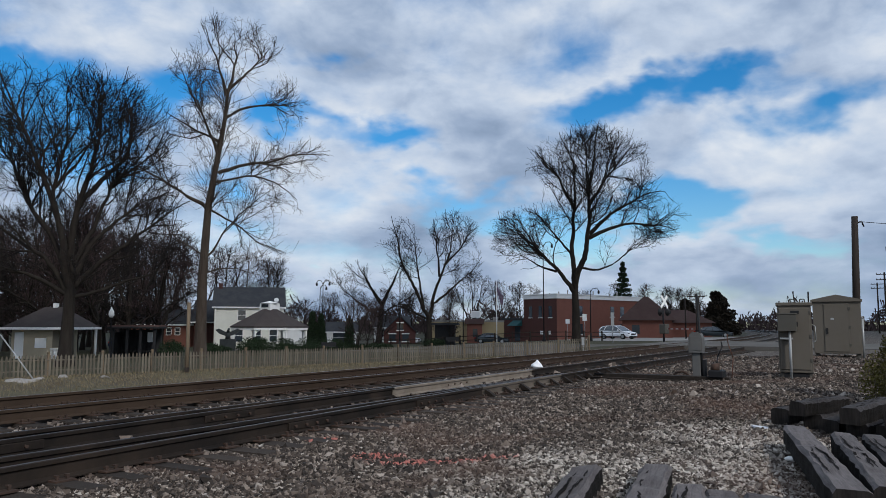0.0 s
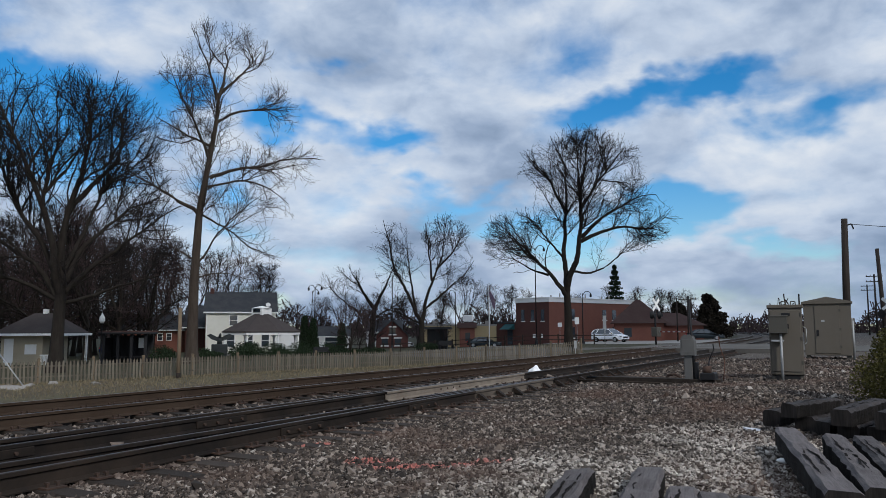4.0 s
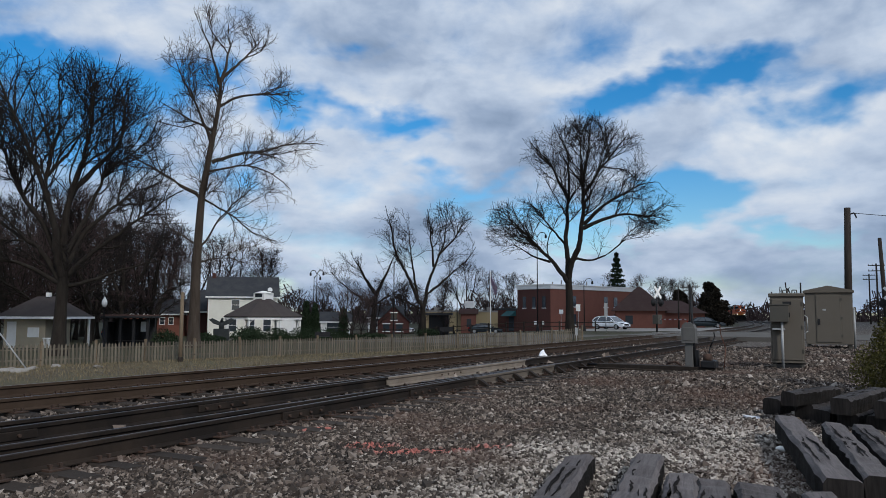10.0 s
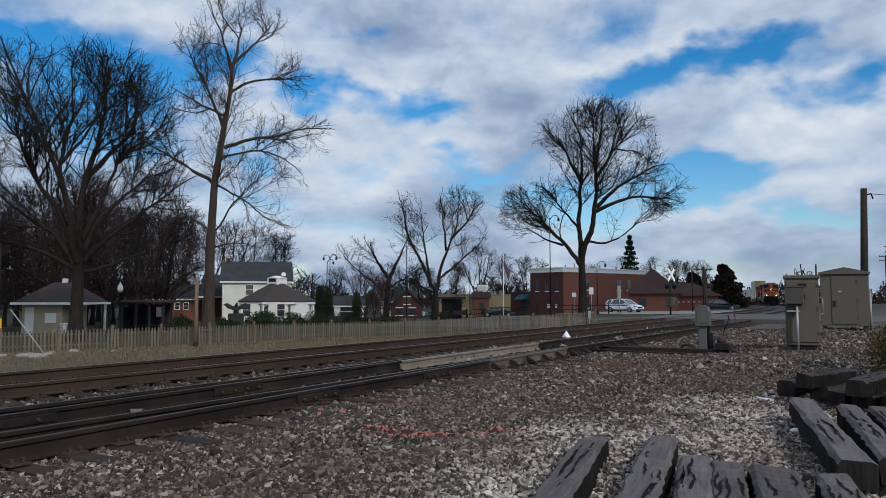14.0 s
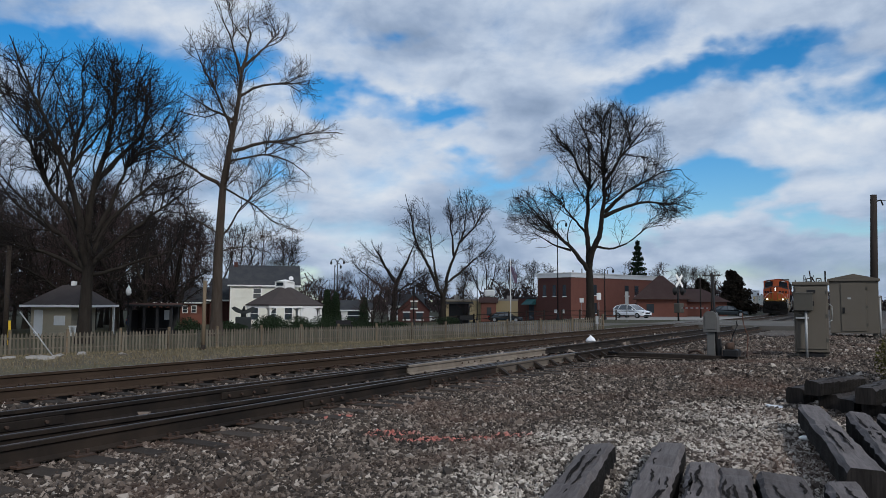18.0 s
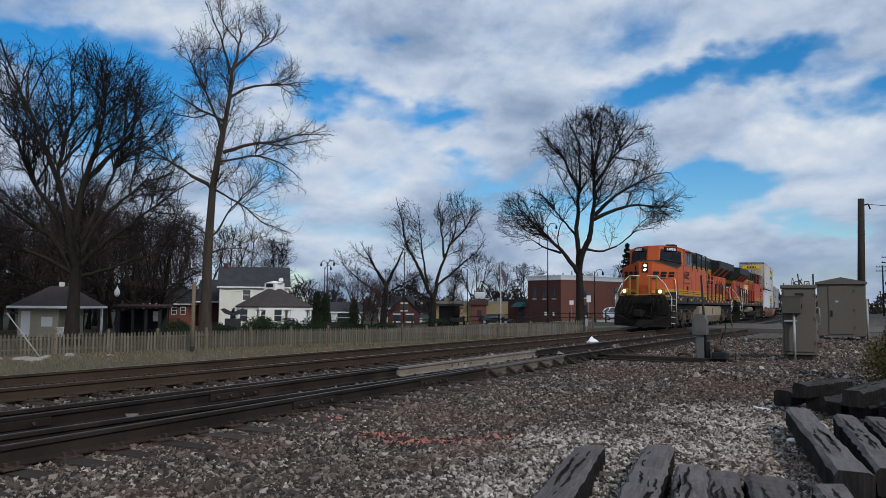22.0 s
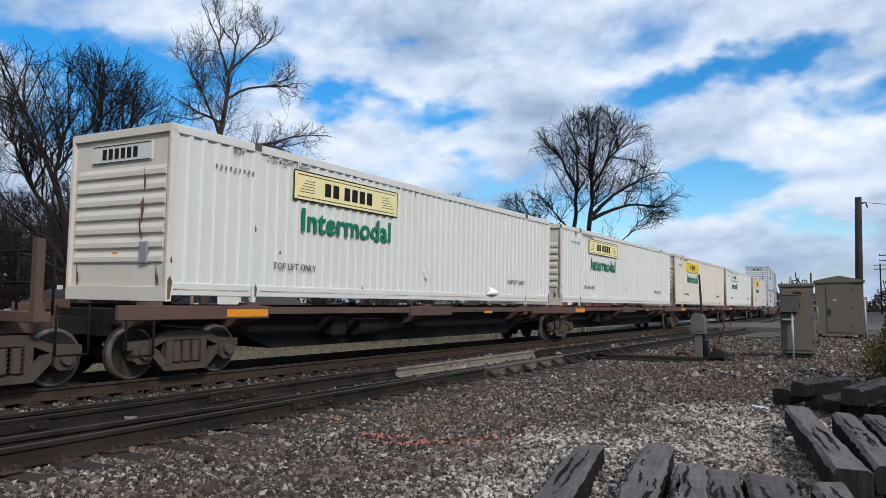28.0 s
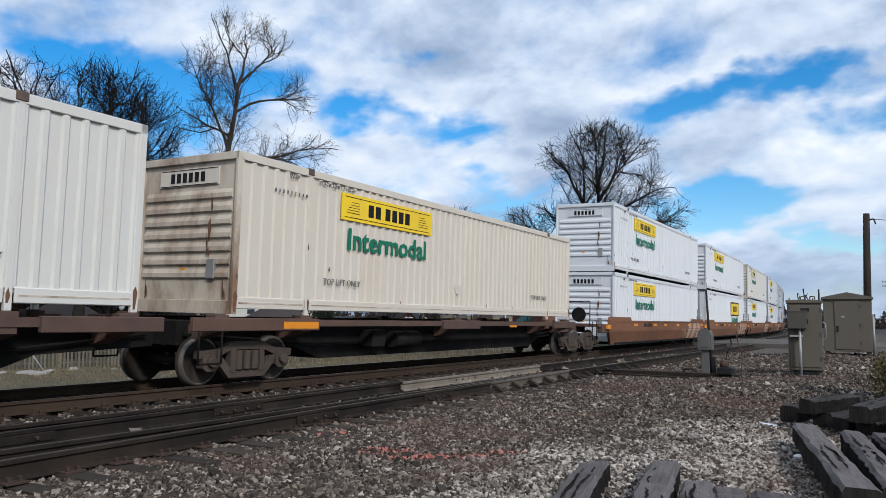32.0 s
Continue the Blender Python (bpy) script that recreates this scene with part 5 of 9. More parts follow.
def shrub(name, label, x, y, z, shape, n, size, mat, category="shrub", core=True):
    Sh = thing(name, (x, y, z), label, category, "shrubs")
    v, f = leaf_cloud(np.random.default_rng(int(abs(x * 10 + y))), shape, n, size)
    part("foliage", mesh_np("foliage", v, f, mat), None, Sh)
    bm = bmesh.new()
    for c, r in shape:
        add_tube(bm, (c[0], c[1], max(-0.2, c[2] - r[2])), (c[0], c[1], c[2] + r[2] * 0.6), 0.06 + 0.02 * r[0], 0.02, 6)
    part("stem", bm, bark, Sh)
    return Sh


for x, y, h in ((-57.2, 69.5, 4.3), (-56.4, 70.1, 4.0), (-54.0, 72.4, 3.6)):
    shrub("arborvitae", "dark green columnar arborvitae", x, y, -1.55, [((0, 0, h * 0.25), (0.65, 0.65, h * 0.27)), ((0, 0, h * 0.55), (0.55, 0.55, h * 0.28)), ((0, 0, h * 0.8), (0.32, 0.32, h * 0.22))], 2200, 0.12, leaf_dark, "shrub")
for x, y, w, h in ((-53.5, 55.5, 1.6, 1.3), (-51.2, 57.0, 2.4, 0.7), (-49.5, 59.5, 2.6, 0.7), (-56.5, 53.5, 2.4, 0.6), (-46.5, 62, 2.4, 0.65), (-44.5, 64.5, 1.6, 0.6), (-49.5, 42.5, 1.1, 1.2), (-46.8, 44.0, 1.0, 1.0), (-41.2, 70.0, 1.5, 0.8), (-47.6, 60.8, 1.5, 1.1), (-45.0, 46.5, 1.0, 1.0), (-54.9, 58.0, 1.5, 1.35), (-53.2, 59.7, 1.5, 1.25), (-51.3, 61.4, 1.4, 1.2)):
    shrub("hedge", "clipped dark green hedge in the park", x, y, gz(x, y), [((0, 0, h * 0.5), (w, 0.8, h * 0.62)), ((w * 0.5, 0, h * 0.45), (w * 0.6, 0.8, h * 0.55))], 1100, 0.09, leaf_dark)
pine = [((0.45 * math.sin(2.1 * k), 0.3 * math.cos(1.7 * k), 1.0 + k * 0.78), (3.9 - k * 0.41 + 0.25 * math.sin(3.3 * k), 3.7 - k * 0.41, 0.75)) for k in range(9)]
for x, y, sc in ((-22.6, 130, 0.92), (-29.5, 139, 0.8)):
    shrub("pine_tree", "dark dense evergreen tree beyond the crossing", x, y, -0.6, [((c[0], c[1], c[2] * sc), (r[0] * sc, r[1] * sc, r[2])) for c, r in pine], 5200, 0.3, leaf_ever, "tree")
spruce = [((0, 0, 2 + k * 1.0), (3.3 - k * 0.25, 3.3 - k * 0.25, 0.42)) for k in range(13)]
shrub("spruce_tree", "tall dark spruce behind the brick hall", -42.4, 143.9, -1.0, spruce, 2600, 0.26, leaf_dark, "tree")
# shrubs beside the timber stack
shrub("yew_bush", "dark evergreen bush at the yard's edge", 0.92, 15.0, -0.12, [((0, 0, 0.9), (0.70, 0.8, 0.9)), ((0.15, 0.2, 1.6), (0.5, 0.6, 0.75)), ((0.5, 0, 0.6), (0.9, 0.9, 0.6)), ((0.1, 0, 2.1), (0.22, 0.3, 0.35))], 22000, 0.03, leaf_dark)
shrub("golden_bush", "golden-green low shrub at the yard's edge", 0.32, 13.5, -0.12, [((0, 0, 0.45), (0.62, 0.6, 0.55)), ((0.4, -0.4, 0.5), (0.6, 0.55, 0.6)), ((0.25, 0.25, 0.95), (0.55, 0.5, 0.42)), ((0.75, 0.1, 0.8), (0.6, 0.6, 0.6))], 26000, 0.024, leaf_gold)

# eagle statue on a pedestal, as one plain shape
bm = bmesh.new()
add_box(bm, -0.75, -0.5, -0.3, 0.75, 0.5, 1.25, 0.04)
add_tube(bm, (0, 0, 1.25), (0, 0, 2.0), 0.28, 0.2, 8)
for s in (-1, 1):
    add_prism(bm, [(s * 0.1, 1.9), (s * 0.9, 2.3), (s * 1.25, 2.15), (s * 0.8, 1.75), (s * 0.2, 1.55)], 1, -0.08, 0.08)
add_tube(bm, (0, -0.1, 1.95), (0.1, -0.3, 2.3), 0.16, 0.1, 8)
solo("statue", bm, plain("statue_bronze", (0.045, 0.05, 0.05), 0.6, 0.3, 0.3, 6), (-57.0, 56.1, -1.5, 0, 0, 40), "dark statue with spread wings on a grey pedestal", "statue")
for x, y, l in ((-39.0, 70.5, 1.6), (-45.2, 57.5, 1.5)):
    b_ = thing("bench", (x, y, gz(x, y), 0, 0, 60), "dark park bench beyond the fence", "bench", "park benches")
    part("seat", box(-l / 2, -0.22, 0.42, l / 2, 0.22, 0.47), metal_black, b_)
    part("backrest", box(-l / 2, 0.2, 0.5, l / 2, 0.25, 0.9), metal_black, b_)
    for s in (-1, 1):
        part("leg", box(s * l / 2 - 0.03, -0.2, -0.05, s * l / 2 + 0.03, 0.22, 0.42), metal_black, b_)
kiosk = thing("kiosk", (-42.0, 74.0, -1.4, 0, 0, 25), "dark kiosk with a flat roof in the park", "kiosk")
part("body", box(-1.1, -0.8, -0.2, 1.1, 0.8, 2.6), metal_black, kiosk)
part("roof", box(-1.5, -1.2, 2.6, 1.5, 1.2, 2.85), shingle_dark, kiosk)
part("bin", lathe([(0.26, -0.1), (0.3, 0.8), (0.2, 0.95)], 12), metal_black, kiosk)
# low rail fence across the park
lf = thing("rail_fence", (0, 0, 0), "low dark rail fence across the park", "fence")
for k in range(16):
    p = Vector((-52 + k * 1.75, 68 + k * 0.75, 0))
    q = p + Vector((1.75, 0.75, 0))
    zp, zq = gz(p.x, p.y), gz(q.x, q.y)
    part("fence_post", box(p.x - 0.06, p.y - 0.06, zp - 0.2, p.x + 0.06, p.y + 0.06, zp + 1.1), tie_wood, lf)
    for z in (0.5, 0.95):
        part("fence_rail", pipe([(p.x, p.y, zp + z), (q.x, q.y, zq + z)], 0.05, 4), tie_wood, lf)

# signs by the crossing road
for x, y, h, w, hh in ((-22.2, 71.6, 1.6, 0.32, 1.3), (-18.5, 52.6, 0.45, 0.2, 0.55), (-35.2, 97.0, 2.6, 0.6, 0.75), (-36.6, 98.0, 2.2, 0.55, 0.6), (-30.0, 86.0, 2.2, 0.5, 0.8)):
    sg = thing("road_sign", (x, y, gz(x, y), 0, 0, 18), "small pale road sign on a post", "sign", "road signs")
    part("post", tube((0, 0, -0.2), (0, 0, h + hh * 0.5), 0.03, n=6), steel_grey, sg)
    part("panel", box(-w / 2, -0.05, h, w / 2, -0.03, h + hh, 0.004), steel_grey if h < 2 else paint_white, sg)

# crossing road and its panels
rd = bmesh.new()
prev = None
for k in range(41):
    x = -46 + k * 2.0
    row = []
    for y in (48.0 + 0.15 * max(0, -x - 16), 64.0 + 0.25 * max(0, -x - 16)):
        zz = gz(x, y)
        if -15 < x < -3:
            zz = -0.045
        row.append(rd.verts.new((x, y, zz + 0.03)))
    if prev:
        rd.faces.new((prev[0], row[0], row[1], prev[1]))
    prev = row
r = bmesh.ops.extrude_face_region(rd, geom=rd.faces[:])
bmesh.ops.translate(rd, vec=(0, 0, -0.5), verts=[v for v in r["geom"] if isinstance(v, bmesh.types.BMVert)])
part("road", rd, asphalt, None)
tagged(bpy.data.objects["road"], "pale worn asphalt road over the railway crossing", "road", kind="structure")
lot = bmesh.new()
prev = None
for k in range(16):
    x = -48 + k * 2.2
    row = [lot.verts.new((x, y, gz(x, y) + 0.03)) for y in (80, 86, 92, 98, 104, 110)]
    if prev:
        for i in range(5):
            lot.faces.new((prev[i], row[i], row[i + 1], prev[i + 1]))
    prev = row
part("pavement", lot, concrete, None)
tagged(bpy.data.objects["pavement"], "pale concrete parking apron by the brick hall", "pavement", kind="structure")

# dry grass along the fence
rngd = np.random.default_rng(8)
n = 34000
gu = rngd.uniform(0, 1, n)
gy_ = 8 + 44 * gu
gx_ = np.interp(gy_, [p[1] for p in FENCE], [p[0] for p in FENCE]) + rngd.uniform(-1.2, 1, n) ** 2 * 6 + rngd.uniform(-0.6, 8.0, n) * (rngd.random(n) < 0.5)
gzz_ = ground_z(gx_, gy_)
a_ = rngd.uniform(0, math.pi, n)
hgt_ = rngd.uniform(0.05, 0.16, n)
wv_ = np.stack([np.cos(a_), np.sin(a_), 0 * a_], 1) * 0.012
base_ = np.stack([gx_, gy_, gzz_ - 0.01], 1)
tip_ = base_ + np.stack([rngd.normal(0, 0.05, n), rngd.normal(0, 0.05, n), hgt_], 1)
tuft_me = mesh_np("dry_grass", np.stack([base_ - wv_, base_ + wv_, tip_], 1).reshape(-1, 3), np.arange(3 * n).reshape(-1, 3), plain("dry_grass", (0.16, 0.13, 0.08), 0.9, 0, 0.4, 3, rand=0.4))
tagged(new("dry_grass", tuft_me), "short dry winter grass along the fence", "grass", kind="stuff")

# far bare woods and thicket
rngw = np.random.default_rng(11)
kinds = []
for k in range(4):
    w_ = rngw.uniform(0.8, 1.3)
    kinds.append(tree_data(rngw, [(0.25, [(0, -0.4), (0.2, 2.6)]), (0.15, [(0.2, 2.4), (-1.5, 6.0), (-2.2 * w_, 9.0)]), (0.15, [(0.2, 2.4), (1.5, 6.5), (2.0 * w_, 9.5)]), (0.14, [(0.2, 2.2), (0.3, 7.0), (-0.2, 10.5)]), (0.10, [(0.1, 2.0), (2.4 * w_, 4.2), (4.0 * w_, 5.4)]), (0.10, [(0.1, 2.0), (-2.4 * w_, 4.0), (-4.0 * w_, 5.0)])],
                           [(0, 0, 7.5, 4.5 * w_, 4.5, 4.5), (0, 0, 4.0, 4.8 * w_, 4.8, 2.6)], (0.46, 0.38, 0.32), (3.2, 1.7, 1.0), 0.0175))
firsts = []
spots = []
for az, d, s in [(-66, 70, 1.2), (-63, 88, 1.3), (-61, 75, 1.0), (-59.5, 96, 1.3), (-57.5, 84, 1.1), (-55.8, 104, 1.3), (-54, 86, 1.15), (-52.3, 104, 1.25), (-50.8, 92, 1.1), (-49.3, 118, 1.4), (-47.6, 112, 1.2), (-46, 125, 1.3), (-44, 122, 1.2), (-42.5, 128, 1.2), (-38.5, 150, 0.8), (-36.6, 120, 0.75), (-34.2, 135, 0.8), (-32, 140, 0.8), (-29.5, 150, 0.9), (-27.6, 140, 1.1), (-25.6, 150, 1.0), (-23.8, 155, 1.0), (-19.5, 165, 0.9), (-16.8, 170, 1.05), (-14.8, 165, 1.0), (-13.0, 175, 1.0), (-11.8, 180, 1.0), (-64.5, 60, 1.0), (-58.6, 108, 1.4), (-53.2, 120, 1.4), (-51.5, 128, 1.4), (-40, 160, 0.7), (-65.5, 66, 1.0), (-62.2, 78, 0.95), (-60.2, 94, 1.1), (-56.6, 90, 1.05), (-59.0, 80, 0.75), (-52.6, 90, 0.8), (-50.0, 105, 1.1), (-66.5, 84, 1.3), (-64.3, 72, 0.9), (-61.0, 72, 0.8), (-58.0, 92, 1.1), (-55.4, 86, 0.9), (-63.0, 98, 1.4), (-53.6, 98, 1.0), (-65.8, 76, 1.1), (-63.6, 82, 1.15), (-61.6, 90, 1.2), (-60.8, 104, 1.4), (-58.2, 76, 0.85), (-57.0, 100, 1.3), (-55.0, 96, 1.1), (-54.6, 112, 1.4), (-62.6, 68, 0.8), (-67.5, 72, 1.2), (-51.0, 110, 1.2), (-56.2, 76, 1.25), (-54.2, 78, 1.3), (-52.0, 84, 1.35), (-50.2, 86, 1.2)]:
    spots.append((*at(az, d), s))
for i, (x, y, s) in enumerate(spots):
    if i < 4:
        w = make_tree("tree", (x, y, -1.6), kinds[i], (bark, twig_dark if i % 2 else twig_red), "bare tree in the woods beyond the park", i * 50, group="woods beyond the park")
        firsts.append(w)
    else:
        w = copy_thing(firsts[i % 4], pose(x, y, -1.6, 0, 0, i * 77))
    w.scale = (s, s, s)
for x, y, sc in ((-44.9, 61.6, 0.46), (-46.6, 65.5, 0.42), (-41.0, 73.5, 0.34), (-52.0, 76, 0.5), (-58.5, 97, 0.55)):
    w = copy_thing(firsts[2 if sc > 0.4 else 0], pose(x, y, gz(x, y), 0, 0, x * 31))
    w.scale = (sc, sc, sc)
    tagged(w, "small ornamental tree with reddish bare twigs", "tree", "park trees")
# far tree line on the horizon
v, f = [], []
rngl = np.random.default_rng(2)
n = 26000
azs = rngl.uniform(-75, 40, n)
d = rngl.uniform(260, 420, n)
px = d * np.sin(np.radians(azs))
py = d * np.cos(np.radians(azs))
hh = 7.5 + 3.5 * np.sin(azs * 0.9) + 2.0 * np.sin(azs * 2.3 + 1)
z0 = rngl.uniform(0, 1, n) ** 1.3 * hh - 1.5
dirv = rngl.normal(size=(n, 3)) * (0.5, 0.5, 1.0)
dirv /= np.linalg.norm(dirv, axis=1)[:, None]
side = np.cross(dirv, np.stack([px / d, py / d, 0 * px], 1))
side /= np.linalg.norm(side, axis=1)[:, None]
c = np.stack([px, py, z0], 1)
ln = rngl.uniform(0.8, 2.4, (n, 1))
wd = rngl.uniform(0.06, 0.3, (n, 1))
quad = np.stack([c - dirv * ln - side * wd, c - dirv * ln + side * wd, c + dirv * ln + side * wd * 0.3, c + dirv * ln - side * wd * 0.3], 1).reshape(-1, 3)
far_me = mesh_np("far_woods", quad, np.arange(4 * n).reshape(-1, 4), twig_red)
tagged(new("far_woods", far_me), "far line of bare brown woods on the horizon", "woods", kind="stuff")


# ---- ties, plates and ballast ----
def shared(name, bm, mat):
    me = bpy.data.meshes.new(name)
    bmesh.ops.recalc_face_normals(bm, faces=bm.faces)
    bm.to_mesh(me)
    bm.free()
    for m in mat if isinstance(mat, (list, tuple)) else [mat]:
        me.materials.append(m)
    return me


def put(name, me, parent, m):
    ob = new(name, me)
    ob.parent = parent
    ob.matrix_world = m
    return ob


rngt = random.Random(21)
tie_forms = []
for k in range(4):
    bm = bmesh.new()
    add_box(bm, -0.5, -0.115, -0.18, 0.5, 0.115, 0.0, 0.012)
    for v in bm.verts:
        v.co.z += rngt.uniform(-0.012, 0.006)
        v.co.y += rngt.uniform(-0.012, 0.012)
    tie_forms.append(shared("tie", bm, tie_wood))
bm = bmesh.new()
add_box(bm, -0.19, -0.10, 0.0, 0.19, 0.10, 0.016)
for x in (-0.13, 0.13):
    for y in (-0.05, 0.05):
        add_box(bm, x - 0.012, y - 0.012, 0.0, x + 0.012, y + 0.012, 0.05)
        add_box(bm, x - (0.03 if x > 0 else 0.012), y - 0.016, 0.04, x + (0.012 if x > 0 else 0.03), y + 0.016, 0.056)
plate_form = shared("tie_plate", bm, plate_steel)
RAIL_FOOT = B_Z - 0.182
TIE_ENDS = []
for k in range(110):
    y = -8 + k * 0.535 + rngt.uniform(-0.03, 0.03)
    if 48 < y < 58:
        continue
    c = float(curve_dx(y))
    ob = put("tie", rngt.choice(tie_forms), track_a, pose(A_X + c + rngt.uniform(-0.04, 0.04), y, -0.198, 0, LEAN, rngt.uniform(-1.2, 1.2)))
    ob.scale = (2.6, 1, 1)
    for s in (-1, 1):
        if y > 3:
            put("tie_plate", plate_form, track_a, pose(A_X + s * GAUGE + c, y, -0.197 - s * 0.015))
    dv = float(diverge(y))
    x0 = B_X - 1.32 + c + rngt.uniform(-0.06, 0.06)
    x1 = B_X + 1.34 + c + dv * 1.0 + rngt.uniform(-0.15, 0.22) + (0.35 if 11 < y < 19 else 0.18 if y < 11 else 0)
    if 19.4 < y < 21.6:
        continue
    ob = put("tie", rngt.choice(tie_forms), track_b, pose((x0 + x1) / 2, y, RAIL_FOOT - 0.004, 0, rngt.uniform(-0.3, 0.3), rngt.uniform(-1.6, 1.6)))
    ob.scale = (x1 - x0, 1, 1)
    TIE_ENDS.append((y, x1))
    xs_ = [B_X + GAUGE + c]
    if y < 20:
        xs_ = [float(B_X + GAUGE + dv + 0.03 + 0.05 * smooth(20, 10, y))]
        if dv > 0.25:
            xs_.append(B_X + GAUGE)
    for x in xs_:
        if y > 1:
            put("tie_plate", plate_form, track_b, pose(x, y, RAIL_FOOT + 0.002))
# long headblock timbers that carry the switch stand
for y in (20.0, 20.75):
    ob = put("headblock", tie_forms[0], track_b, pose(-6.1, y, RAIL_FOOT - 0.0, 0, 0, 0.4))
    ob.scale = (5.6, 1.15, 1)


def stock_x(y):
    return float(B_X + GAUGE + diverge(y) + 0.03 + 0.05 * smooth(20, 10, y))


def joint_bar(x, y0, y1, z, yaw):
    jb = part("joint_bar", box(0.012, -(y1 - y0) / 2, -0.145, 0.042, (y1 - y0) / 2, -0.045, 0.008), rail_side, track_b)
    jb.matrix_world = pose(x, (y0 + y1) / 2, z, 0, 0, yaw)
    for k in range(4):
        bt = part("bolt", tube((0.04, 0, 0), (0.075, 0, 0), 0.02, n=6), plate_steel, jb)
        bt.location = (0, -(y1 - y0) / 2 + (k + 0.5) * (y1 - y0) / 4, -0.095)


def yaw_at(fn, y):
    return -math.degrees(math.atan((fn(y + 0.1) - fn(y - 0.1)) / 0.2))


for y0, y1 in ((7.6, 8.5), (10.9, 11.9)):
    y = (y0 + y1) / 2
    joint_bar(stock_x(y), y0, y1, B_Z, yaw_at(stock_x, y))


def closure_x(y):
    return float(B_X - GAUGE + 0.09 + diverge(y))


for y0, y1 in ((3.4, 5.2), (7.6, 8.6), (14.6, 15.8)):
    y = (y0 + y1) / 2
    joint_bar(closure_x(y), y0, y1, B_Z, yaw_at(closure_x, y))
for k in range(12):
    y = 13.6 + k * 0.9
    b_ = part("rail_brace", prism([(0.08, -0.175), (0.28, -0.175), (0.08, -0.05), (0.045, -0.06)], 1, -0.05, 0.05), rail_side, track_b)
    b_.matrix_world = pose(stock_x(min(y, 19.9)) if y < 20 else B_X + GAUGE, y, B_Z)
for y in (19.7, 20.4):
    part("switch_rod", tube((-8.3, y, B_Z - 0.14), (-4.4, y, B_Z - 0.16), 0.022, n=6), rail_side, track_b)
# worn pale switch points
yp = np.arange(12.5, 19.6, 0.5)
part("switch_point", rail_mesh("switch_point", [closure_x(y) + 0.045 for y in yp], yp, B_Z + 0.004, pale_steel), None, track_b).data.materials[0] = pale_steel
yp = np.arange(12.0, 18.6, 0.5)
part("switch_point", rail_mesh("switch_point", [B_X + GAUGE - 0.045 - 0.02 * (18.6 - y) for y in yp], yp, B_Z + 0.002, rail_dull), None, track_b)


def ballast_material(N):
    geo = N.n("ShaderNodeNewGeometry")
    isl = geo.outputs["Random Per Island"]
    pos = geo.outputs["Position"]
    patch = N.noise(pos, 0.55, 3.0, 0.55)
    sep = N.n("ShaderNodeSeparateXYZ", ins={0: pos})
    toward = N.n("ShaderNodeMapRange", ins={0: sep.outputs[0], 1: -4.4, 2: -1.4}).outputs[0]
    toward = N.math("MULTIPLY", toward, N.n("ShaderNodeMapRange", ins={0: sep.outputs[1], 1: 9.0, 2: 13.5, 3: 1.0, 4: 0.15}).outputs[0])
    pale = N.ramp(N.math("ADD", N.math("MULTIPLY", patch, 0.9), N.math("MULTIPLY", toward, 0.36)), ((0.60, (0, 0, 0)), (0.86, (1, 1, 1))))
    dark = N.ramp(isl, ((0.0, (0.014, 0.011, 0.009)), (0.42, (0.052, 0.040, 0.032)), (0.72, (0.125, 0.099, 0.081)), (0.94, (0.26, 0.215, 0.178)), (1.0, (0.44, 0.395, 0.345))))
    light = N.ramp(isl, ((0.0, (0.04, 0.034, 0.03)), (0.32, (0.115, 0.096, 0.082)), (0.56, (0.38, 0.34, 0.295)), (1.0, (0.74, 0.69, 0.61))))
    rust = N.ramp(N.noise(N.mapping(pos, loc=(4, 1, 0)), 0.4, 3.0, 0.5), ((0.48, (0, 0, 0)), (0.66, (1, 1, 1))))
    col = N.mix(pale, dark, light)
    col = N.mix(N.math("MULTIPLY", rust, 0.55), col, (0.10, 0.056, 0.040))
    # sprayed survey marks: short streaks of faded pink paint
    paint = None
    for cx, cy, rx, ry, tilt in ((-3.9, 6.55, 0.85, 0.2, 0), (-4.75, 6.9, 0.4, 0.26, 10), (-3.2, 6.7, 0.25, 0.16, 0), (-6.0, 7.55, 0.22, 0.3, 0)):
        w = N.mapping(N.mapping(N.mapping(pos, loc=(-cx, -cy, 0)), rot=(0, 0, -radians(tilt))), scale=(1 / rx, 1 / ry, 0))
        d = N.n("ShaderNodeTexGradient", gradient_type="SPHERICAL", ins={0: w}).outputs[1]
        paint = d if paint is None else N.math("MAXIMUM", paint, d)
    paint = N.math("MULTIPLY", N.ramp(paint, ((0.05, (0, 0, 0)), (0.4, (1, 1, 1)))), N.ramp(isl, ((0.45, (0, 0, 0)), (0.7, (1, 1, 1)))))
    col = N.mix(N.math("MULTIPLY", paint, 0.75), col, (0.52, 0.15, 0.12))
    g = N.noise(pos, 60.0, 3.0)
    col = N.mix(N.math("MULTIPLY", g, 0.35), col, (0.05, 0.042, 0.035))
    b = N.n("ShaderNodeBsdfPrincipled", ins={"Base Color": col, "Roughness": 0.9, "Specular IOR Level": 0.25})
    N.n("ShaderNodeOutputMaterial", ins={0: b.outputs[0]})


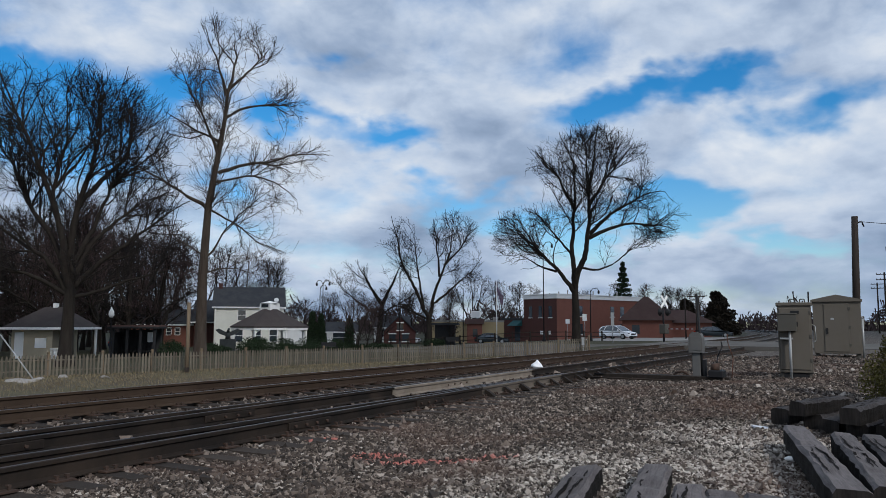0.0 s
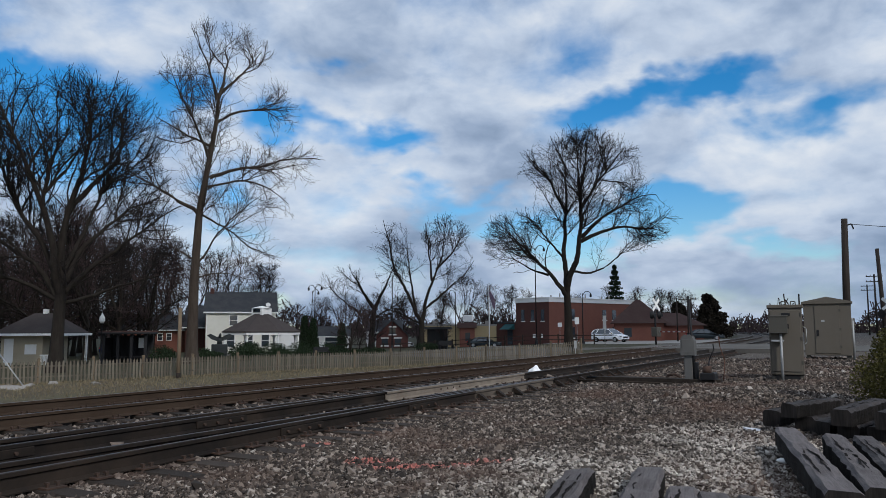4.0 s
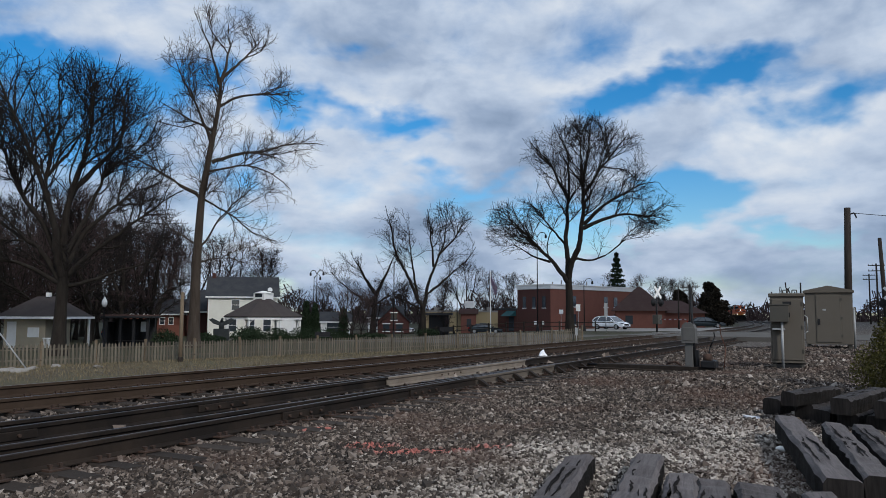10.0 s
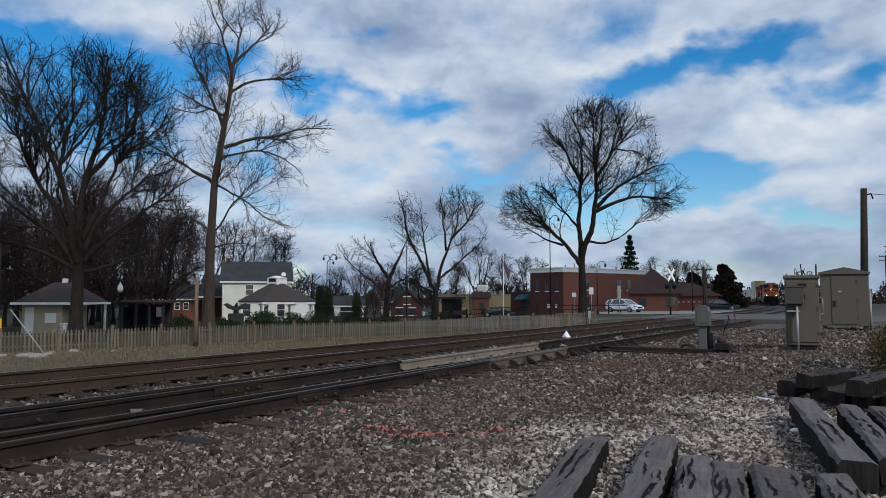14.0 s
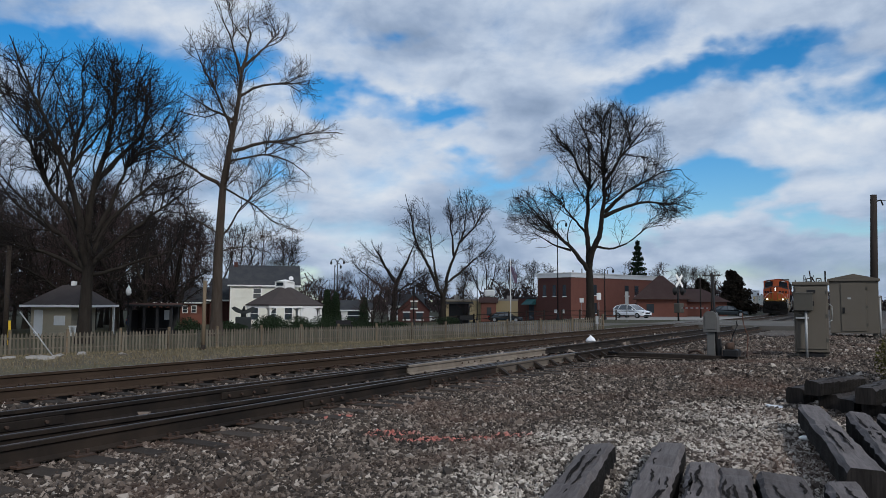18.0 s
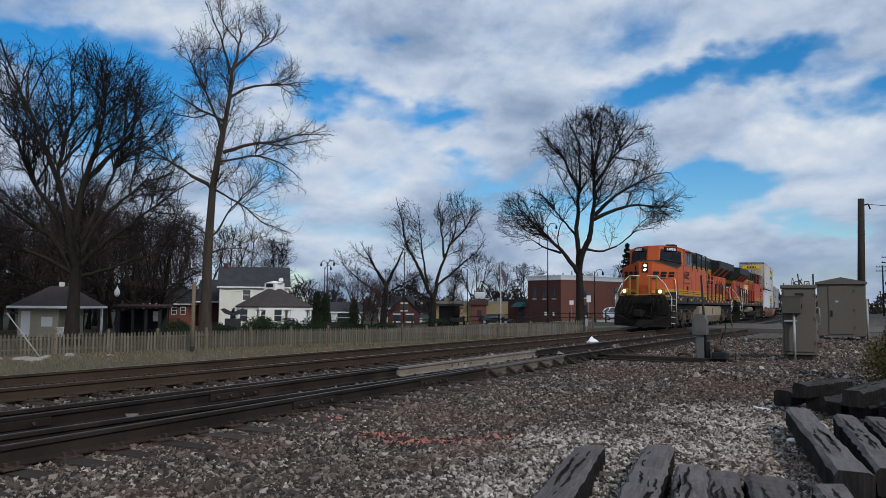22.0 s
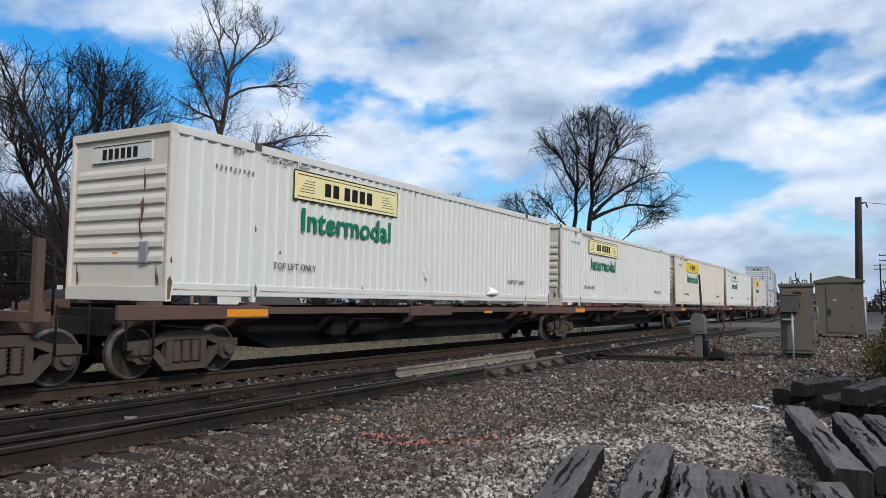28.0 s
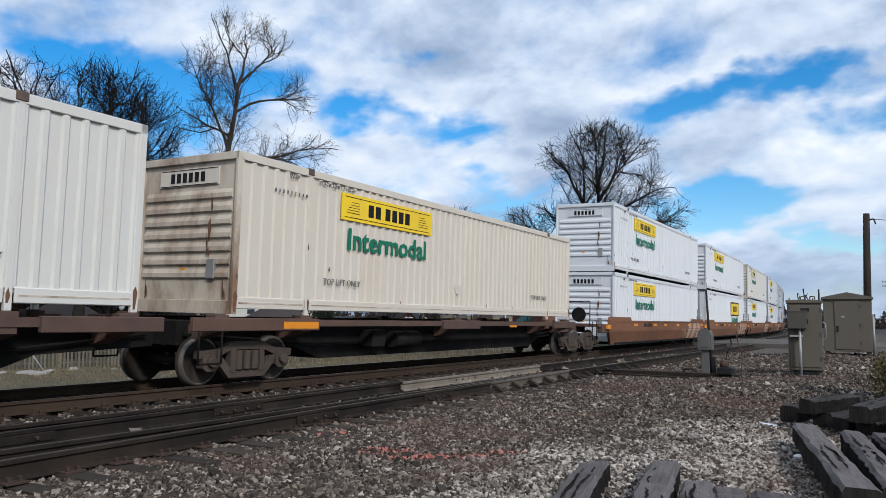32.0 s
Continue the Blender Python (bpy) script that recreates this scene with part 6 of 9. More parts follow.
def strew(rng_, boxes):
    """Crushed stones strewn over stretches (x0, x1, y0, y1, per square metre, size): uneven blocks, each turned its own way."""
    P, S = [], []
    for x0, x1, y0, y1, per, size in boxes:
        n = int((x1 - x0) * (y1 - y0) * per)
        P.append(np.stack([rng_.uniform(x0, x1, n), rng_.uniform(y0, y1, n)], 1))
        S.append(size * rng_.lognormal(0, 0.34, n))
    P, S = np.concatenate(P), np.concatenate(S)
    te = np.array(TIE_ENDS)
    near = np.abs(P[:, 1][:, None] - te[None, :, 0]).argmin(1)
    bare = (np.abs(P[:, 1] - te[near, 0]) < 0.12) & (P[:, 0] < te[near, 1] - 0.03) & (P[:, 0] > -9.1) & (rng_.random(len(P)) < 0.93)
    P, S = P[~bare], S[~bare]
    n = len(P)
    octa = np.array([(1, 0, 0), (-1, 0, 0), (0, 1, 0), (0, -1, 0), (0, 0, 1), (0, 0, -1)], float)
    v = octa[None] * rng_.uniform(0.75, 1.25, (n, 6, 1)) + rng_.normal(0, 0.17, (n, 6, 3))
    v = v * np.stack([np.ones(n), rng_.uniform(0.6, 1, n), rng_.uniform(0.5, 0.85, n)], 1)[:, None]
    a = rng_.normal(size=(n, 4)) * (1, 0.45, 0.45, 1)
    a /= np.linalg.norm(a, axis=1)[:, None]
    w, x, y, z = a.T
    R = np.stack([1 - 2 * (y * y + z * z), 2 * (x * y - z * w), 2 * (x * z + y * w), 2 * (x * y + z * w), 1 - 2 * (x * x + z * z), 2 * (y * z - x * w), 2 * (x * z - y * w), 2 * (y * z + x * w), 1 - 2 * (x * x + y * y)], 1).reshape(n, 3, 3)
    v = np.einsum("nij,nkj->nki", R, v) * S[:, None, None]
    gzz = ground_z(P[:, 0], P[:, 1]) + 0.3 * S
    v += np.concatenate([P, gzz[:, None]], 1)[:, None]
    q = np.array([(0, 2, 4), (2, 1, 4), (1, 3, 4), (3, 0, 4), (2, 0, 5), (1, 2, 5), (3, 1, 5), (0, 3, 5)])
    f = (np.arange(n) * 6)[:, None, None] + q[None]
    return v.reshape(-1, 3), f.reshape(-1, 3)


rngs = np.random.default_rng(77)
sv, sf = strew(rngs, [(-6.8, -3.6, 3.0, 6.5, 1500, 0.0215), (-3.6, 0.5, 3.0, 6.5, 2500, 0.0165), (-6.8, -3.2, 6.5, 9.5, 1350, 0.022), (-3.2, 0.7, 6.5, 9.5, 2100, 0.0175), (-6.85, 1.0, 9.5, 14, 1200, 0.0215), (-6.6, 1.6, 14, 24, 560, 0.028), (-6.6, 2.0, 24, 38, 190, 0.042),
                        (-9.9, -8.75, 3.0, 16, 620, 0.029), (-9.9, -8.75, 16, 40, 170, 0.048), (-8.3, -6.9, 3, 14, 120, 0.036), (-8.3, -6.9, 14, 34, 60, 0.055), (-10.3, -9.9, 4, 14, 200, 0.036), (-14.5, -12.6, 4, 16, 60, 0.05)])
stones = new("ballast_stones", mesh_np("ballast_stones", sv, sf, material("ballast", ballast_material), smooth=False))
tagged(stones, "crushed stone ballast, brown-grey with pale limestone patches", "ballast", kind="stuff")


# ---- equipment and timbers beside the track ----
cab_tan = plain("cabinet_tan", (0.110, 0.097, 0.079), 0.65, 0.1, 0.1, 2, (0.095, 0.078, 0.055), 0.35, 0.8)
C1 = thing("signal_cabinet", (-1.90, 21.55, gz(-1.90, 21.55), 0, 0, 6), "tall tan steel signal cabinet on legs", "signal cabinet")
part("body", box(-0.39, -0.34, 0.14, 0.39, 0.34, 1.84, 0.012), cab_tan, C1)
part("lid", box(-0.425, -0.38, 1.82, 0.425, 0.38, 1.91, 0.015), cab_tan, C1)
dr = part("door", box(-0.35, -0.365, 0.22, 0.35, -0.34, 1.76, 0.008), cab_tan, C1)
for z in (0.4, 1.0, 1.6):
    part("hinge", box(0.33, -0.378, z, 0.38, -0.35, z + 0.1, 0.006), cab_grey, dr)
part("vent", box(-0.09, -0.375, 1.62, 0.11, -0.363, 1.70), metal_black, dr)
for x in (-0.32, 0.32):
    for y in (-0.26, 0.26):
        part("leg", box(x - 0.05, y - 0.04, -0.08, x + 0.05, y + 0.04, 0.16), cab_grey, C1)
part("skid", box(-0.30, -0.3, -0.02, 0.30, 0.3, 0.12), metal_black, C1)
for x in (-0.02, 0.20):
    part("lifting_eye", pipe([(x - 0.06, -0.1, 1.90), (x - 0.05, -0.1, 2.0), (x + 0.05, -0.1, 2.0), (x + 0.06, -0.1, 1.90)], 0.014, 5), cab_grey, C1)
part("antenna", tube((0.36, 0.2, 1.88), (0.36, 0.2, 2.20), 0.02, n=6), metal_black, C1)
part("side_handle", pipe([(0.42, -0.1, 0.9), (0.48, -0.1, 0.95), (0.48, -0.1, 1.3), (0.42, -0.1, 1.35)], 0.014, 5), steel_grey, C1)
mb = part("meter_box", box(-0.40, -0.60, 1.18, 0.04, -0.38, 1.62, 0.012), cab_grey, C1, "grey meter box")
part("meter_lid", box(-0.42, -0.615, 1.60, 0.06, -0.37, 1.635, 0.006), cab_grey, mb)
part("latch", box(0.04, -0.56, 1.30, 0.07, -0.50, 1.42), metal_black, mb)
part("conduit", tube((-0.12, -0.5, -0.1), (-0.12, -0.5, 1.19), 0.032, n=8), steel_grey, C1)
part("conduit_clamp", box(-0.35, -0.52, 0.98, -0.05, -0.37, 1.02), steel_grey, C1)
C2 = thing("signal_bungalow", (-1.52, 35.3, gz(-1.52, 35.3), 0, 0, 3), "tan steel equipment bungalow with a low peaked roof", "equipment bungalow")
part("body", box(-0.86, -0.85, 0.20, 0.86, 0.85, 2.30, 0.012), cab_tan, C2)
bm = bmesh.new()
add_prism(bm, [(-0.93, 2.28), (0.93, 2.28), (0.93, 2.36), (0, 2.56), (-0.93, 2.36)], 1, -0.93, 0.93)
part("roof", bm, cab_tan, C2)
dr = part("door", box(-0.46, -0.88, 0.28, 0.44, -0.85, 2.20, 0.008), cab_tan, C2)
part("door_handle", box(-0.40, -0.91, 0.98, -0.32, -0.88, 1.22), metal_black, dr)
for z in (0.5, 1.2, 1.95):
    part("hinge", box(0.42, -0.90, z, 0.49, -0.87, z + 0.1), cab_grey, dr)
part("label_plate", box(-0.22, -0.885, 1.55, -0.10, -0.879, 1.62), steel_grey, dr)
for x in (-0.75, 0.75):
    for y in (-0.7, 0.7):
        part("leg", box(x - 0.07, y - 0.07, -0.1, x + 0.07, y + 0.07, 0.22), cab_grey, C2)
part("side_conduit", pipe([(0.91, -0.5, 0.0), (0.91, -0.5, 1.6), (0.87, -0.5, 1.7)], 0.05, 6), steel_grey, C2)
part("meter", box(0.86, -0.3, 1.2, 1.0, 0.1, 1.7, 0.02), cab_grey, C2)
part("pale_skid", box(-0.6, -1.05, -0.04, 0.3, -0.87, 0.05), concrete, C2)

stand_grey = plain("stand_grey", (0.12, 0.118, 0.112), 0.6, 0.2, 0.2, 5, (0.09, 0.08, 0.07), 0.4, 2)
SW = thing("switch_stand", (-4.06, 20.1, RAIL_FOOT), "grey switch control box on a post with a dark target rod", "switch stand")
part("post", box(-0.10, -0.09, 0.0, 0.10, 0.09, 0.74, 0.015), stand_grey, SW)
bm = bmesh.new()
add_prism(bm, [(-0.17, 0.72), (0.17, 0.72), (0.17, 1.08), (0.12, 1.20), (0.04, 1.24), (-0.08, 1.24), (-0.15, 1.17), (-0.17, 1.08)], 1, -0.15, 0.15)
cb = part("control_box", bm, stand_grey, SW)
part("box_door", box(-0.13, -0.162, 0.78, 0.13, -0.15, 1.12, 0.006), stand_grey, cb)
part("marker_rod", tube((0.15, -0.05, 0.0), (0.05, -0.05, 2.22), 0.042, 0.024, 8), metal_black, SW)
part("upright", box(0.11, -0.08, 0, 0.23, 0.06, 0.55, 0.01), metal_black, SW)
part("motor", box(0.30, -0.22, 0.10, 0.66, 0.2, 0.30, 0.03), metal_black, SW)
part("gear_cover", tube((0.36, -0.1, 0.36), (0.56, -0.1, 0.36), 0.11, n=10), plate_steel, SW)
part("throw_lever", pipe([(0.46, 0, 0.3), (0.50, 0, 0.62), (0.62, 0, 0.88), (0.60, 0, 1.0)], 0.018, 6), metal_black, SW)
part("base_timber", box(-2.4, -0.16, -0.05, 0.78, 0.13, 0.13, 0.012), tie_wood, SW)
part("base_timber", box(-2.2, 0.5, -0.06, 0.70, 0.74, 0.10, 0.012), tie_wood, SW)
part("connecting_rod", tube((-2.8, 0.3, 0.08), (0.3, 0.3, 0.08), 0.03, n=6), metal_black, SW)
st = thing("marker_stake", (-3.35, 20.8, -0.2), "bent rusty wire stake beside the switch", "stake")
part("stake", pipe([(0, 0, 0), (0.05, 0, 0.55), (-0.06, 0, 0.9), (-0.08, 0, 1.15)], 0.014, 5), plain("stake_rust", (0.10, 0.05, 0.035), 0.8), st)
pp = thing("pipe_elbow", (-4.62, 20.75, -0.2), "rusty bent pipe beside the switch", "pipe")
pp.scale = (0.5, 0.5, 0.5)
part("pipe", pipe([(-0.35, 0, 0.0), (-0.3, 0, 0.25), (0.1, 0, 0.33), (0.35, 0, 0.2), (0.5, 0, 0.02)], 0.07, 8), plate_steel, pp)

# tops weathered, flanks creosoted; lit tops and shaded flanks are also in the colours
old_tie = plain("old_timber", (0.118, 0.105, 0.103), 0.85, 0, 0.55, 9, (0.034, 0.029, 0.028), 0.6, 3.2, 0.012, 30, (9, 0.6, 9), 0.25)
tie_flank_shaded = plain("timber_flank_shaded", (0.010, 0.009, 0.008), 0.85, 0, 0.5, 8, (0.034, 0.029, 0.027), 0.5, 2.0, 0.015, 24, (5, 0.6, 5), 0.2, spec=0.08)
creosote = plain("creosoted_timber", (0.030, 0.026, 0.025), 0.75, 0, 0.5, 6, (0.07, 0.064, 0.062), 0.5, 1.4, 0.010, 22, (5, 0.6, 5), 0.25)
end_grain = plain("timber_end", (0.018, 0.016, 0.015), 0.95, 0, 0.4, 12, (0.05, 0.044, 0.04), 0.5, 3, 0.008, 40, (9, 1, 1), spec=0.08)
crack_dark = plain("timber_crack", (0.012, 0.01, 0.009), 0.95, spec=0.08)
rngo = random.Random(9)


def timber(x0, y0, x1, y1, top, w=0.23, h=0.18, roll=0.0, label="weathered used railway tie lying on the gravel", z1=None):
    """A used tie from end to end, with worn edges, splits and a separate grained end."""
    d = Vector((x1 - x0, y1 - y0, 0))
    ln = d.length
    T_ = thing("railway_tie", Matrix(), label, "railway tie", "stacked used ties")
    bm = bmesh.new()
    n = 22
    prof = [(-w / 2, 0.0), (w / 2, 0.0), (w / 2, h - 0.03), (w / 2 - 0.03, h), (-w / 2 + 0.03, h), (-w / 2, h - 0.03)]
    rings = []
    for i in range(n + 1):
        y = ln * i / n
        rings.append([bm.verts.new((px + rngo.uniform(-0.010, 0.010), y, max(0, pz + rngo.uniform(-0.012, 0.008)))) for px, pz in prof])
    for ra, rb in zip(rings, rings[1:]):
        for i in range(6):
            f = bm.faces.new((ra[i], ra[(i + 1) % 6], rb[(i + 1) % 6], rb[i]))
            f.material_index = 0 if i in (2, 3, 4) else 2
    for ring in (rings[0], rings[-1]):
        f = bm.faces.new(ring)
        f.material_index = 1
    part("beam", bm, [creosote if "creosoted" in label else old_tie, end_grain, tie_flank_shaded], T_)
    for k in range(4):
        ya = rngo.uniform(0.02, 0.55) * ln
        yb = min(ln * 0.98, ya + rngo.uniform(0.2, 0.5) * ln)
        xa = rngo.uniform(-0.32, 0.32) * w
        bm = bmesh.new()
        m = 12
        left, right = [], []
        for i in range(m + 1):
            f = i / m
            t0 = 0.009 * math.sin(math.pi * f) ** 0.6 * rngo.uniform(0.4, 1.5) + 0.0006
            xa += rngo.uniform(-0.012, 0.012)
            y = ya + (yb - ya) * f
            left.append(bm.verts.new((xa - t0, y, h + 0.0015)))
            right.append(bm.verts.new((xa + t0, y, h + 0.0015)))
        for i in range(m):
            bm.faces.new((left[i], right[i], right[i + 1], left[i + 1]))
        r = bmesh.ops.extrude_face_region(bm, geom=bm.faces[:])
        bmesh.ops.translate(bm, vec=(0, 0, 0.002), verts=[v for v in r["geom"] if isinstance(v, bmesh.types.BMVert)])
        part("split", bm, crack_dark, T_)
    yaw = math.degrees(math.atan2(-d.x, d.y))
    rise = 0 if z1 is None else math.degrees(math.atan2(z1 - top, ln))
    T_.matrix_world = pose(x0, y0, top - h, rise, roll, yaw)
    return T_


timber(-2.07, 5.95, -1.52, 3.40, 0.05, 0.24, 0.18, 6, "weathered used railway tie with a rounded split top")
timber(-1.60, 6.26, -1.15, 3.70, 0.055, 0.24, 0.18, 0, "grey cracked railway tie lying on the gravel")
timber(-1.22, 5.65, -0.86, 3.90, 0.05, 0.22, 0.17)
timber(-0.99, 5.55, -0.64, 3.80, 0.04, 0.22, 0.17)
timber(-0.70, 5.50, -0.38, 3.90, 0.05, 0.30, 0.18, -3, "broad grey cracked railway tie on the gravel")
timber(-0.33, 5.48, -0.02, 3.60, 0.05, 0.22, 0.17)
timber(-0.20, 5.62, -0.82, 8.87, 0.12, 0.235, 0.19, 0, "long straight railway tie with a smooth grey top")
timber(0.02, 5.85, -0.37, 8.52, 0.12, 0.20, 0.19, 0, "long straight railway tie with a dark split top")
timber(0.25, 6.0, -0.11, 8.6, 0.11, 0.20, 0.19)
timber(-1.18, 10.9, -0.66, 12.3, 0.10, 0.22, 0.22, 0, "dark creosoted railway tie in the stack")
timber(-0.76, 10.45, -0.30, 12.0, 0.08, 0.23, 0.21, 0, "dark creosoted railway tie in the stack")
timber(-0.57, 10.1, -0.12, 11.6, 0.07, 0.23, 0.20, 0, "dark creosoted railway tie in the stack")
timber(-0.27, 9.9, 0.15, 11.5, 0.07, 0.23, 0.20, 0, "dark creosoted railway tie in the stack")
timber(0.02, 9.8, 0.42, 11.4, 0.07, 0.23, 0.20, 0, "dark creosoted railway tie in the stack")
timber(-0.91, 10.2, -0.48, 11.4, 0.25, 0.19, 0.17, 0, "dark creosoted railway tie on top of the stack")
timber(-0.33, 9.65, 0.06, 11.4, 0.26, 0.22, 0.19, 0, "dark creosoted railway tie on top of the stack")
timber(0.10, 9.5, 0.46, 11.2, 0.26, 0.22, 0.19, 0, "dark creosoted railway tie on top of the stack")
bm = bmesh.new()
bmesh.ops.create_icosphere(bm, subdivisions=2, radius=0.05)
for v in bm.verts:
    v.co = Vector((v.co.x * 1.4, v.co.y, v.co.z * 0.5)) * (1 + 0.2 * noise.noise(v.co * 20))
solo("litter", bm, paint_white, (-0.78, 8.05, -0.10, 0, 0, 20), "crumpled white scrap on the gravel", "litter", smooth=True)
bm = bmesh.new()
add_box(bm, -0.10, -0.05, 0, 0.10, 0.05, 0.015)
for v in bm.verts:
    v.co.z += 0.03 * noise.noise(v.co * 14)
solo("litter", bm, plain("litter_pale", (0.5, 0.52, 0.56), 0.7), (-1.35, 10.4, -0.11, 8, 3, 30), "flattened pale scrap beside the ties", "litter")

# broken concrete at the foot of the guy wire
rngc = random.Random(31)
for k in range(9):
    bm = bmesh.new()
    bmesh.ops.create_icosphere(bm, subdivisions=2, radius=0.16 + 0.1 * rngc.random())
    for v in bm.verts:
        v.co = Vector((v.co.x * 1.5, v.co.y, v.co.z * 0.4)) * (1 + 0.35 * noise.noise(v.co * 6 + Vector((k * 3.1, 0, 0))))
    x, y = -30.3 + rngc.uniform(-1.6, 1.8), 19.3 + rngc.uniform(-1.8, 2.4)
    solo("concrete_chunk", bm, concrete, (x, y, gz(x, y) + 0.02, rngc.uniform(-12, 12), rngc.uniform(-12, 12), rngc.uniform(0, 180)), "broken lump of grey concrete in the dry grass", "concrete", "broken concrete by the fence")

# wind-blown plastic bag
bm = bmesh.new()
bmesh.ops.create_icosphere(bm, subdivisions=3, radius=0.135)
for v in bm.verts:
    k = 1 + 0.45 * noise.noise(v.co * 7) + 0.2 * noise.noise(v.co * 19)
    peak = 1 - 0.55 * max(0.0, v.co.z / 0.135)
    v.co = Vector((v.co.x * 1.5 * k * peak + 0.5 * max(0.0, v.co.z), v.co.y * 0.9 * k * peak, v.co.z * (1.25 if v.co.z > 0 else 0.5) * k))
bag = solo("plastic_bag", bm, plain("bag_white", (0.78, 0.79, 0.80), 0.45, 0, 0.06, 6), (-9.6, 23.2, 0), "crumpled white plastic bag blown along the track", "plastic bag", smooth=True)


# ---- the train ----
loco_orange = plain("loco_orange", (0.43, 0.086, 0.026), 0.5, 0, 0.14, 3, (0.30, 0.065, 0.022), 0.35, 0.8, rand=0.0)
loco_faded = plain("loco_faded_orange", (0.44, 0.075, 0.034), 0.6, 0, 0.18, 3, (0.26, 0.08, 0.05), 0.5, 0.9)
loco_black = plain("loco_dark_green", (0.011, 0.0145, 0.0145), 0.55, 0, 0.3, 3, (0.03, 0.031, 0.028), 0.35, 0.8, spec=0.25)
loco_yellow = plain("loco_yellow", (0.46, 0.225, 0.02), 0.55, 0, 0.15, 4, (0.3, 0.18, 0.05), 0.35, 1.0)
loco_worn_yellow = plain("loco_worn_yellow", (0.30, 0.15, 0.022), 0.7, 0, 0.25, 6, (0.10, 0.06, 0.03), 0.5, 2.5)
sill_grey = plain("sill_grey", (0.02, 0.022, 0.023), 0.75, 0, 0.25, 4, (0.055, 0.05, 0.042), 0.4, 1.2, spec=0.25)
under_black = plain("underframe", (0.0075, 0.007, 0.0065), 0.85, 0, 0.4, 5, (0.03, 0.026, 0.022), 0.4, 1.5, 0.003, 40, spec=0.15)
truck_grey = plain("truck_frame", (0.060, 0.047, 0.039), 0.85, 0.0, 0.35, 6, (0.095, 0.074, 0.058), 0.5, 1.8, 0.003, 40, spec=0.15)
loco_truck_grey = plain("loco_truck_frame", (0.062, 0.051, 0.040), 0.85, 0, 0.45, 6, (0.11, 0.092, 0.07), 0.5, 1.8, 0.003, 40, spec=0.2)
wheel_steel = plain("wheel_steel", (0.026, 0.021, 0.018), 0.75, 0.1, 0.4, 8, (0.06, 0.043, 0.033), 0.5, 2, spec=0.15)
tread_steel = plain("wheel_tread", (0.13, 0.12, 0.11), 0.45, 0.5, 0.2, 10)
tank_tan = plain("tank_tan", (0.27, 0.215, 0.155), 0.75, 0, 0.2, 3, (0.15, 0.11, 0.08), 0.5, 0.9)
grab_white = plain("grab_white", (0.68, 0.67, 0.64), 0.5, 0, 0.15, 6, (0.3, 0.27, 0.22), 0.3, 4)
cab_glass = plain("cab_glass", (0.008, 0.011, 0.016), 0.16, 0, 0.1, 2, spec=0.14)
steel_bare = plain("bare_steel", (0.33, 0.32, 0.31), 0.5, 0.6, 0.25, 8)
lamp_on = glow("headlight_on", (1.0, 0.93, 0.82), 4.0)
sign_black = plain("sign_black", (0.013, 0.013, 0.014), 0.7, 0, 0.2, 6, spec=0.12)
sign_white = plain("sign_white", (0.75, 0.75, 0.73), 0.5, 0, 0.1, 6)
sign_orange = plain("reflector_orange", (0.65, 0.24, 0.02), 0.5, 0, 0.12, 8)
cont_white = plain("container_white", (0.58, 0.575, 0.54), 0.55, 0, 0.06, 2, (0.56, 0.50, 0.42), 0.30, 0.7, stretch=(1, 1, 0.35))
cont_cool = plain("container_cool_white", (0.60, 0.62, 0.64), 0.5, 0, 0.05, 2, (0.62, 0.60, 0.56), 0.22, 0.7, stretch=(1, 1, 0.35))
cont_cream = plain("container_cream", (0.57, 0.525, 0.455), 0.6, 0, 0.08, 2, (0.56, 0.46, 0.36), 0.35, 0.8, stretch=(1, 1, 0.35))
cont_rust = plain("container_stained", (0.52, 0.46, 0.375), 0.7, 0, 0.2, 2.5, (0.17, 0.095, 0.055), 0.9, 1.3, stretch=(1, 1, 0.5))
stencil_grey = plain("stencil_grey", (0.10, 0.10, 0.10), 0.7, 0, 0.3, 14, (0.4, 0.38, 0.35), 0.6, 9.0)
rust_brown = plain("rust_streak", (0.16, 0.085, 0.05), 0.85, 0, 0.35, 12, (0.07, 0.04, 0.03), 0.5, 4)
cont_dark = plain("container_seal", (0.05, 0.05, 0.055), 0.7, 0, 0.3, 6, (0.25, 0.15, 0.09), 0.4, 2)
sign_yellow = plain("sign_yellow", (0.80, 0.55, 0.02), 0.5, 0, 0.06, 3, (0.6, 0.42, 0.1), 0.25, 1.2)
sign_pale = plain("sign_faded_yellow", (0.74, 0.64, 0.30), 0.55, 0, 0.08, 3, (0.7, 0.66, 0.5), 0.4, 1.2)
sign_green = plain("sign_green", (0.01, 0.15, 0.085), 0.5, 0, 0.12, 4)
well_brown = plain("well_brown", (0.18, 0.085, 0.048), 0.75, 0, 0.3, 2.5, (0.10, 0.05, 0.035), 0.55, 0.9, stretch=(1, 0.6, 1))
spine_brown = plain("spine_brown", (0.105, 0.062, 0.048), 0.75, 0, 0.3, 3, (0.05, 0.045, 0.04), 0.5, 1.0)
spray_pale = plain("spray_paint_pale", (0.40, 0.31, 0.24), 0.7, 0, 0.3, 3, (0.22, 0.12, 0.08), 0.6, 1.5)
spray_pink = plain("spray_paint_pink", (0.36, 0.16, 0.13), 0.7, 0, 0.3, 3, (0.2, 0.1, 0.07), 0.5, 1.5)


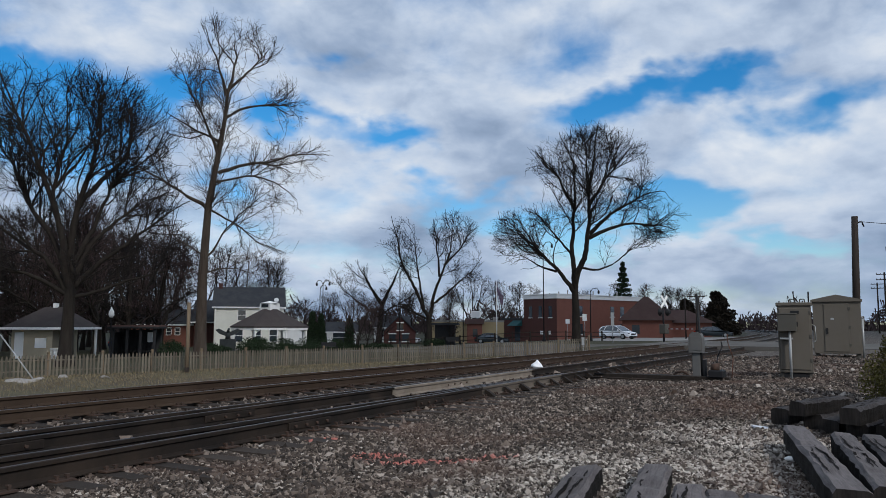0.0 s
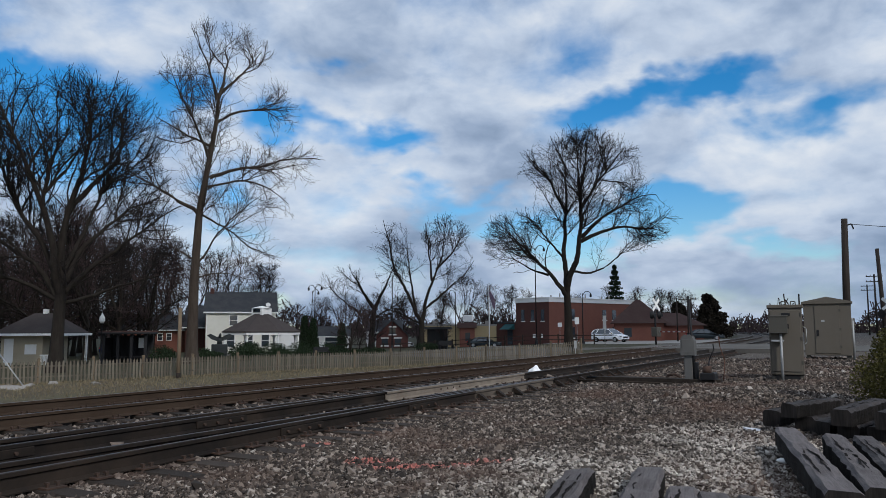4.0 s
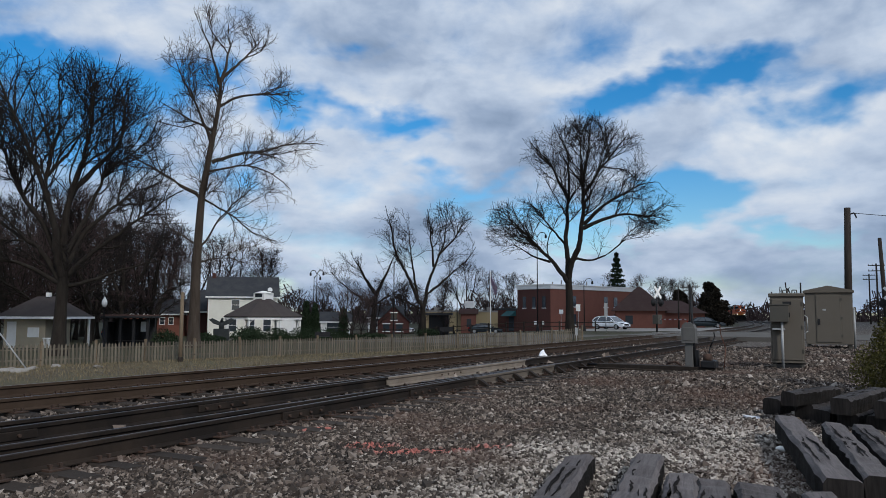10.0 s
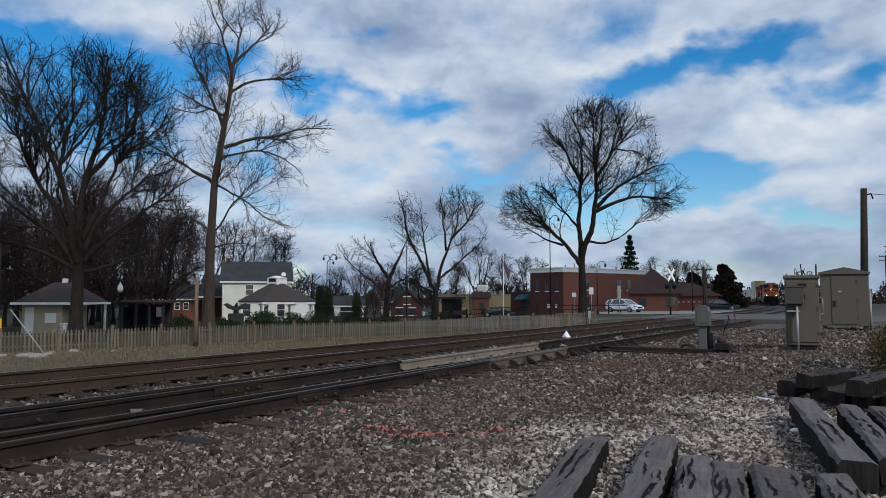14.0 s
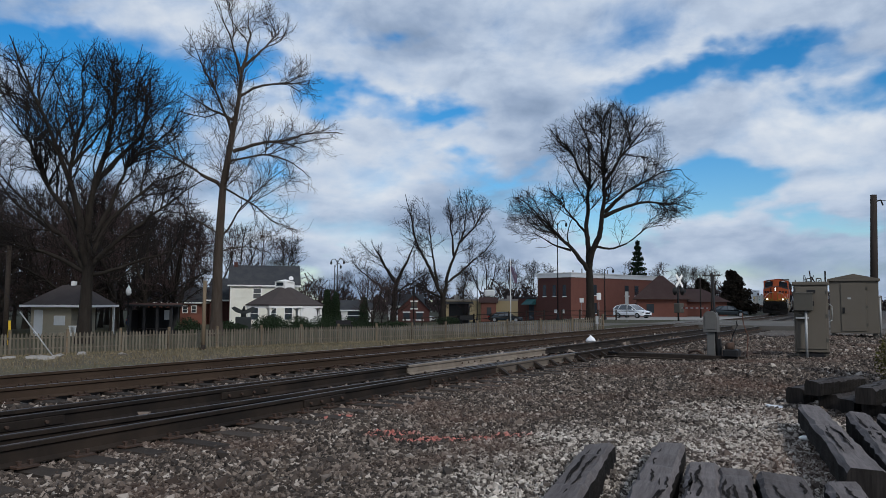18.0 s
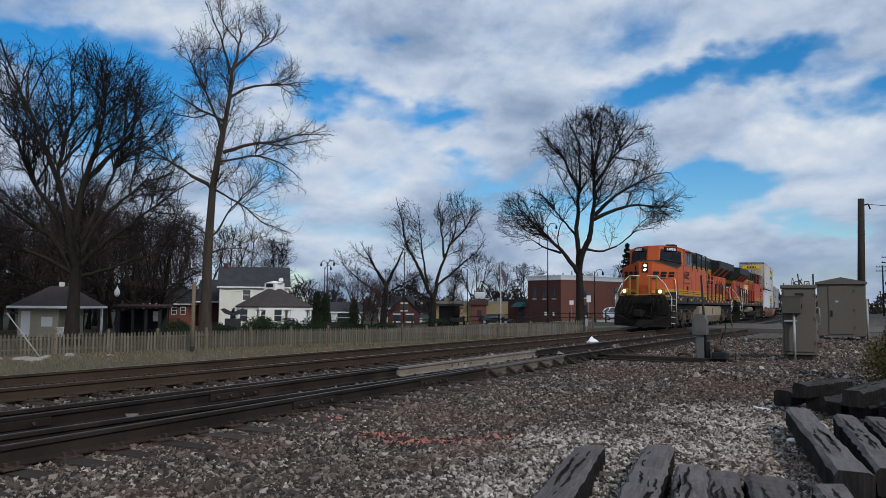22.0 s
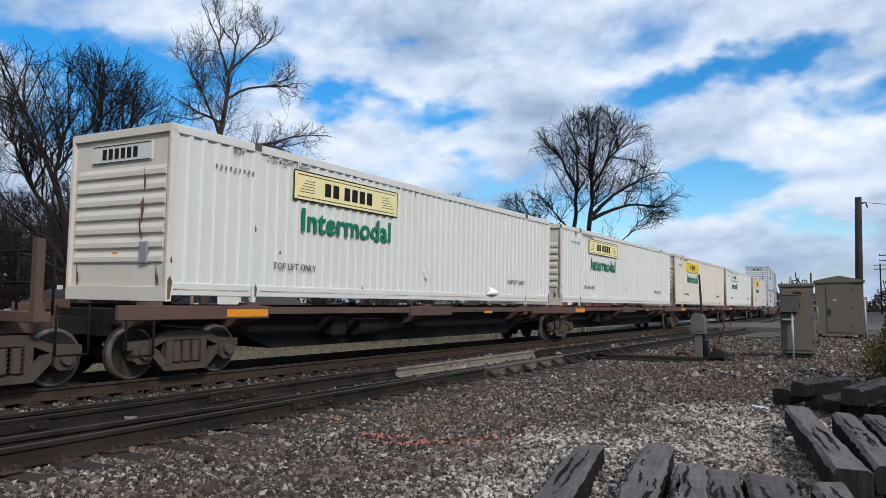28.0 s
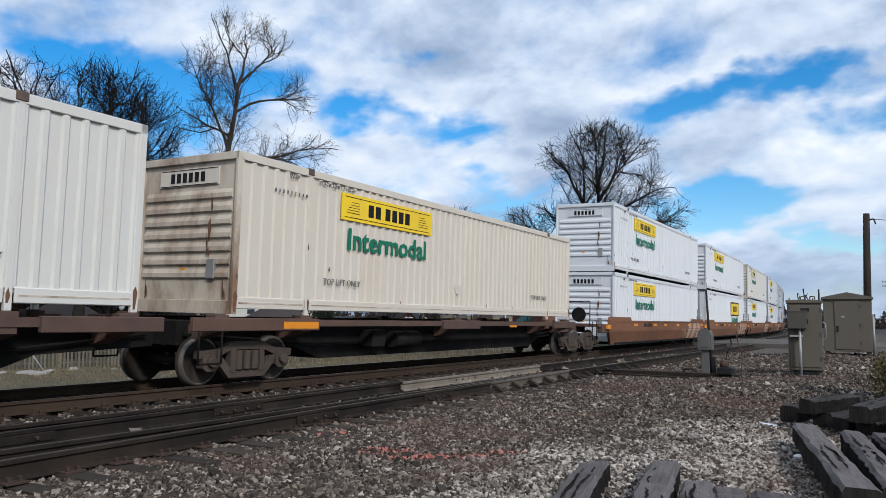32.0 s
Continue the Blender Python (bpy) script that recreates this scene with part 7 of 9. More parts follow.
def add_wheelset(parent, y, r, name="wheelset"):
    """Two wheels and their axle, across the track."""
    bm = bmesh.new()
    prof = [(0.10, 0.08), (r * 0.86, 0.035), (r * 0.90, 0.05), (r, 0.045), (r + 0.004, -0.03), (r + 0.028, -0.06), (r + 0.028, -0.085), (r * 0.88, -0.085), (r * 0.84, -0.03), (0.12, -0.05)]
    n = 24
    for s in (-1, 1):
        rings = []
        for rr, h in prof:
            rings.append([bm.verts.new((s * (0.755 + h), y + rr * math.cos(2 * math.pi * i / n), r + rr * math.sin(2 * math.pi * i / n))) for i in range(n)])
        for k, (ra, rb) in enumerate(zip(rings, rings[1:])):
            for i in range(n):
                f = bm.faces.new((ra[i], ra[(i + 1) % n], rb[(i + 1) % n], rb[i]))
                f.smooth = True
                f.material_index = 1 if k in (2, 3) else 0
        bm.faces.new(rings[0])
        bm.faces.new(rings[-1])
    add_tube(bm, (-0.75, y, r), (0.75, y, r), 0.085, n=8)
    return part(name, bm, [wheel_steel, tread_steel], parent)


def freight_truck(parent, y, r=0.42, half=0.89):
    """Two-axle freight truck: side frames with springs, bolster and wheelsets."""
    for d in (-half, half):
        add_wheelset(parent, y + d, r)
    for s in (-1, 1):
        bm = bmesh.new()
        x = s * 0.98
        h = half
        # frame as upper chord, lower chord, columns and pedestals
        def bar(pts, w=0.12):
            add_prism(bm, [(y + a, b) for a, b in pts], 0, x - w / 2, x + w / 2)
        bar([(-h - 0.27, r + 0.06), (-h - 0.27, r + 0.19), (-h + 0.2, r + 0.22), (-0.36, r + 0.35), (0.36, r + 0.35), (h - 0.2, r + 0.22), (h + 0.27, r + 0.19), (h + 0.27, r + 0.06), (h - 0.18, r + 0.08), (0.40, r + 0.20), (-0.40, r + 0.20), (-h + 0.18, r + 0.08)])
        bar([(-h + 0.16, r + 0.1), (-h + 0.30, r + 0.06), (-0.36, r - 0.18), (0.36, r - 0.18), (h - 0.30, r + 0.06), (h - 0.16, r + 0.1), (h - 0.2, r - 0.05), (0.44, r - 0.30), (-0.44, r - 0.30), (-h + 0.2, r - 0.05)])
        for c in (-0.36, 0.36):
            bar([(c - 0.06, r - 0.2), (c + 0.06, r - 0.2), (c + 0.06, r + 0.24), (c - 0.06, r + 0.24)], 0.14)
        for c in (-h, h):
            bar([(c - 0.17, r - 0.10), (c - 0.09, r - 0.16), (c + 0.09, r - 0.16), (c + 0.17, r - 0.10), (c + 0.19, r + 0.12), (c - 0.19, r + 0.12)], 0.17)
        frame_ob = part("side_frame", bm, truck_grey, parent)
        for c in (-h, h):
            cap = bmesh.new()
            add_tube(cap, (x + s * 0.07, y + c, r), (x + s * 0.16, y + c, r), 0.10, 0.085, 10)
            part("bearing_cap", cap, truck_grey, frame_ob)
        for c in (-0.2, 0.0, 0.2):
            part("spring", lathe([(0.088 if k % 2 else 0.066, r - 0.17 + 0.032 * k) for k in range(12)], 10), truck_grey, frame_ob).location = (x + s * 0.03, y + c, 0)
    part("bolster", box(-0.95, y - 0.2, r + 0.08, 0.95, y + 0.2, r + 0.30, 0.02), under_black, parent)


def loco_truck(parent, axles, r=0.53):
    """Three-axle locomotive truck."""
    for a in axles:
        add_wheelset(parent, a, r)
    a0, a2 = axles[0], axles[-1]
    for s in (-1, 1):
        bm = bmesh.new()
        x = s * 1.12
        low = []
        for a in axles[::-1]:
            low += [(a + 0.62, 0.62), (a + 0.40, 0.52), (a + 0.32, 0.34), (a - 0.32, 0.34), (a - 0.40, 0.52), (a - 0.62, 0.62)]
        add_prism(bm, [(a0 - 0.85, 0.78), (a0 - 0.70, 0.93), (a0 + 0.4, 0.99), (axles[1], 1.03), (a2 - 0.4, 0.99), (a2 + 0.70, 0.93), (a2 + 0.85, 0.78)] + low, 0, x - 0.06, x + 0.06)
        frame_ob = part("side_frame", bm, loco_truck_grey, parent)
        for a in axles:
            bx = bmesh.new()
            add_prism(bx, [(a - 0.30, 0.30), (a + 0.30, 0.30), (a + 0.24, 0.45), (a + 0.20, 0.80), (a - 0.20, 0.80), (a - 0.24, 0.45)], 0, x - 0.10, x + s * 0.04 + 0.10)
            add_tube(bx, (x, a, r), (x + s * 0.20, a, r), 0.17, 0.15, 14)
            j = part("journal_box", bx, loco_truck_grey, frame_ob)
            for d in (-0.42, 0.42):
                part("spring", lathe([(0.11 if k % 2 else 0.085, 0.40 + 0.03 * k) for k in range(11)], 10), under_black, frame_ob).location = (x + s * 0.02, a + d, 0)
        for a in (a0 + 0.95, a2 - 0.95):
            cy = bmesh.new()
            add_tube(cy, (x + s * 0.10, a - 0.25, 0.95), (x + s * 0.10, a + 0.25, 0.95), 0.17, n=12)
            add_tube(cy, (x + s * 0.10, a + 0.25, 0.95), (x + s * 0.10, a + 0.42, 0.93), 0.05, n=8)
            part("brake_cylinder", cy, loco_truck_grey, frame_ob)
        part("brake_pipe", pipe([(x + s * 0.2, a0 - 0.6, 1.06), (x + s * 0.2, a0 + 0.8, 1.10), (x + s * 0.2, a2 - 0.8, 1.06), (x + s * 0.2, a2 + 0.6, 1.10)], 0.025), loco_truck_grey, frame_ob)


def stripes(parent, x, y0, y1, z0, z1, s, step=1.1):
    """Yellow band with two dark pinstripes, in panels."""
    t = 0.006
    xa, xb = (x, x + s * t)
    k = max(1, round((y1 - y0) / step))
    w = (y1 - y0) / k
    band = part("yellow_band", box(min(xa, xb), y0, z0, max(xa, xb), y1, z1), loco_yellow, parent, "yellow band with dark pinstripes")
    for f in (0.36, 0.68):
        z = z0 + (z1 - z0) * f
        part("pinstripe", box(min(x, x + s * 0.010), y0, z - 0.012, max(x, x + s * 0.010), y1, z + 0.012), sign_black, band)
    for i in range(1, k):
        part("panel_seam", box(min(x, x + s * 0.009), y0 + i * w - 0.012, z0, max(x, x + s * 0.009), y0 + i * w + 0.012, z1), loco_black, band)


def slanted_mark(parent, x, s, y0, z0, size, mat, name="painted_mark", flip=1):
    """The maker's mark on a side as plain slanted bars, with a long wedge below."""
    bm = bmesh.new()
    t = 0.008
    a, b = min(x, x + s * t), max(x, x + s * t)
    for i in range(4):
        y = y0 + flip * i * size * 2.3
        w = size * 1.8
        sl = size * 0.45
        for za, zb in ((0.0, 0.40), (0.58, 1.0)):
            add_prism(bm, [(y + flip * sl * za, z0 + size * za), (y + flip * (w * 0.88 + sl * za), z0 + size * za), (y + flip * (w * 0.88 + sl * zb), z0 + size * zb), (y + flip * sl * zb, z0 + size * zb)], 0, a, b)
    add_prism(bm, [(y0 - flip * size * 0.6, z0 - size * 0.62), (y0 + flip * size * 8.4, z0 - size * 0.45), (y0 - flip * size * 0.3, z0 - size * 0.22)], 0, a, b)
    return part(name, bm, mat, parent, "dark slanted mark with a long wedge below")


def build_loco(number, paint, label, older=False):
    """A six-axle wide-nose diesel locomotive; the nose points to -y."""
    L = thing("locomotive", (0, 0, 0), label, "locomotive", "locomotives of the train")
    side = loco_faded if older else paint
    # frame, sill, pilot
    bm = bmesh.new()
    add_box(bm, -1.53, -9.1, 1.42, 1.53, -0.6, 1.87, 0.015)
    add_box(bm, -1.53, -0.6, 1.42, 1.53, 10.3, 1.70, 0.015)
    part("sill", bm, sill_grey, L)
    bm = bmesh.new()
    add_box(bm, -0.75, -10.3, 0.95, 0.75, 10.4, 1.42)
    part("centre_frame", bm, under_black, L)
    for e in (-1, 1):
        bm = bmesh.new()
        y0 = 10.3 * e
        add_prism(bm, [(-1.5, 0.25), (1.5, 0.25), (1.5, 1.05), (1.2, 1.85), (-1.2, 1.85), (-1.5, 1.05)], 1, min(y0, y0 - e * 0.12), max(y0, y0 - e * 0.12))
        part("end_plate", bm, under_black, L)
        bm = bmesh.new()
        add_prism(bm, [(-1.45, 0.18), (0, 0.16), (1.45, 0.18), (1.45, 0.80), (0, 0.85), (-1.45, 0.80)], 1, y0, y0 + e * 0.05)
        vs = [v for v in bm.verts if abs(v.co.x) < 0.1]
        for v in vs:
            v.co.y += e * 0.38
        part("plough", bm, under_black, L)
        bm = bmesh.new()
        add_box(bm, -0.16, min(y0, y0 + e * 0.62), 0.72, 0.16, max(y0, y0 + e * 0.62), 1.0, 0.03)
        add_box(bm, -0.24, min(y0 + e * 0.5, y0 + e * 0.85), 0.66, 0.20, max(y0 + e * 0.5, y0 + e * 0.85), 1.06, 0.06)
        part("coupler", bm, under_black, L)
        for s in (-1, 1):
            for q in range(3):
                xq = s * (0.62 + 0.24 * q)
                part("hose", pipe([(xq, y0 + e * 0.04, 1.62), (xq + s * 0.03, y0 + e * 0.22, 1.45), (xq + s * 0.05, y0 + e * 0.26, 1.12), (xq - s * 0.1, y0 + e * 0.2, 0.98)], 0.026), under_black, L)
            part("hose", pipe([(s * 0.5, y0 + e * 0.05, 1.25), (s * 0.55, y0 + e * 0.28, 1.0), (s * 0.62, y0 + e * 0.36, 0.72), (s * 0.8, y0 + e * 0.30, 0.80)], 0.03), under_black, L)
            # corner steps with white-edged treads
            ys = (9.2, 10.15)
            st = part("step_well", box(min(s * 0.98, s * 1.02), min(e * ys[0], e * ys[1]), 0.35, max(s * 0.98, s * 1.02), max(e * ys[0], e * ys[1]), 1.75), under_black, L)
            part("step_stringer", box(min(s * 1.0, s * 1.53), min(e * 9.12, e * 9.18), 0.35, max(s * 1.0, s * 1.53), max(e * 9.12, e * 9.18), 1.75), sill_grey, L)
            for k in range(5):
                z = 0.36 + k * 0.32
                part("step_tread", box(min(s * 1.0, s * 1.50), min(e * 9.2, e * 9.85), z, max(s * 1.0, s * 1.50), max(e * 9.2, e * 9.85), z + 0.022), grab_white, st)
            part("grab_rail", pipe([(s * 1.53, e * 9.12, 0.95), (s * 1.53, e * 9.12, 1.75), (s * 1.50, e * 8.98, 2.1), (s * 1.42, e * 8.95, 2.72), (s * 1.38, e * 8.97, 2.76)], 0.022), grab_white, L, "white grab rail")
            part("grab_rail", pipe([(s * 1.50, e * 10.1, 1.05), (s * 1.50, e * 10.1, 1.75), (s * 1.15, e * 10.15, 2.45), (s * 0.75, e * 10.15, 2.85), (s * 0.2, e * 10.15, 2.87)], 0.022), grab_white, L, "white grab rail")
    # trucks and tank
    loco_truck(L, (-8.0, -5.9, -3.8))
    for a0, a2 in ((-8.0, -3.8), (5.6, 9.5)):
        # dark boxes added to block daylight, so gaps at the truck look shaded
        part("truck_centre", box(-0.62, a0 - 0.9, 0.42, 0.62, a2 + 0.9, 1.0), under_black, L)
        part("truck_deck", box(-1.36, a0 - 0.95, 1.14, 1.36, a2 + 0.95, 1.44), under_black, L)
        for s in (-1, 1):
            for a in (a0 + 1.0, a2 - 1.0):
                part("damper", tube((s * 1.26, a - 0.12, 0.62), (s * 1.26, a + 0.2, 1.12), 0.06, n=8), loco_truck_grey, L)
                part("brake_rigging", pipe([(s * 1.22, a - 0.5, 0.6), (s * 1.26, a - 0.1, 0.52), (s * 1.22, a + 0.5, 0.66)], 0.035, 6), loco_truck_grey, L)
            part("sand_pipe", pipe([(s * 1.15, a0 - 0.6, 1.3), (s * 1.1, a0 - 0.72, 0.8), (s * 0.8, a0 - 0.62, 0.25)], 0.03, 6), under_black, L)
    loco_truck(L, (5.6, 7.6, 9.5))
    if older:
        bm = bmesh.new()
        add_prism(bm, [(-1.45, 0.62), (-1.1, 0.3), (1.1, 0.3), (1.45, 0.62), (1.45, 0.85), (-1.45, 0.85)], 1, -2.5, 4.6)
        part("fuel_tank", bm, under_black, L)
        for s in (-1, 1):
            for a in (0.2, 2.2):
                cy = bmesh.new()
                add_tube(cy, (s * 1.2, a, 1.12), (s * 1.2, a + 1.6, 1.12), 0.25, n=16)
                part("air_reservoir", cy, tank_tan, L)
    else:
        bm = bmesh.new()
        add_prism(bm, [(-1.5, 0.72), (-1.22, 0.30), (1.22, 0.30), (1.5, 0.72), (1.5, 1.27), (1.42, 1.31), (-1.42, 1.31), (-1.5, 1.27)], 1, -2.75, 4.85)
        tk = part("fuel_tank", bm, tank_tan, L, "dusty tan fuel tank")
        for s in (-1, 1):
            part("sight_gauge", box(min(s * 1.5, s * 1.512), 1.55, 0.82, max(s * 1.5, s * 1.512), 1.63, 1.22), under_black, tk)
    # cab and nose
    bm = bmesh.new()
    w, zt = 1.5, 1.87
    def ring(pts):
        return [bm.verts.new(p) for p in pts]
    low = ring([(-w, -7.3, zt), (-w, -8.76, zt), (-0.35, -9.75, zt), (0.35, -9.75, zt), (w, -8.76, zt), (w, -7.3, zt)])
    top = ring([(-w, -7.32, 3.58), (-w, -8.76, 3.30), (-0.35, -9.68, 3.66), (0.35, -9.68, 3.66), (w, -8.76, 3.30), (w, -7.32, 3.58)])
    mid = ring([(-0.30, -8.08, 3.84), (0.30, -8.08, 3.84)])
    for i in range(6):
        j = (i + 1) % 6
        bm.faces.new((low[i], low[j], top[j], top[i]))
    bm.faces.new(low[::-1])
    for q in ((top[0], top[1], top[2], mid[0]), (mid[0], top[2], top[3], mid[1]), (mid[1], top[3], top[4], top[5]), (mid[0], mid[1], top[5], top[0])):
        bm.faces.new(q).material_index = 1
    nose = part("nose", bm, [side, loco_black], L)
    for s in (-1, 1):
        part("nose_rim", pipe([(s * w, -7.32, 3.585), (s * w, -8.76, 3.305), (s * 0.35, -9.68, 3.665), (0, -9.68, 3.665)], 0.022, 6), side, nose)
        part("nose_edge", pipe([(s * w, -8.77, 1.9), (s * w, -8.77, 3.30)], 0.016, 6), side, nose)
    # dark wrap below the nose band, and the band
    for s in (-1, 1):
        for nm, z0, z1, off, mt in (("nose_lower_panel", 1.88, 2.06, 0.010, loco_black), ("nose_band", 2.06, 2.22, 0.012, loco_yellow)):
            b2 = bmesh.new()
            a, b = Vector((s * 0.35, -9.75 - off, 0)), Vector((s * (w + 0.004), -8.76 - off, 0))
            q = [b2.verts.new((a.x, a.y, z0 - (0.12 if nm == "nose_band" else 0))), b2.verts.new((b.x, b.y, z0)), b2.verts.new((b.x, b.y, z1)), b2.verts.new((a.x, a.y, z1 - 0.12))]
            b2.faces.new(q)
            r = bmesh.ops.extrude_face_region(b2, geom=b2.faces[:])
            bmesh.ops.translate(b2, vec=(0, 0.02, 0), verts=[v for v in r["geom"] if isinstance(v, bmesh.types.BMVert)])
            part(nm, b2, mt, nose)
        # mark on the nose facets as plain bars
        b2 = bmesh.new()
        for i in range(3):
            pa, pb = a + (b - a) * (0.04 + i * 0.30), a + (b - a) * (0.29 + i * 0.30)
            for za, zb in ((2.84, 2.97), (2.995, 3.12)):
                la, lb = (za - 2.84) * 0.5, (zb - 2.84) * 0.5
                b2.faces.new([b2.verts.new((p.x, p.y - 0.012, z)) for p, z in ((pa.lerp(pb, la), za), (pa.lerp(pb, 0.86 + la), za), (pa.lerp(pb, 0.86 + lb), zb), (pa.lerp(pb, lb), zb))])
        pa, pb = a + (b - a) * 0.02, a + (b - a) * 0.8
        b2.faces.new([b2.verts.new((pa.x, pa.y - 0.012, 2.70)), b2.verts.new((pb.x, pb.y - 0.012, 2.75)), b2.verts.new((pa.x, pa.y - 0.012, 2.78))])
        r = bmesh.ops.extrude_face_region(b2, geom=b2.faces[:])
        bmesh.ops.translate(b2, vec=(0, 0.018, 0), verts=[v for v in r["geom"] if isinstance(v, bmesh.types.BMVert)])
        part("painted_mark", b2, sign_black, nose)
    # headlight panel in the nose, ditch lights on the deck
    part("headlight_panel", box(-0.14, -9.75, 3.08, 0.14, -9.66, 3.58, 0.01), sign_black, nose)
    for z in (3.21, 3.44):
        b2 = bmesh.new()
        add_tube(b2, (0.0, -9.73, z), (0.0, -9.77, z), 0.075, 0.08, 14)
        part("headlight", b2, steel_bare if older else lamp_on, nose)
    part("nose_door_window", box(-0.62, -9.55, 3.15, -0.42, -9.45, 3.45, 0.03), cab_glass, nose)
    part("front_deck", box(-1.25, -10.3, 1.74, 1.25, -9.4, 1.87, 0.02), loco_worn_yellow, L)
    for s in (-1, 1):
        b2 = bmesh.new()
        add_box(b2, s * 0.95 - 0.17, -10.32, 1.87, s * 0.95 + 0.17, -10.0, 2.20, 0.03)
        dl = part("ditch_light_box", b2, loco_worn_yellow, L)
        b2 = bmesh.new()
        add_tube(b2, (s * 0.95, -10.30, 2.03), (s * 0.95, -10.345, 2.03), 0.085, 0.09, 14)
        part("ditch_light", b2, steel_bare if older else lamp_on, dl)
        for xx in (0.30, 0.72):
            part("front_post", box(s * xx - 0.05, -10.2, 1.87, s * xx + 0.05, -10.08, 2.85, 0.01), loco_worn_yellow, L)
    # cab body
    bm = bmesh.new()
    add_prism(bm, [(-7.3, 1.87), (-5.2, 1.87), (-5.2, 4.42), (-7.22, 4.42), (-7.32, 3.58)], 0, -1.53, 1.53)
    cab = part("cab", bm, side, L)
    bm = bmesh.new()
    lo = [bm.verts.new(p) for p in ((-1.5, -7.32, 3.58), (-0.30, -8.08, 3.84), (0.30, -8.08, 3.84), (1.5, -7.32, 3.58))]
    hi = [bm.verts.new(p) for p in ((-1.45, -7.22, 4.42), (-0.30, -7.93, 4.62), (0.30, -7.93, 4.62), (1.45, -7.22, 4.42))]
    bk = [bm.verts.new(p) for p in ((-1.45, -6.9, 3.58), (1.45, -6.9, 3.58), (1.45, -6.9, 4.42), (-1.45, -6.9, 4.42))]
    for i in range(3):
        bm.faces.new((lo[i], lo[i + 1], hi[i + 1], hi[i]))
    bm.faces.new((hi[0], hi[1], hi[2], hi[3], bk[2], bk[3]))
    bm.faces.new((lo[3], bk[1], bk[2], hi[3]))
    bm.faces.new((lo[0], hi[0], bk[3], bk[0]))
    part("cab_front", bm, side, cab)
    bm = bmesh.new()
    add_prism(bm, [(-1.56, 4.40), (1.56, 4.40), (1.56, 4.46), (1.1, 4.62), (0.4, 4.70), (-0.4, 4.70), (-1.1, 4.62), (-1.56, 4.46)], 1, -7.25, -5.1)
    part("cab_roof", bm, side, cab)
    for s in (-1, 1):
        a0, a1 = Vector((s * 0.38, -8.02, 3.88)), Vector((s * 1.40, -7.38, 3.68))
        b0, b1 = Vector((s * 0.38, -7.92, 4.42)), Vector((s * 1.36, -7.30, 4.30))
        off = Vector((s * 0.012, -0.02, 0.004))
        bm = bmesh.new()
        q = [bm.verts.new(v + off) for v in (a0.lerp(b0, 0.04), a1.lerp(b1, 0.04), b1.lerp(a1, 0.1), b0.lerp(a0, 0.1))]
        bm.faces.new(q)
        r = bmesh.ops.extrude_face_region(bm, geom=bm.faces[:])
        bmesh.ops.translate(bm, vec=(0, 0.03, 0), verts=[v for v in r["geom"] if isinstance(v, bmesh.types.BMVert)])
        part("windscreen", bm, cab_glass, cab)
        m = (a0 + a1) / 2
        part("windscreen_sill", pipe([a0 + off * 1.2, a1 + off * 1.2], 0.045, 5), loco_black, cab)
        part("windscreen_header", pipe([b0 + off * 1.2, b1 + off * 1.2], 0.03, 5), loco_black, cab)
        part("wiper", pipe([m + Vector((0, -0.04, 0.04)), m + Vector((s * 0.18, 0.05, 0.5))], 0.012, 4), sign_black, cab)
        nb = part("number_board", box(-0.34, -0.06, -0.12, 0.34, 0.05, 0.12, 0.015), sign_black, cab, "black number board with white figures")
        nb.matrix_local = Matrix.Translation((s * 0.88, -7.66, 4.44)) @ pose(0, 0, 0, -8, 0, s * 32)
        if not older:
            lettering("number", number, 0.2, sign_white, nb, Matrix.Translation((-0.26, -0.066, -0.075)) @ pose(0, 0, 0, 90, 0, 0), 0.52, 0.004)
        # side windows
        for y0, y1 in ((-7.05, -6.35), (-6.28, -5.75), (-5.68, -5.32)):
            wn = part("side_window", box(min(s * 1.53, s * 1.538), y0, 3.62, max(s * 1.53, s * 1.538), y1, 4.28), cab_glass, cab)
            b2 = bmesh.new()
            xa, xb = min(s * 1.535, s * 1.555), max(s * 1.535, s * 1.555)
            for bx in ((y0 - 0.03, 3.59, y1 + 0.03, 3.63), (y0 - 0.03, 4.27, y1 + 0.03, 4.31), (y0 - 0.03, 3.6, y0 + 0.02, 4.3), (y1 - 0.02, 3.6, y1 + 0.03, 4.3)):
                add_box(b2, xa, bx[0], bx[1], xb, bx[2], bx[3])
            part("window_frame", b2, steel_bare, wn)
        part("sun_visor", box(min(s * 1.53, s * 1.78), -7.1, 4.36, max(s * 1.53, s * 1.78), -5.3, 4.39), grab_white, cab)
        rot_m = Matrix.Translation((s * 1.534, -7.3 if s > 0 else -5.85, 2.82)) @ (pose(0, 0, 0, 90, 0, 90) if s > 0 else pose(0, 0, 0, 90, 0, -90))
        lettering("number", number, 0.62, sign_black, cab, rot_m, 1.45, 0.002)
        part("cab_side_vent", box(min(s * 1.53, s * 1.537), -6.55, 1.92, max(s * 1.53, s * 1.537), -6.1, 2.42), sign_black, cab)
        part("handhold", box(min(s * 1.53, s * 1.56), -7.4, 2.58, max(s * 1.53, s * 1.56), -5.7, 2.60), sign_black, cab)
        stripes(L, s * 1.531, -8.7, -0.65, 1.90, 2.2, s, 1.35)
        if older:
            part("patch_panel", box(min(s * 1.531, s * 1.54), -7.9, 1.95, max(s * 1.531, s * 1.54), -7.4, 2.2), sign_pale, L)
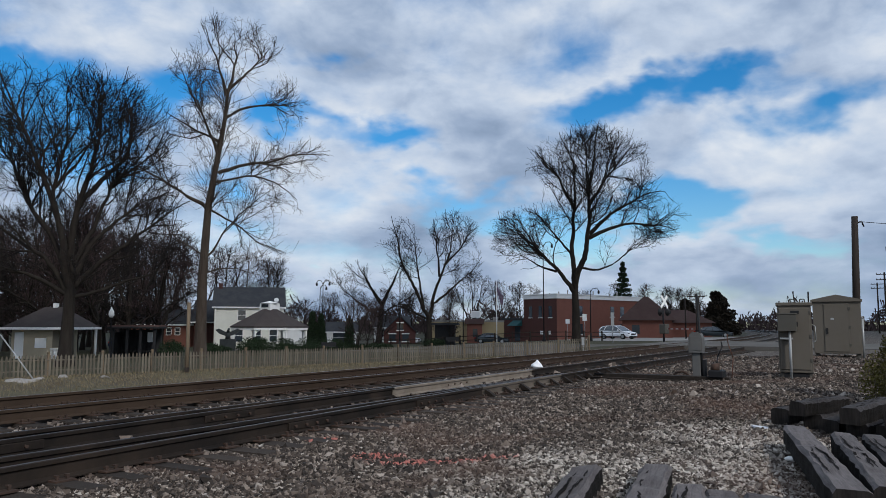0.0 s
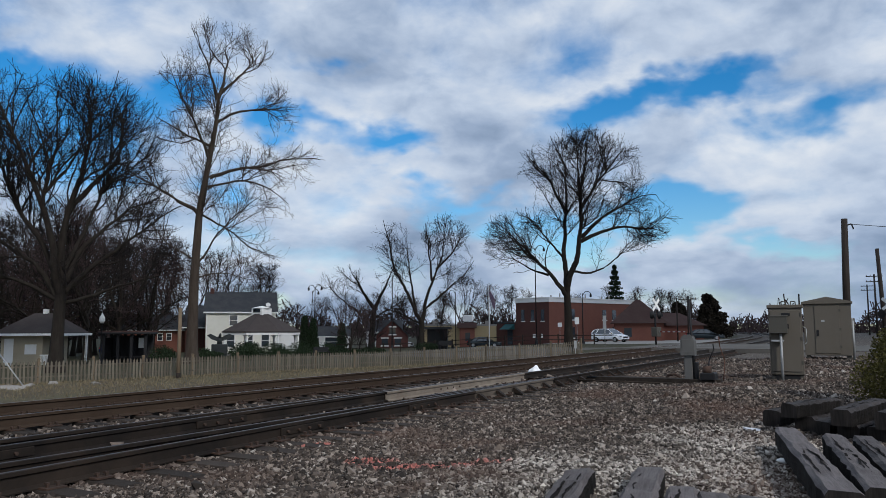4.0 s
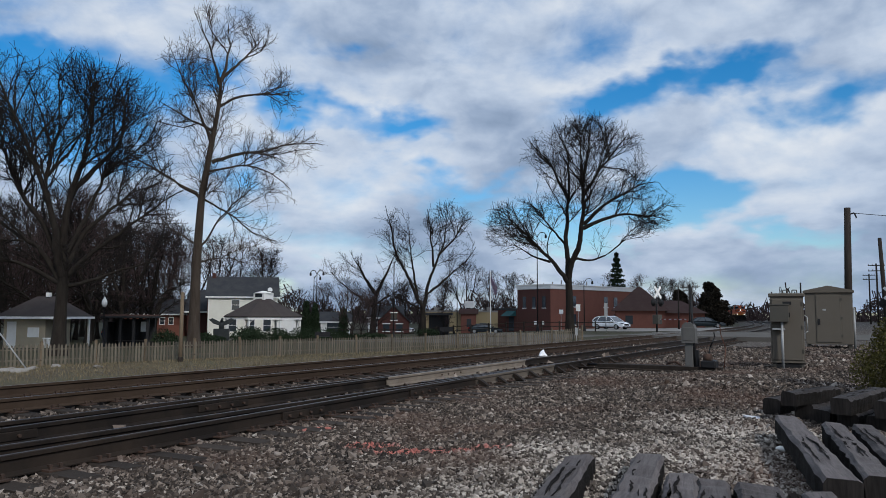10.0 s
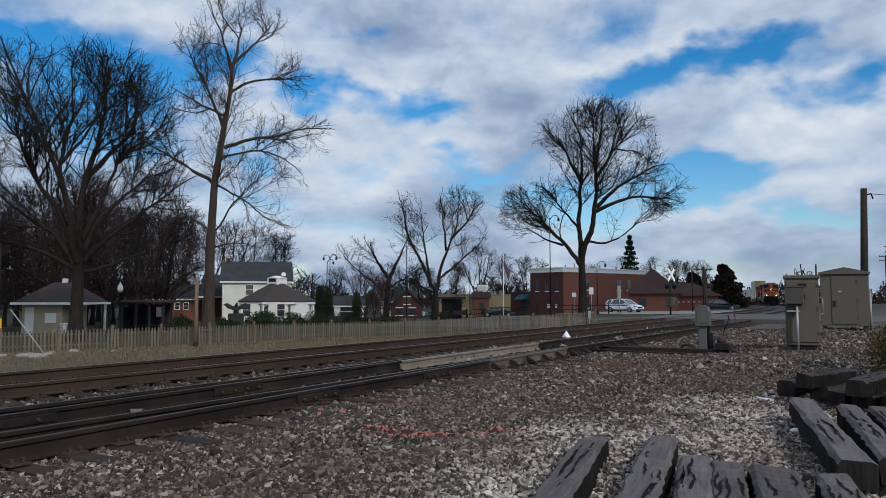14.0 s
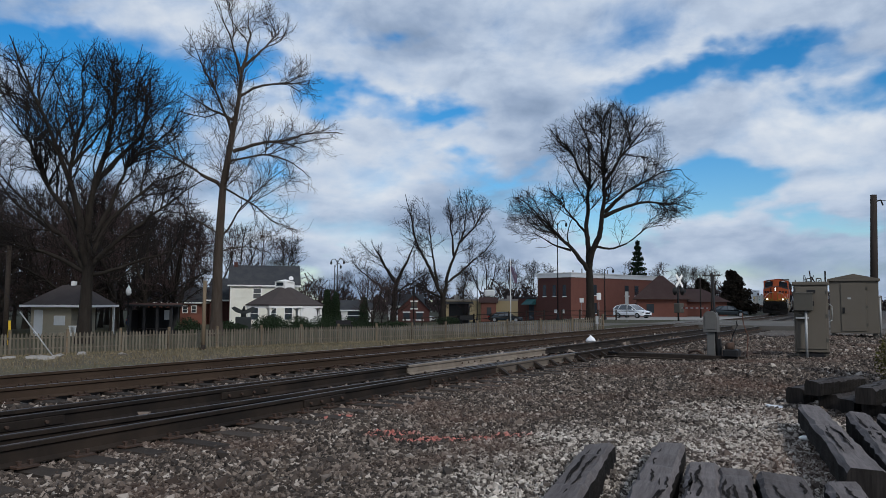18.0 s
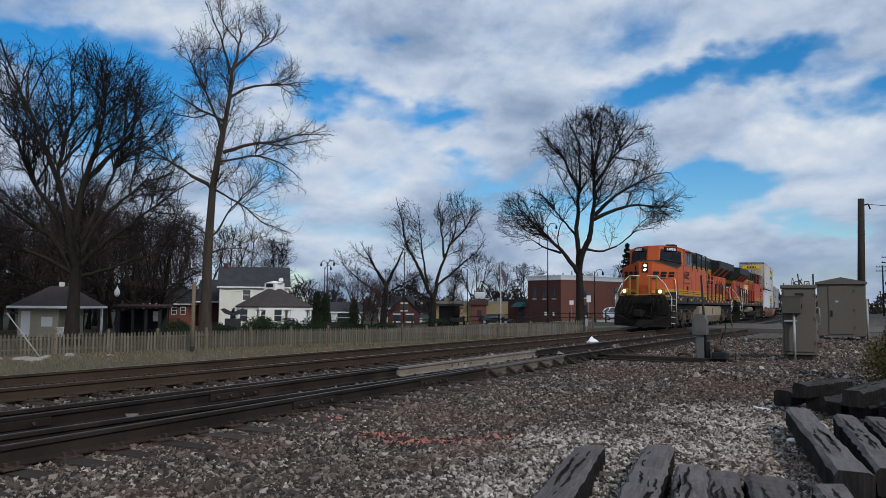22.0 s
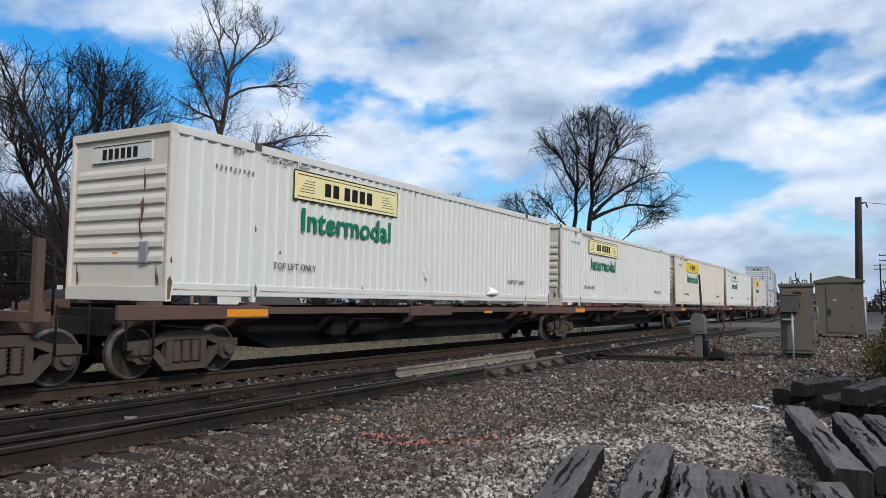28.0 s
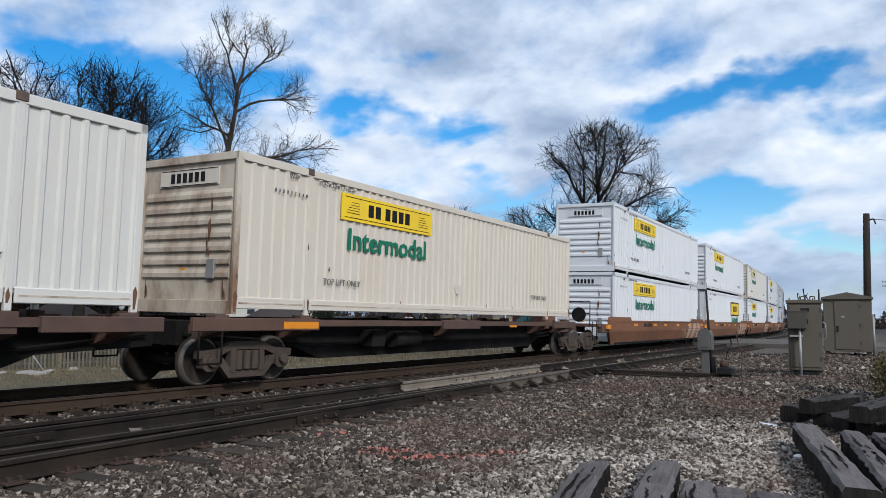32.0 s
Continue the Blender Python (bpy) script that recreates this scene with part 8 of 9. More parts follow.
        # reflectors along the sill
        for y in (-8.75, -7.6, -6.3, -4.6, -3.4, -1.6, -0.75, 0.6, 2.4, 4.4, 6.6):
            part("sill_plate", box(min(s * 1.53, s * 1.536), y, 1.62 if y > -0.6 else 1.72, max(s * 1.53, s * 1.536), y + 0.09, 1.69 if y > -0.6 else 1.80), grab_white, L)
        part("cab_door_step", box(min(s * 1.53, s * 1.57), -6.5, 1.5, max(s * 1.53, s * 1.57), -6.15, 1.76, 0.01), under_black, L)
        for y in (-5.19, -4.05, -2.15, -0.64):
            part("panel_seam", box(min(s * 1.531, s * 1.535), y, 2.25, max(s * 1.531, s * 1.535), y + 0.016, 3.48), rust_brown, L)
        part("lift_lug", box(min(s * 1.53, s * 1.545), -5.35, 3.05, max(s * 1.53, s * 1.545), -5.28, 3.09), grab_white, L)
        for y in (-8.2, -5.4, -2.6, -0.2, 1.2, 3.0, 5.2, 7.6, 9.2):
            zz = 1.55 if y > -0.6 else 1.60
            part("reflector", box(min(s * 1.53, s * 1.537), y, zz, max(s * 1.53, s * 1.537), y + 0.42, zz + 0.11), sign_orange, L)
    bm = bmesh.new()
    add_box(bm, 0.35, -6.7, 4.68, 0.9, -6.1, 4.80, 0.03)
    part("roof_unit", bm, sill_grey, cab)
    # equipment room behind the cab
    bm = bmesh.new()
    add_box(bm, -1.53, -5.2, 1.87, 1.53, -0.6, 3.52, 0.01)
    part("equipment_room", bm, side, L)
    bm = bmesh.new()
    add_box(bm, -1.05, -5.2, 3.52, 1.05, -0.6, 4.62, 0.06)
    upper = part("blower_housing", bm, loco_black, L)
    for s in (-1, 1):
        stripes(L, s * 1.051, -5.15, -0.6, 3.53, 3.80, s, 0.95)
        for y in (-4.2, -2.4):
            lv = part("louvre", box(min(s * 1.05, s * 1.06), y, 3.92, max(s * 1.05, s * 1.06), y + 0.85, 4.5), under_black, upper)
            for k in range(5):
                part("louvre_slat", box(min(s * 1.05, s * 1.09), y, 3.95 + 0.11 * k, max(s * 1.05, s * 1.09), y + 0.85, 3.99 + 0.11 * k), sill_grey, lv)
        for y in (-4.95, -3.55, -2.1, -0.7):
            part("upper_post", box(min(s * 1.46, s * 1.54), y - 0.06, 3.35, max(s * 1.46, s * 1.54), y + 0.06, 4.46, 0.01), loco_black, L)
        for z in (4.0, 4.44):
            part("upper_rail", tube((s * 1.5, -5.0, z), (s * 1.5, -0.65, z), 0.02, n=6), loco_black, L)
        part("upper_rail_brace", tube((s * 1.5, -0.65, 4.44), (s * 1.45, 0.75, 2.95), 0.02, n=6), loco_black, L)
    # engine hood
    bm = bmesh.new()
    add_prism(bm, [(-1.0, 1.70), (1.0, 1.70), (1.0, 3.50), (-1.0, 3.50)], 1, -0.6, 9.9)
    hood = part("engine_hood", bm, side, L)
    bm = bmesh.new()
    add_prism(bm, [(-1.0, 3.50), (1.0, 3.50), (1.0, 4.35), (0.7, 4.66), (-0.7, 4.66), (-1.0, 4.35)], 1, -0.6, 9.9)
    part("hood_top", bm, loco_black, L)
    bm = bmesh.new()
    add_box(bm, -0.55, 1.3, 4.62, 0.55, 3.0, 4.84, 0.08)
    part("exhaust_silencer", bm, under_black, L)
    for y in (-0.4, 0.2):
        part("horn_pipe", tube((0.3, y, 4.64), (0.3, y + 0.3, 4.84), 0.05, 0.08, 8), under_black, L)
    for s in (-1, 1):
        stripes(L, s * 1.001, -0.55, 4.0, 3.52, 3.80, s, 0.62)
        stripes(L, s * 1.001, -0.55, 9.85, 1.75, 2.12, s, 0.62)
        for k in range(16):
            y = -0.4 + k * 0.62
            part("door_edge", box(min(s * 1.0, s * 1.012), y, 2.14, max(s * 1.0, s * 1.012), y + 0.02, 3.5), loco_faded if not older else sill_grey, hood)
        if not older:
            slanted_mark(L, s * 1.002, s, 0.2 if s > 0 else 5.4, 2.85, 0.52, sign_black, flip=1 if s > 0 else -1)
        else:
            bm = bmesh.new()
            for i in range(4):
                y = -0.2 + i * 0.95
                add_box(bm, min(s * 1.0, s * 1.008), y, 2.55, max(s * 1.0, s * 1.008), y + 0.62, 3.3)
            part("painted_mark", bm, sign_pale, L, "faded yellow block mark")
        for k in range(5):
            part("filter_slot", box(min(s * 1.0, s * 1.015), 6.1 + k * 0.5, 2.2, max(s * 1.0, s * 1.015), 6.28 + k * 0.5, 3.15 - 0.12 * (k % 2)), sign_black, hood)
        part("brake_wheel", tube((s * 1.02, 9.0, 2.75), (s * 1.06, 9.0, 2.75), 0.2, n=14), steel_bare, hood)
        # radiator wing
        b2 = bmesh.new()
        add_prism(b2, [(s * 0.7, 4.52), (s * 1.53, 4.46), (s * 1.53, 3.98), (s * 1.0, 3.45), (s * 0.7, 3.45)], 1, 4.1, 10.4)
        part("radiator_wing", b2, loco_black, L)
        for k in range(3):
            y = 4.6 + k * 2.0
            part("wing_rib", prism([(s * 1.525, 3.965), (s * 1.005, 3.445), (s * 1.02, 3.425), (s * 1.545, 3.95)], 1, y - 0.45, y - 0.05), side, L)
        # walkway handrail
        for y in (0.1, 1.5, 2.9, 4.3, 5.6, 7.0, 8.4, 9.7):
            part("railing_post", box(min(s * 1.46, s * 1.52), y - 0.045, 1.70, max(s * 1.46, s * 1.52), y + 0.045, 2.80), loco_black, L)
        part("handrail", pipe([(s * 1.49, -0.6, 2.84), (s * 1.49, 0.1, 2.80), (s * 1.49, 9.8, 2.80)], 0.022), loco_black, L)
    part("rear_number_panel", box(-0.8, 9.9, 3.0, 0.8, 9.92, 3.6), loco_black if older else side, L)
    bm = bmesh.new()
    add_box(bm, -1.0, 9.88, 3.2, 1.0, 9.93, 3.5)
    part("rear_band", bm, loco_yellow, L)
    return L


def corrugated_side(x, s, y0, y1, z0, z1, pitch=0.279, depth=0.036):
    """Side panel pressed into upright ribs."""
    k = max(1, round((y1 - y0) / pitch))
    w = (y1 - y0) / k
    line = [(y0, 0)]
    for i in range(k):
        a = y0 + i * w
        line += [(a + w * 0.12, 0), (a + w * 0.24, depth), (a + w * 0.76, depth), (a + w * 0.88, 0)]
    line.append((y1, 0))
    return [(x - s * d, y, z) for y, d in line for z in (z0, z1)], len(line)


def build_container(label, body, sign, sign_frame, doors, end_mat, word_low=False):
    """A 53-foot container; its front end is at y = 0, its floor at z = 0."""
    Lc, W, Hh = 16.15, 1.295, 2.9
    C = thing("container", (0, 0, 0), label, "shipping container", "containers on the train")
    for s in (-1, 1):
        bm = bmesh.new()
        for y0, y1 in ((0.12, 1.92), (2.02, 14.12), (14.22, 16.03)):
            pts, n = corrugated_side(s * (W - 0.012), s, y0, y1, 0.30, Hh - 0.14)
            vs = [bm.verts.new(p) for p in pts]
            for i in range(n - 1):
                bm.faces.new((vs[2 * i], vs[2 * i + 2], vs[2 * i + 3], vs[2 * i + 1]))
        part("side_panel", bm, body, C)
        bm = bmesh.new()
        a, b = (s * (W - 0.07), s * W)
        add_box(bm, min(a, b), 0, Hh - 0.15, max(a, b), Lc, Hh, 0.008)
        part("top_rail", bm, body, C)
        for y0, y1 in ((0.1, 1.9), (2.05, 14.1), (14.25, 16.05)):
            bm = bmesh.new()
            add_box(bm, min(a, b), y0, 0.10, max(a, b), y1, 0.31, 0.012)
            rail = part("bottom_rail", bm, body, C)
            part("rail_groove", box(min(b - s * 0.004, b + s * 0.004), y0 + 0.05, 0.19, max(b - s * 0.004, b + s * 0.004), y1 - 0.05, 0.215), cont_rust, rail)
        for y in (0, 16.03):
            part("corner_post", box(min(a, b), y, 0, max(a, b), y + 0.12, Hh, 0.008), end_mat if y == 0 else body, C)
        for y in (1.92, 14.12):
            post = part("lift_post", box(min(a, b), y, 0, max(a, b), y + 0.1, Hh, 0.006), body, C)
            part("lift_casting", box(min(a, b + s * 0.012), y - 0.05, Hh - 0.12, max(a, b + s * 0.012), y + 0.13, Hh + 0.015, 0.01), cont_dark, post)
        # signs: yellow panel with plain dark bars for the name, and the word beneath
        d = 1 if s > 0 else -1
        yA = 2.96 if s > 0 else Lc - 2.96
        bm = bmesh.new()
        x0, x1 = min(b - s * 0.02, b + s * 0.006), max(b - s * 0.02, b + s * 0.006)
        zs, hgt, wid, zw, dw, ww = {0: (2.03, 0.57, 3.63, 1.42, 0.22, 3.17), 1: (1.40, 0.94, 3.78, 0.90, 0.33, 2.95), 2: (2.0, 0.6, 3.64, 1.42, 0.24, 3.15)}[int(word_low)]
        if doors:
            yA = 9.6 if s > 0 else Lc - 9.6
        add_box(bm, x0, min(yA, yA + d * wid), zs, x1, max(yA, yA + d * wid), zs + hgt)
        pn = part("sign_panel", bm, sign, C, "yellow name panel with dark outline")
        bm = bmesh.new()
        xa, xb = min(b, b + s * 0.009), max(b, b + s * 0.009)
        def rect(p, q, r, t):
            add_box(bm, xa, min(yA + d * p, yA + d * q), zs + r, xb, max(yA + d * p, yA + d * q), zs + t)
        if sign_frame:
            e = 0.035 if word_low == 1 else 0.012
            rect(0, wid, -e, e), rect(0, wid, hgt - e, hgt + e), rect(-e, e, 0, hgt), rect(wid - e, wid + e, 0, hgt)
        rect(0.1, wid - 0.1, 0.06, 0.075), rect(0.1, wid - 0.1, hgt - 0.075, hgt - 0.06)
        for k in range(5):
            rect(0.14 + 0.05 * k, 0.62, hgt * (0.28 + 0.1 * k), hgt * (0.28 + 0.1 * k) + 0.012)
            rect(wid - 0.62, wid - 0.14 - 0.05 * k, hgt * (0.28 + 0.1 * k), hgt * (0.28 + 0.1 * k) + 0.012)
        x = 0.26 * wid
        lw = 0.48 * wid / 6.4
        for k in range(6):
            if k == 2:
                x += lw * 0.4
            rect(x, x + lw * 0.72, hgt * 0.26, hgt * 0.74)
            x += lw
        part("painted_name", bm, sign_black, pn)
        wm = Matrix.Translation((b + s * 0.003, yA + d * dw, zw)) @ (pose(0, 0, 0, 90, 0, 90) if s > 0 else pose(0, 0, 0, 90, 0, -90))
        lettering("lettering", "Intermodal", 0.64, sign_green, C, wm, ww, 0.014, "green lettering")
        yb = 2.45 if s > 0 else Lc - 2.45
        for yq in (yb, yb + d * 10.35):
            wm = Matrix.Translation((b + s * 0.003, yq, 0.63)) @ (pose(0, 0, 0, 90, 0, 90) if s > 0 else pose(0, 0, 0, 90, 0, -90))
            lettering("lettering", "TOP LIFT ONLY", 0.19, stencil_grey, C, wm, 1.25, 0.0, "small black lettering")
        wm = Matrix.Translation((b + s * 0.003, 1.33 if s > 0 else Lc - 1.33, 2.62)) @ (pose(0, 0, 0, 90, 0, 90) if s > 0 else pose(0, 0, 0, 90, 0, -90))
        lettering("lettering", "WTP", 0.14, stencil_grey, C, wm, 0.28, 0.0)
        bm = bmesh.new()
        for k in range(9):
            y = (0.95 + k * 0.11) if s > 0 else Lc - 0.95 - k * 0.11
            add_box(bm, min(b, b + s * 0.004), y, 2.31, max(b, b + s * 0.004), y + 0.035, 2.38)
        part("stencil", bm, stencil_grey, C)
        wm = Matrix.Translation((b + s * 0.003, 2.2 if s > 0 else Lc - 2.2, 2.64)) @ (pose(0, 0, 0, 90, 0, 90) if s > 0 else pose(0, 0, 0, 90, 0, -90))
        lettering("lettering", "STACK LIMIT 3 HIGH", 0.11, stencil_grey, C, wm, 1.2, 0.0, "small black lettering")
        for y, z0, z1, w in ((1.95, 1.28, 1.42, 0.03), (2.0, 0.10, 0.34, 0.04), (14.15, 0.10, 0.30, 0.04), (0.06, 0.04, 0.42, 0.06), (0.08, 0.62, 0.74, 0.03), (16.08, 0.05, 0.40, 0.05), (5.3, 0.31, 0.40, 0.02), (9.7, 0.31, 0.42, 0.02), (2.62, 0.92, 1.0, 0.035), (11.4, 0.31, 0.38, 0.03), (7.4, 2.62, 2.78, 0.015)):
            part("rust_streak", prism([(y - w * 0.4, z0), (y + w * 0.3, z0), (y + w, z1 - 0.1), (y + w * 0.2, z1), (y - w * 0.6, z1 - 0.07)], 0, min(b - s * 0.002, b + s * 0.003), max(b - s * 0.002, b + s * 0.003)), rust_brown, C)
        for y in (8.0,):
            bm = bmesh.new()
            add_tube(bm, (b - s * 0.03, y, 0.75), (b + s * 0.012, y, 0.75), 0.14, n=6)
            part("placard_holder", bm, body, C)
    bm = bmesh.new()
    n = 54
    pts = []
    for i in range(n + 1):
        y = 0.1 + (Lc - 0.2) * i / n
        pts.append((y, Hh - (0.015 if i % 2 else 0.0)))
    pts += [(Lc - 0.1, Hh - 0.06), (0.1, Hh - 0.06)]
    add_prism(bm, pts, 0, -W + 0.06, W - 0.06)
    part("roof", bm, body, C)
    part("floor", box(-W + 0.03, 0.05, 0.12, W - 0.03, Lc - 0.05, 0.24), under_black, C)
    # front end
    if doors:
        for e in (-1, 1):
            x0, x1 = (0.01, W - 0.07) if e > 0 else (-W + 0.07, -0.01)
            dr = part("door", box(x0, 0.03, 0.14, x1, 0.07, Hh - 0.12), end_mat, C)
            for k in range(5):
                part("door_panel", box(x0 + 0.08, 0.018, 0.35 + k * 0.5, x1 - 0.08, 0.035, 0.55 + k * 0.5, 0.006), end_mat, dr)
            part("door_label", box(x0 + 0.2, 0.010, 0.72, x0 + 0.46, 0.019, 1.06), sign_yellow if e > 0 else sign_black, dr)
            part("door_label", box(x1 - 0.42, 0.010, 1.22, x1 - 0.22, 0.019, 1.40), sign_white, dr)
            for fx in (0.28, 0.72):
                x = x0 + (x1 - x0) * fx
                part("locking_rod", tube((x, -0.01, 0.08), (x, -0.01, Hh - 0.06), 0.022, n=6), steel_bare, dr)
                part("rod_handle", box(x - 0.16, -0.04, 0.72, x + 0.08, -0.015, 0.76), cont_dark, dr)
            for k in range(4):
                xh = W - 0.06 if e > 0 else -W + 0.06
                part("hinge", box(xh - 0.06, 0.0, 0.35 + 0.68 * k, xh + 0.06, 0.05, 0.45 + 0.68 * k, 0.008), end_mat, dr)
        part("door_gasket", box(-0.02, 0.012, 0.12, 0.02, 0.04, Hh - 0.1), cont_dark, C)
        part("door_header", box(-W + 0.07, 0.0, Hh - 0.10, W - 0.07, 0.08, Hh + 0.004, 0.005), cont_dark, C)
        part("door_sill", box(-W + 0.07, 0.0, 0.0, W - 0.07, 0.1, 0.13, 0.005), cont_dark, C)
        zc = 2.38 if word_low == 2 else 1.92
        hw = 0.98 if word_low == 2 else 0.70
        sp = part("end_sign", box(-hw, -0.005, zc - 0.2, hw, 0.025, zc + 0.2), sign, C, "yellow name panel")
    else:
        fw = part("front_wall", box(-W + 0.07, 0.06, 0.1, W - 0.07, 0.1, Hh - 0.1), end_mat, C)
        for k in range(7):
            z = 0.62 + k * 0.24
            part("wall_rib", prism([(0.062, z), (0.02, z + 0.03), (0.02, z + 0.11), (0.062, z + 0.19)], 0, -W + 0.16, W - 0.16), end_mat, fw)
        part("front_rail", box(-W + 0.05, 0.0, Hh - 0.14, W - 0.05, 0.09, Hh, 0.006), end_mat, C)
        part("front_rail", box(-W + 0.05, 0.0, 0.0, W - 0.05, 0.09, 0.24, 0.006), end_mat, C)
        sp = part("end_sign", box(-0.78, 0.035, 2.34, 0.78, 0.062, 2.66), sign if word_low else body, C, "framed name panel")
        part("control_box", box(0.60, 0.0, 0.62, 0.80, 0.07, 0.98, 0.01), steel_bare, C)
        part("data_plate", box(-0.12, 0.045, 0.68, 0.0, 0.065, 0.82), sign_orange, C)
        for x, z0, z1, w in ((0.62, 1.28, 1.72, 0.05), (0.66, 1.80, 2.10, 0.03), (0.60, 1.05, 1.2, 0.05), (-1.0, 0.26, 0.5, 0.04), (1.05, 0.26, 0.45, 0.05)):
            part("rust_streak", prism([(x - w * 0.3, z0), (x + w * 0.2, z0 + 0.05), (x + w, z1 - 0.2), (x + w * 0.4, z1), (x - w * 0.6, z1 - 0.1), (x - w * 0.8, z0 + 0.4)], 1, 0.015, 0.021), rust_brown, C)
        zc = 2.50
    bm = bmesh.new()
    yb0 = -0.012 if doors else 0.026
    for k in range(6):
        x = -0.48 + k * 0.16
        add_box(bm, x, yb0, zc - 0.09, x + 0.10, yb0 + 0.01, zc + 0.09)
    for z in (zc - 0.15, zc + 0.14):
        add_box(bm, -0.74, yb0, z, 0.74, yb0 + 0.01, z + 0.012)
    part("painted_name", bm, sign_black, sp)
    return C


def build_well_car(label, graffiti):
    """A well car for stacked containers; the container front is at y = 0."""
    C = thing("well_car", (0, 0, 0), label, "freight car", "cars of the train")
    for s in (-1, 1):
        bm = bmesh.new()
        xa, xb = min(s * 1.36, s * 1.46), max(s * 1.36, s * 1.46)
        add_prism(bm, [(-1.05, 0.80), (-0.95, 1.22), (17.1, 1.22), (17.2, 0.80)], 0, xa, xb)
        for v in add_prism(bm, [(-1.05, 0.80), (17.2, 0.80), (16.5, 0.26), (-0.35, 0.26)], 0, xa, xb):
            if v.co.z < 0.5:
                v.co.x -= s * 0.17
        sd = part("side_sill", bm, well_brown, C, "brown well side with stencilled bars")
        part("top_chord", box(min(s * 1.34, s * 1.48), -0.95, 1.20, max(s * 1.34, s * 1.48), 17.1, 1.26), well_brown, sd)
        part("mid_seam", box(min(s * 1.455, s * 1.468), -0.9, 0.86, max(s * 1.455, s * 1.468), 17.0, 0.885), well_brown, sd)
        for y0, y1 in ((-0.98, 2.1), (14.0, 17.1)):
            bm = bmesh.new()
            add_prism(bm, [(y0, 1.24), (y0 + 0.15, 1.40), (y1 - 0.12, 1.40), (y1, 1.24)], 0, min(s * 1.36, s * 1.44), max(s * 1.36, s * 1.44))
            part("end_gusset", bm, well_brown, sd)
        for y in (2.4, 5.6, 7.6, 10.2, 12.8, 16.2):
            part("reflector", box(min(s * 1.46, s * 1.468), y, 1.02, max(s * 1.46, s * 1.468), y + 0.55, 1.13), sign_orange, sd)
        bm = bmesh.new()
        for k in range(3):
            add_box(bm, min(s * 1.46, s * 1.466), 4.0 + k * 0.16, 0.98, max(s * 1.46, s * 1.466), 4.1 + k * 0.16, 1.14)
        for k in range(5):
            add_box(bm, min(s * 1.46, s * 1.466), 4.55 + k * 0.16, 0.98, max(s * 1.46, s * 1.466), 4.65 + k * 0.16, 1.14)
        part("stencil", bm, sign_black, sd)
        if graffiti:
            def on_side(y, z, lift=0.004):
                return (s * (1.46 + lift - 0.17 * max(0.0, 0.80 - z) / 0.54), y, z)
            for k, (y0, y1, lean, mt) in enumerate(((12.9, 13.6, 0.2, spray_pale), (13.65, 13.95, -0.1, spray_pink), (14.0, 14.8, 0.25, spray_pale), (14.85, 15.1, 0.0, spray_pink), (15.15, 15.95, -0.15, spray_pale), (16.0, 16.3, 0.1, spray_pink))):
                bm = bmesh.new()
                rows_ = []
                for z, d, n in ((0.34, 0.0, 0.7), (0.55, 0.3, 0.85), (0.80, 0.5, 1.0), (1.0, 0.8, 0.9), (1.17, 1.0, 0.75)):
                    c, hw = (y0 + y1) / 2 + lean * (d - 0.5), (y1 - y0) / 2 * n
                    rows_.append([bm.verts.new(on_side(c - hw, z)), bm.verts.new(on_side(c + hw, z))])
                for ra, rb in zip(rows_, rows_[1:]):
                    bm.faces.new((ra[0], ra[1], rb[1], rb[0]))
                part("sprayed_letter", bm, mt, sd, "pale sprayed letter shape")
            rngg = random.Random(7)
            for k in range(9):
                y = 11.6 + k * 0.13
                z = 0.78 if k < 5 else 0.52
                part("sprayed_line", pipe([on_side(y, z - 0.1, 0.0), on_side(y + rngg.uniform(-0.05, 0.12), z + 0.03, 0.0), on_side(y + rngg.uniform(0.04, 0.16), z + rngg.uniform(0.06, 0.2), 0.0)], 0.009, 4), spray_pale, sd)
    part("well_floor", box(-1.36, 0.1, 0.26, 1.36, 16.1, 0.34), under_black, C)
    for e, y in ((-1, -2.35), (1, 18.5)):
        bm = bmesh.new()
        y0, y1 = (-3.6, -0.9) if e < 0 else (17.0, 19.7)
        add_box(bm, -0.4, y0, 0.75, 0.4, y1, 1.05, 0.02)
        add_box(bm, -1.36, min(y0 + 1.6, y1 - 0.1) if e < 0 else y0, 0.98, 1.36, y1 if e < 0 else y1 - 1.6, 1.10, 0.01)
        part("end_platform", bm, spine_brown, C)
        freight_truck(C, y)
        part("coupler", box(-0.14, min(y0 - 0.9, y0) if e < 0 else y1, 0.72, 0.14, y0 if e < 0 else y1 + 0.9, 1.0, 0.02), under_black, C)
        yp = -2.9 if e < 0 else 19.0
        bm = bmesh.new()
        for x in (-1.3, -0.45, 0.45, 1.3):
            add_tube(bm, (x, yp, 1.05), (x, yp, 1.95), 0.02, n=5)
        for z in (1.5, 1.95):
            add_tube(bm, (-1.3, yp, z), (1.3, yp, z), 0.02, n=5)
        part("end_railing", bm, under_black, C)
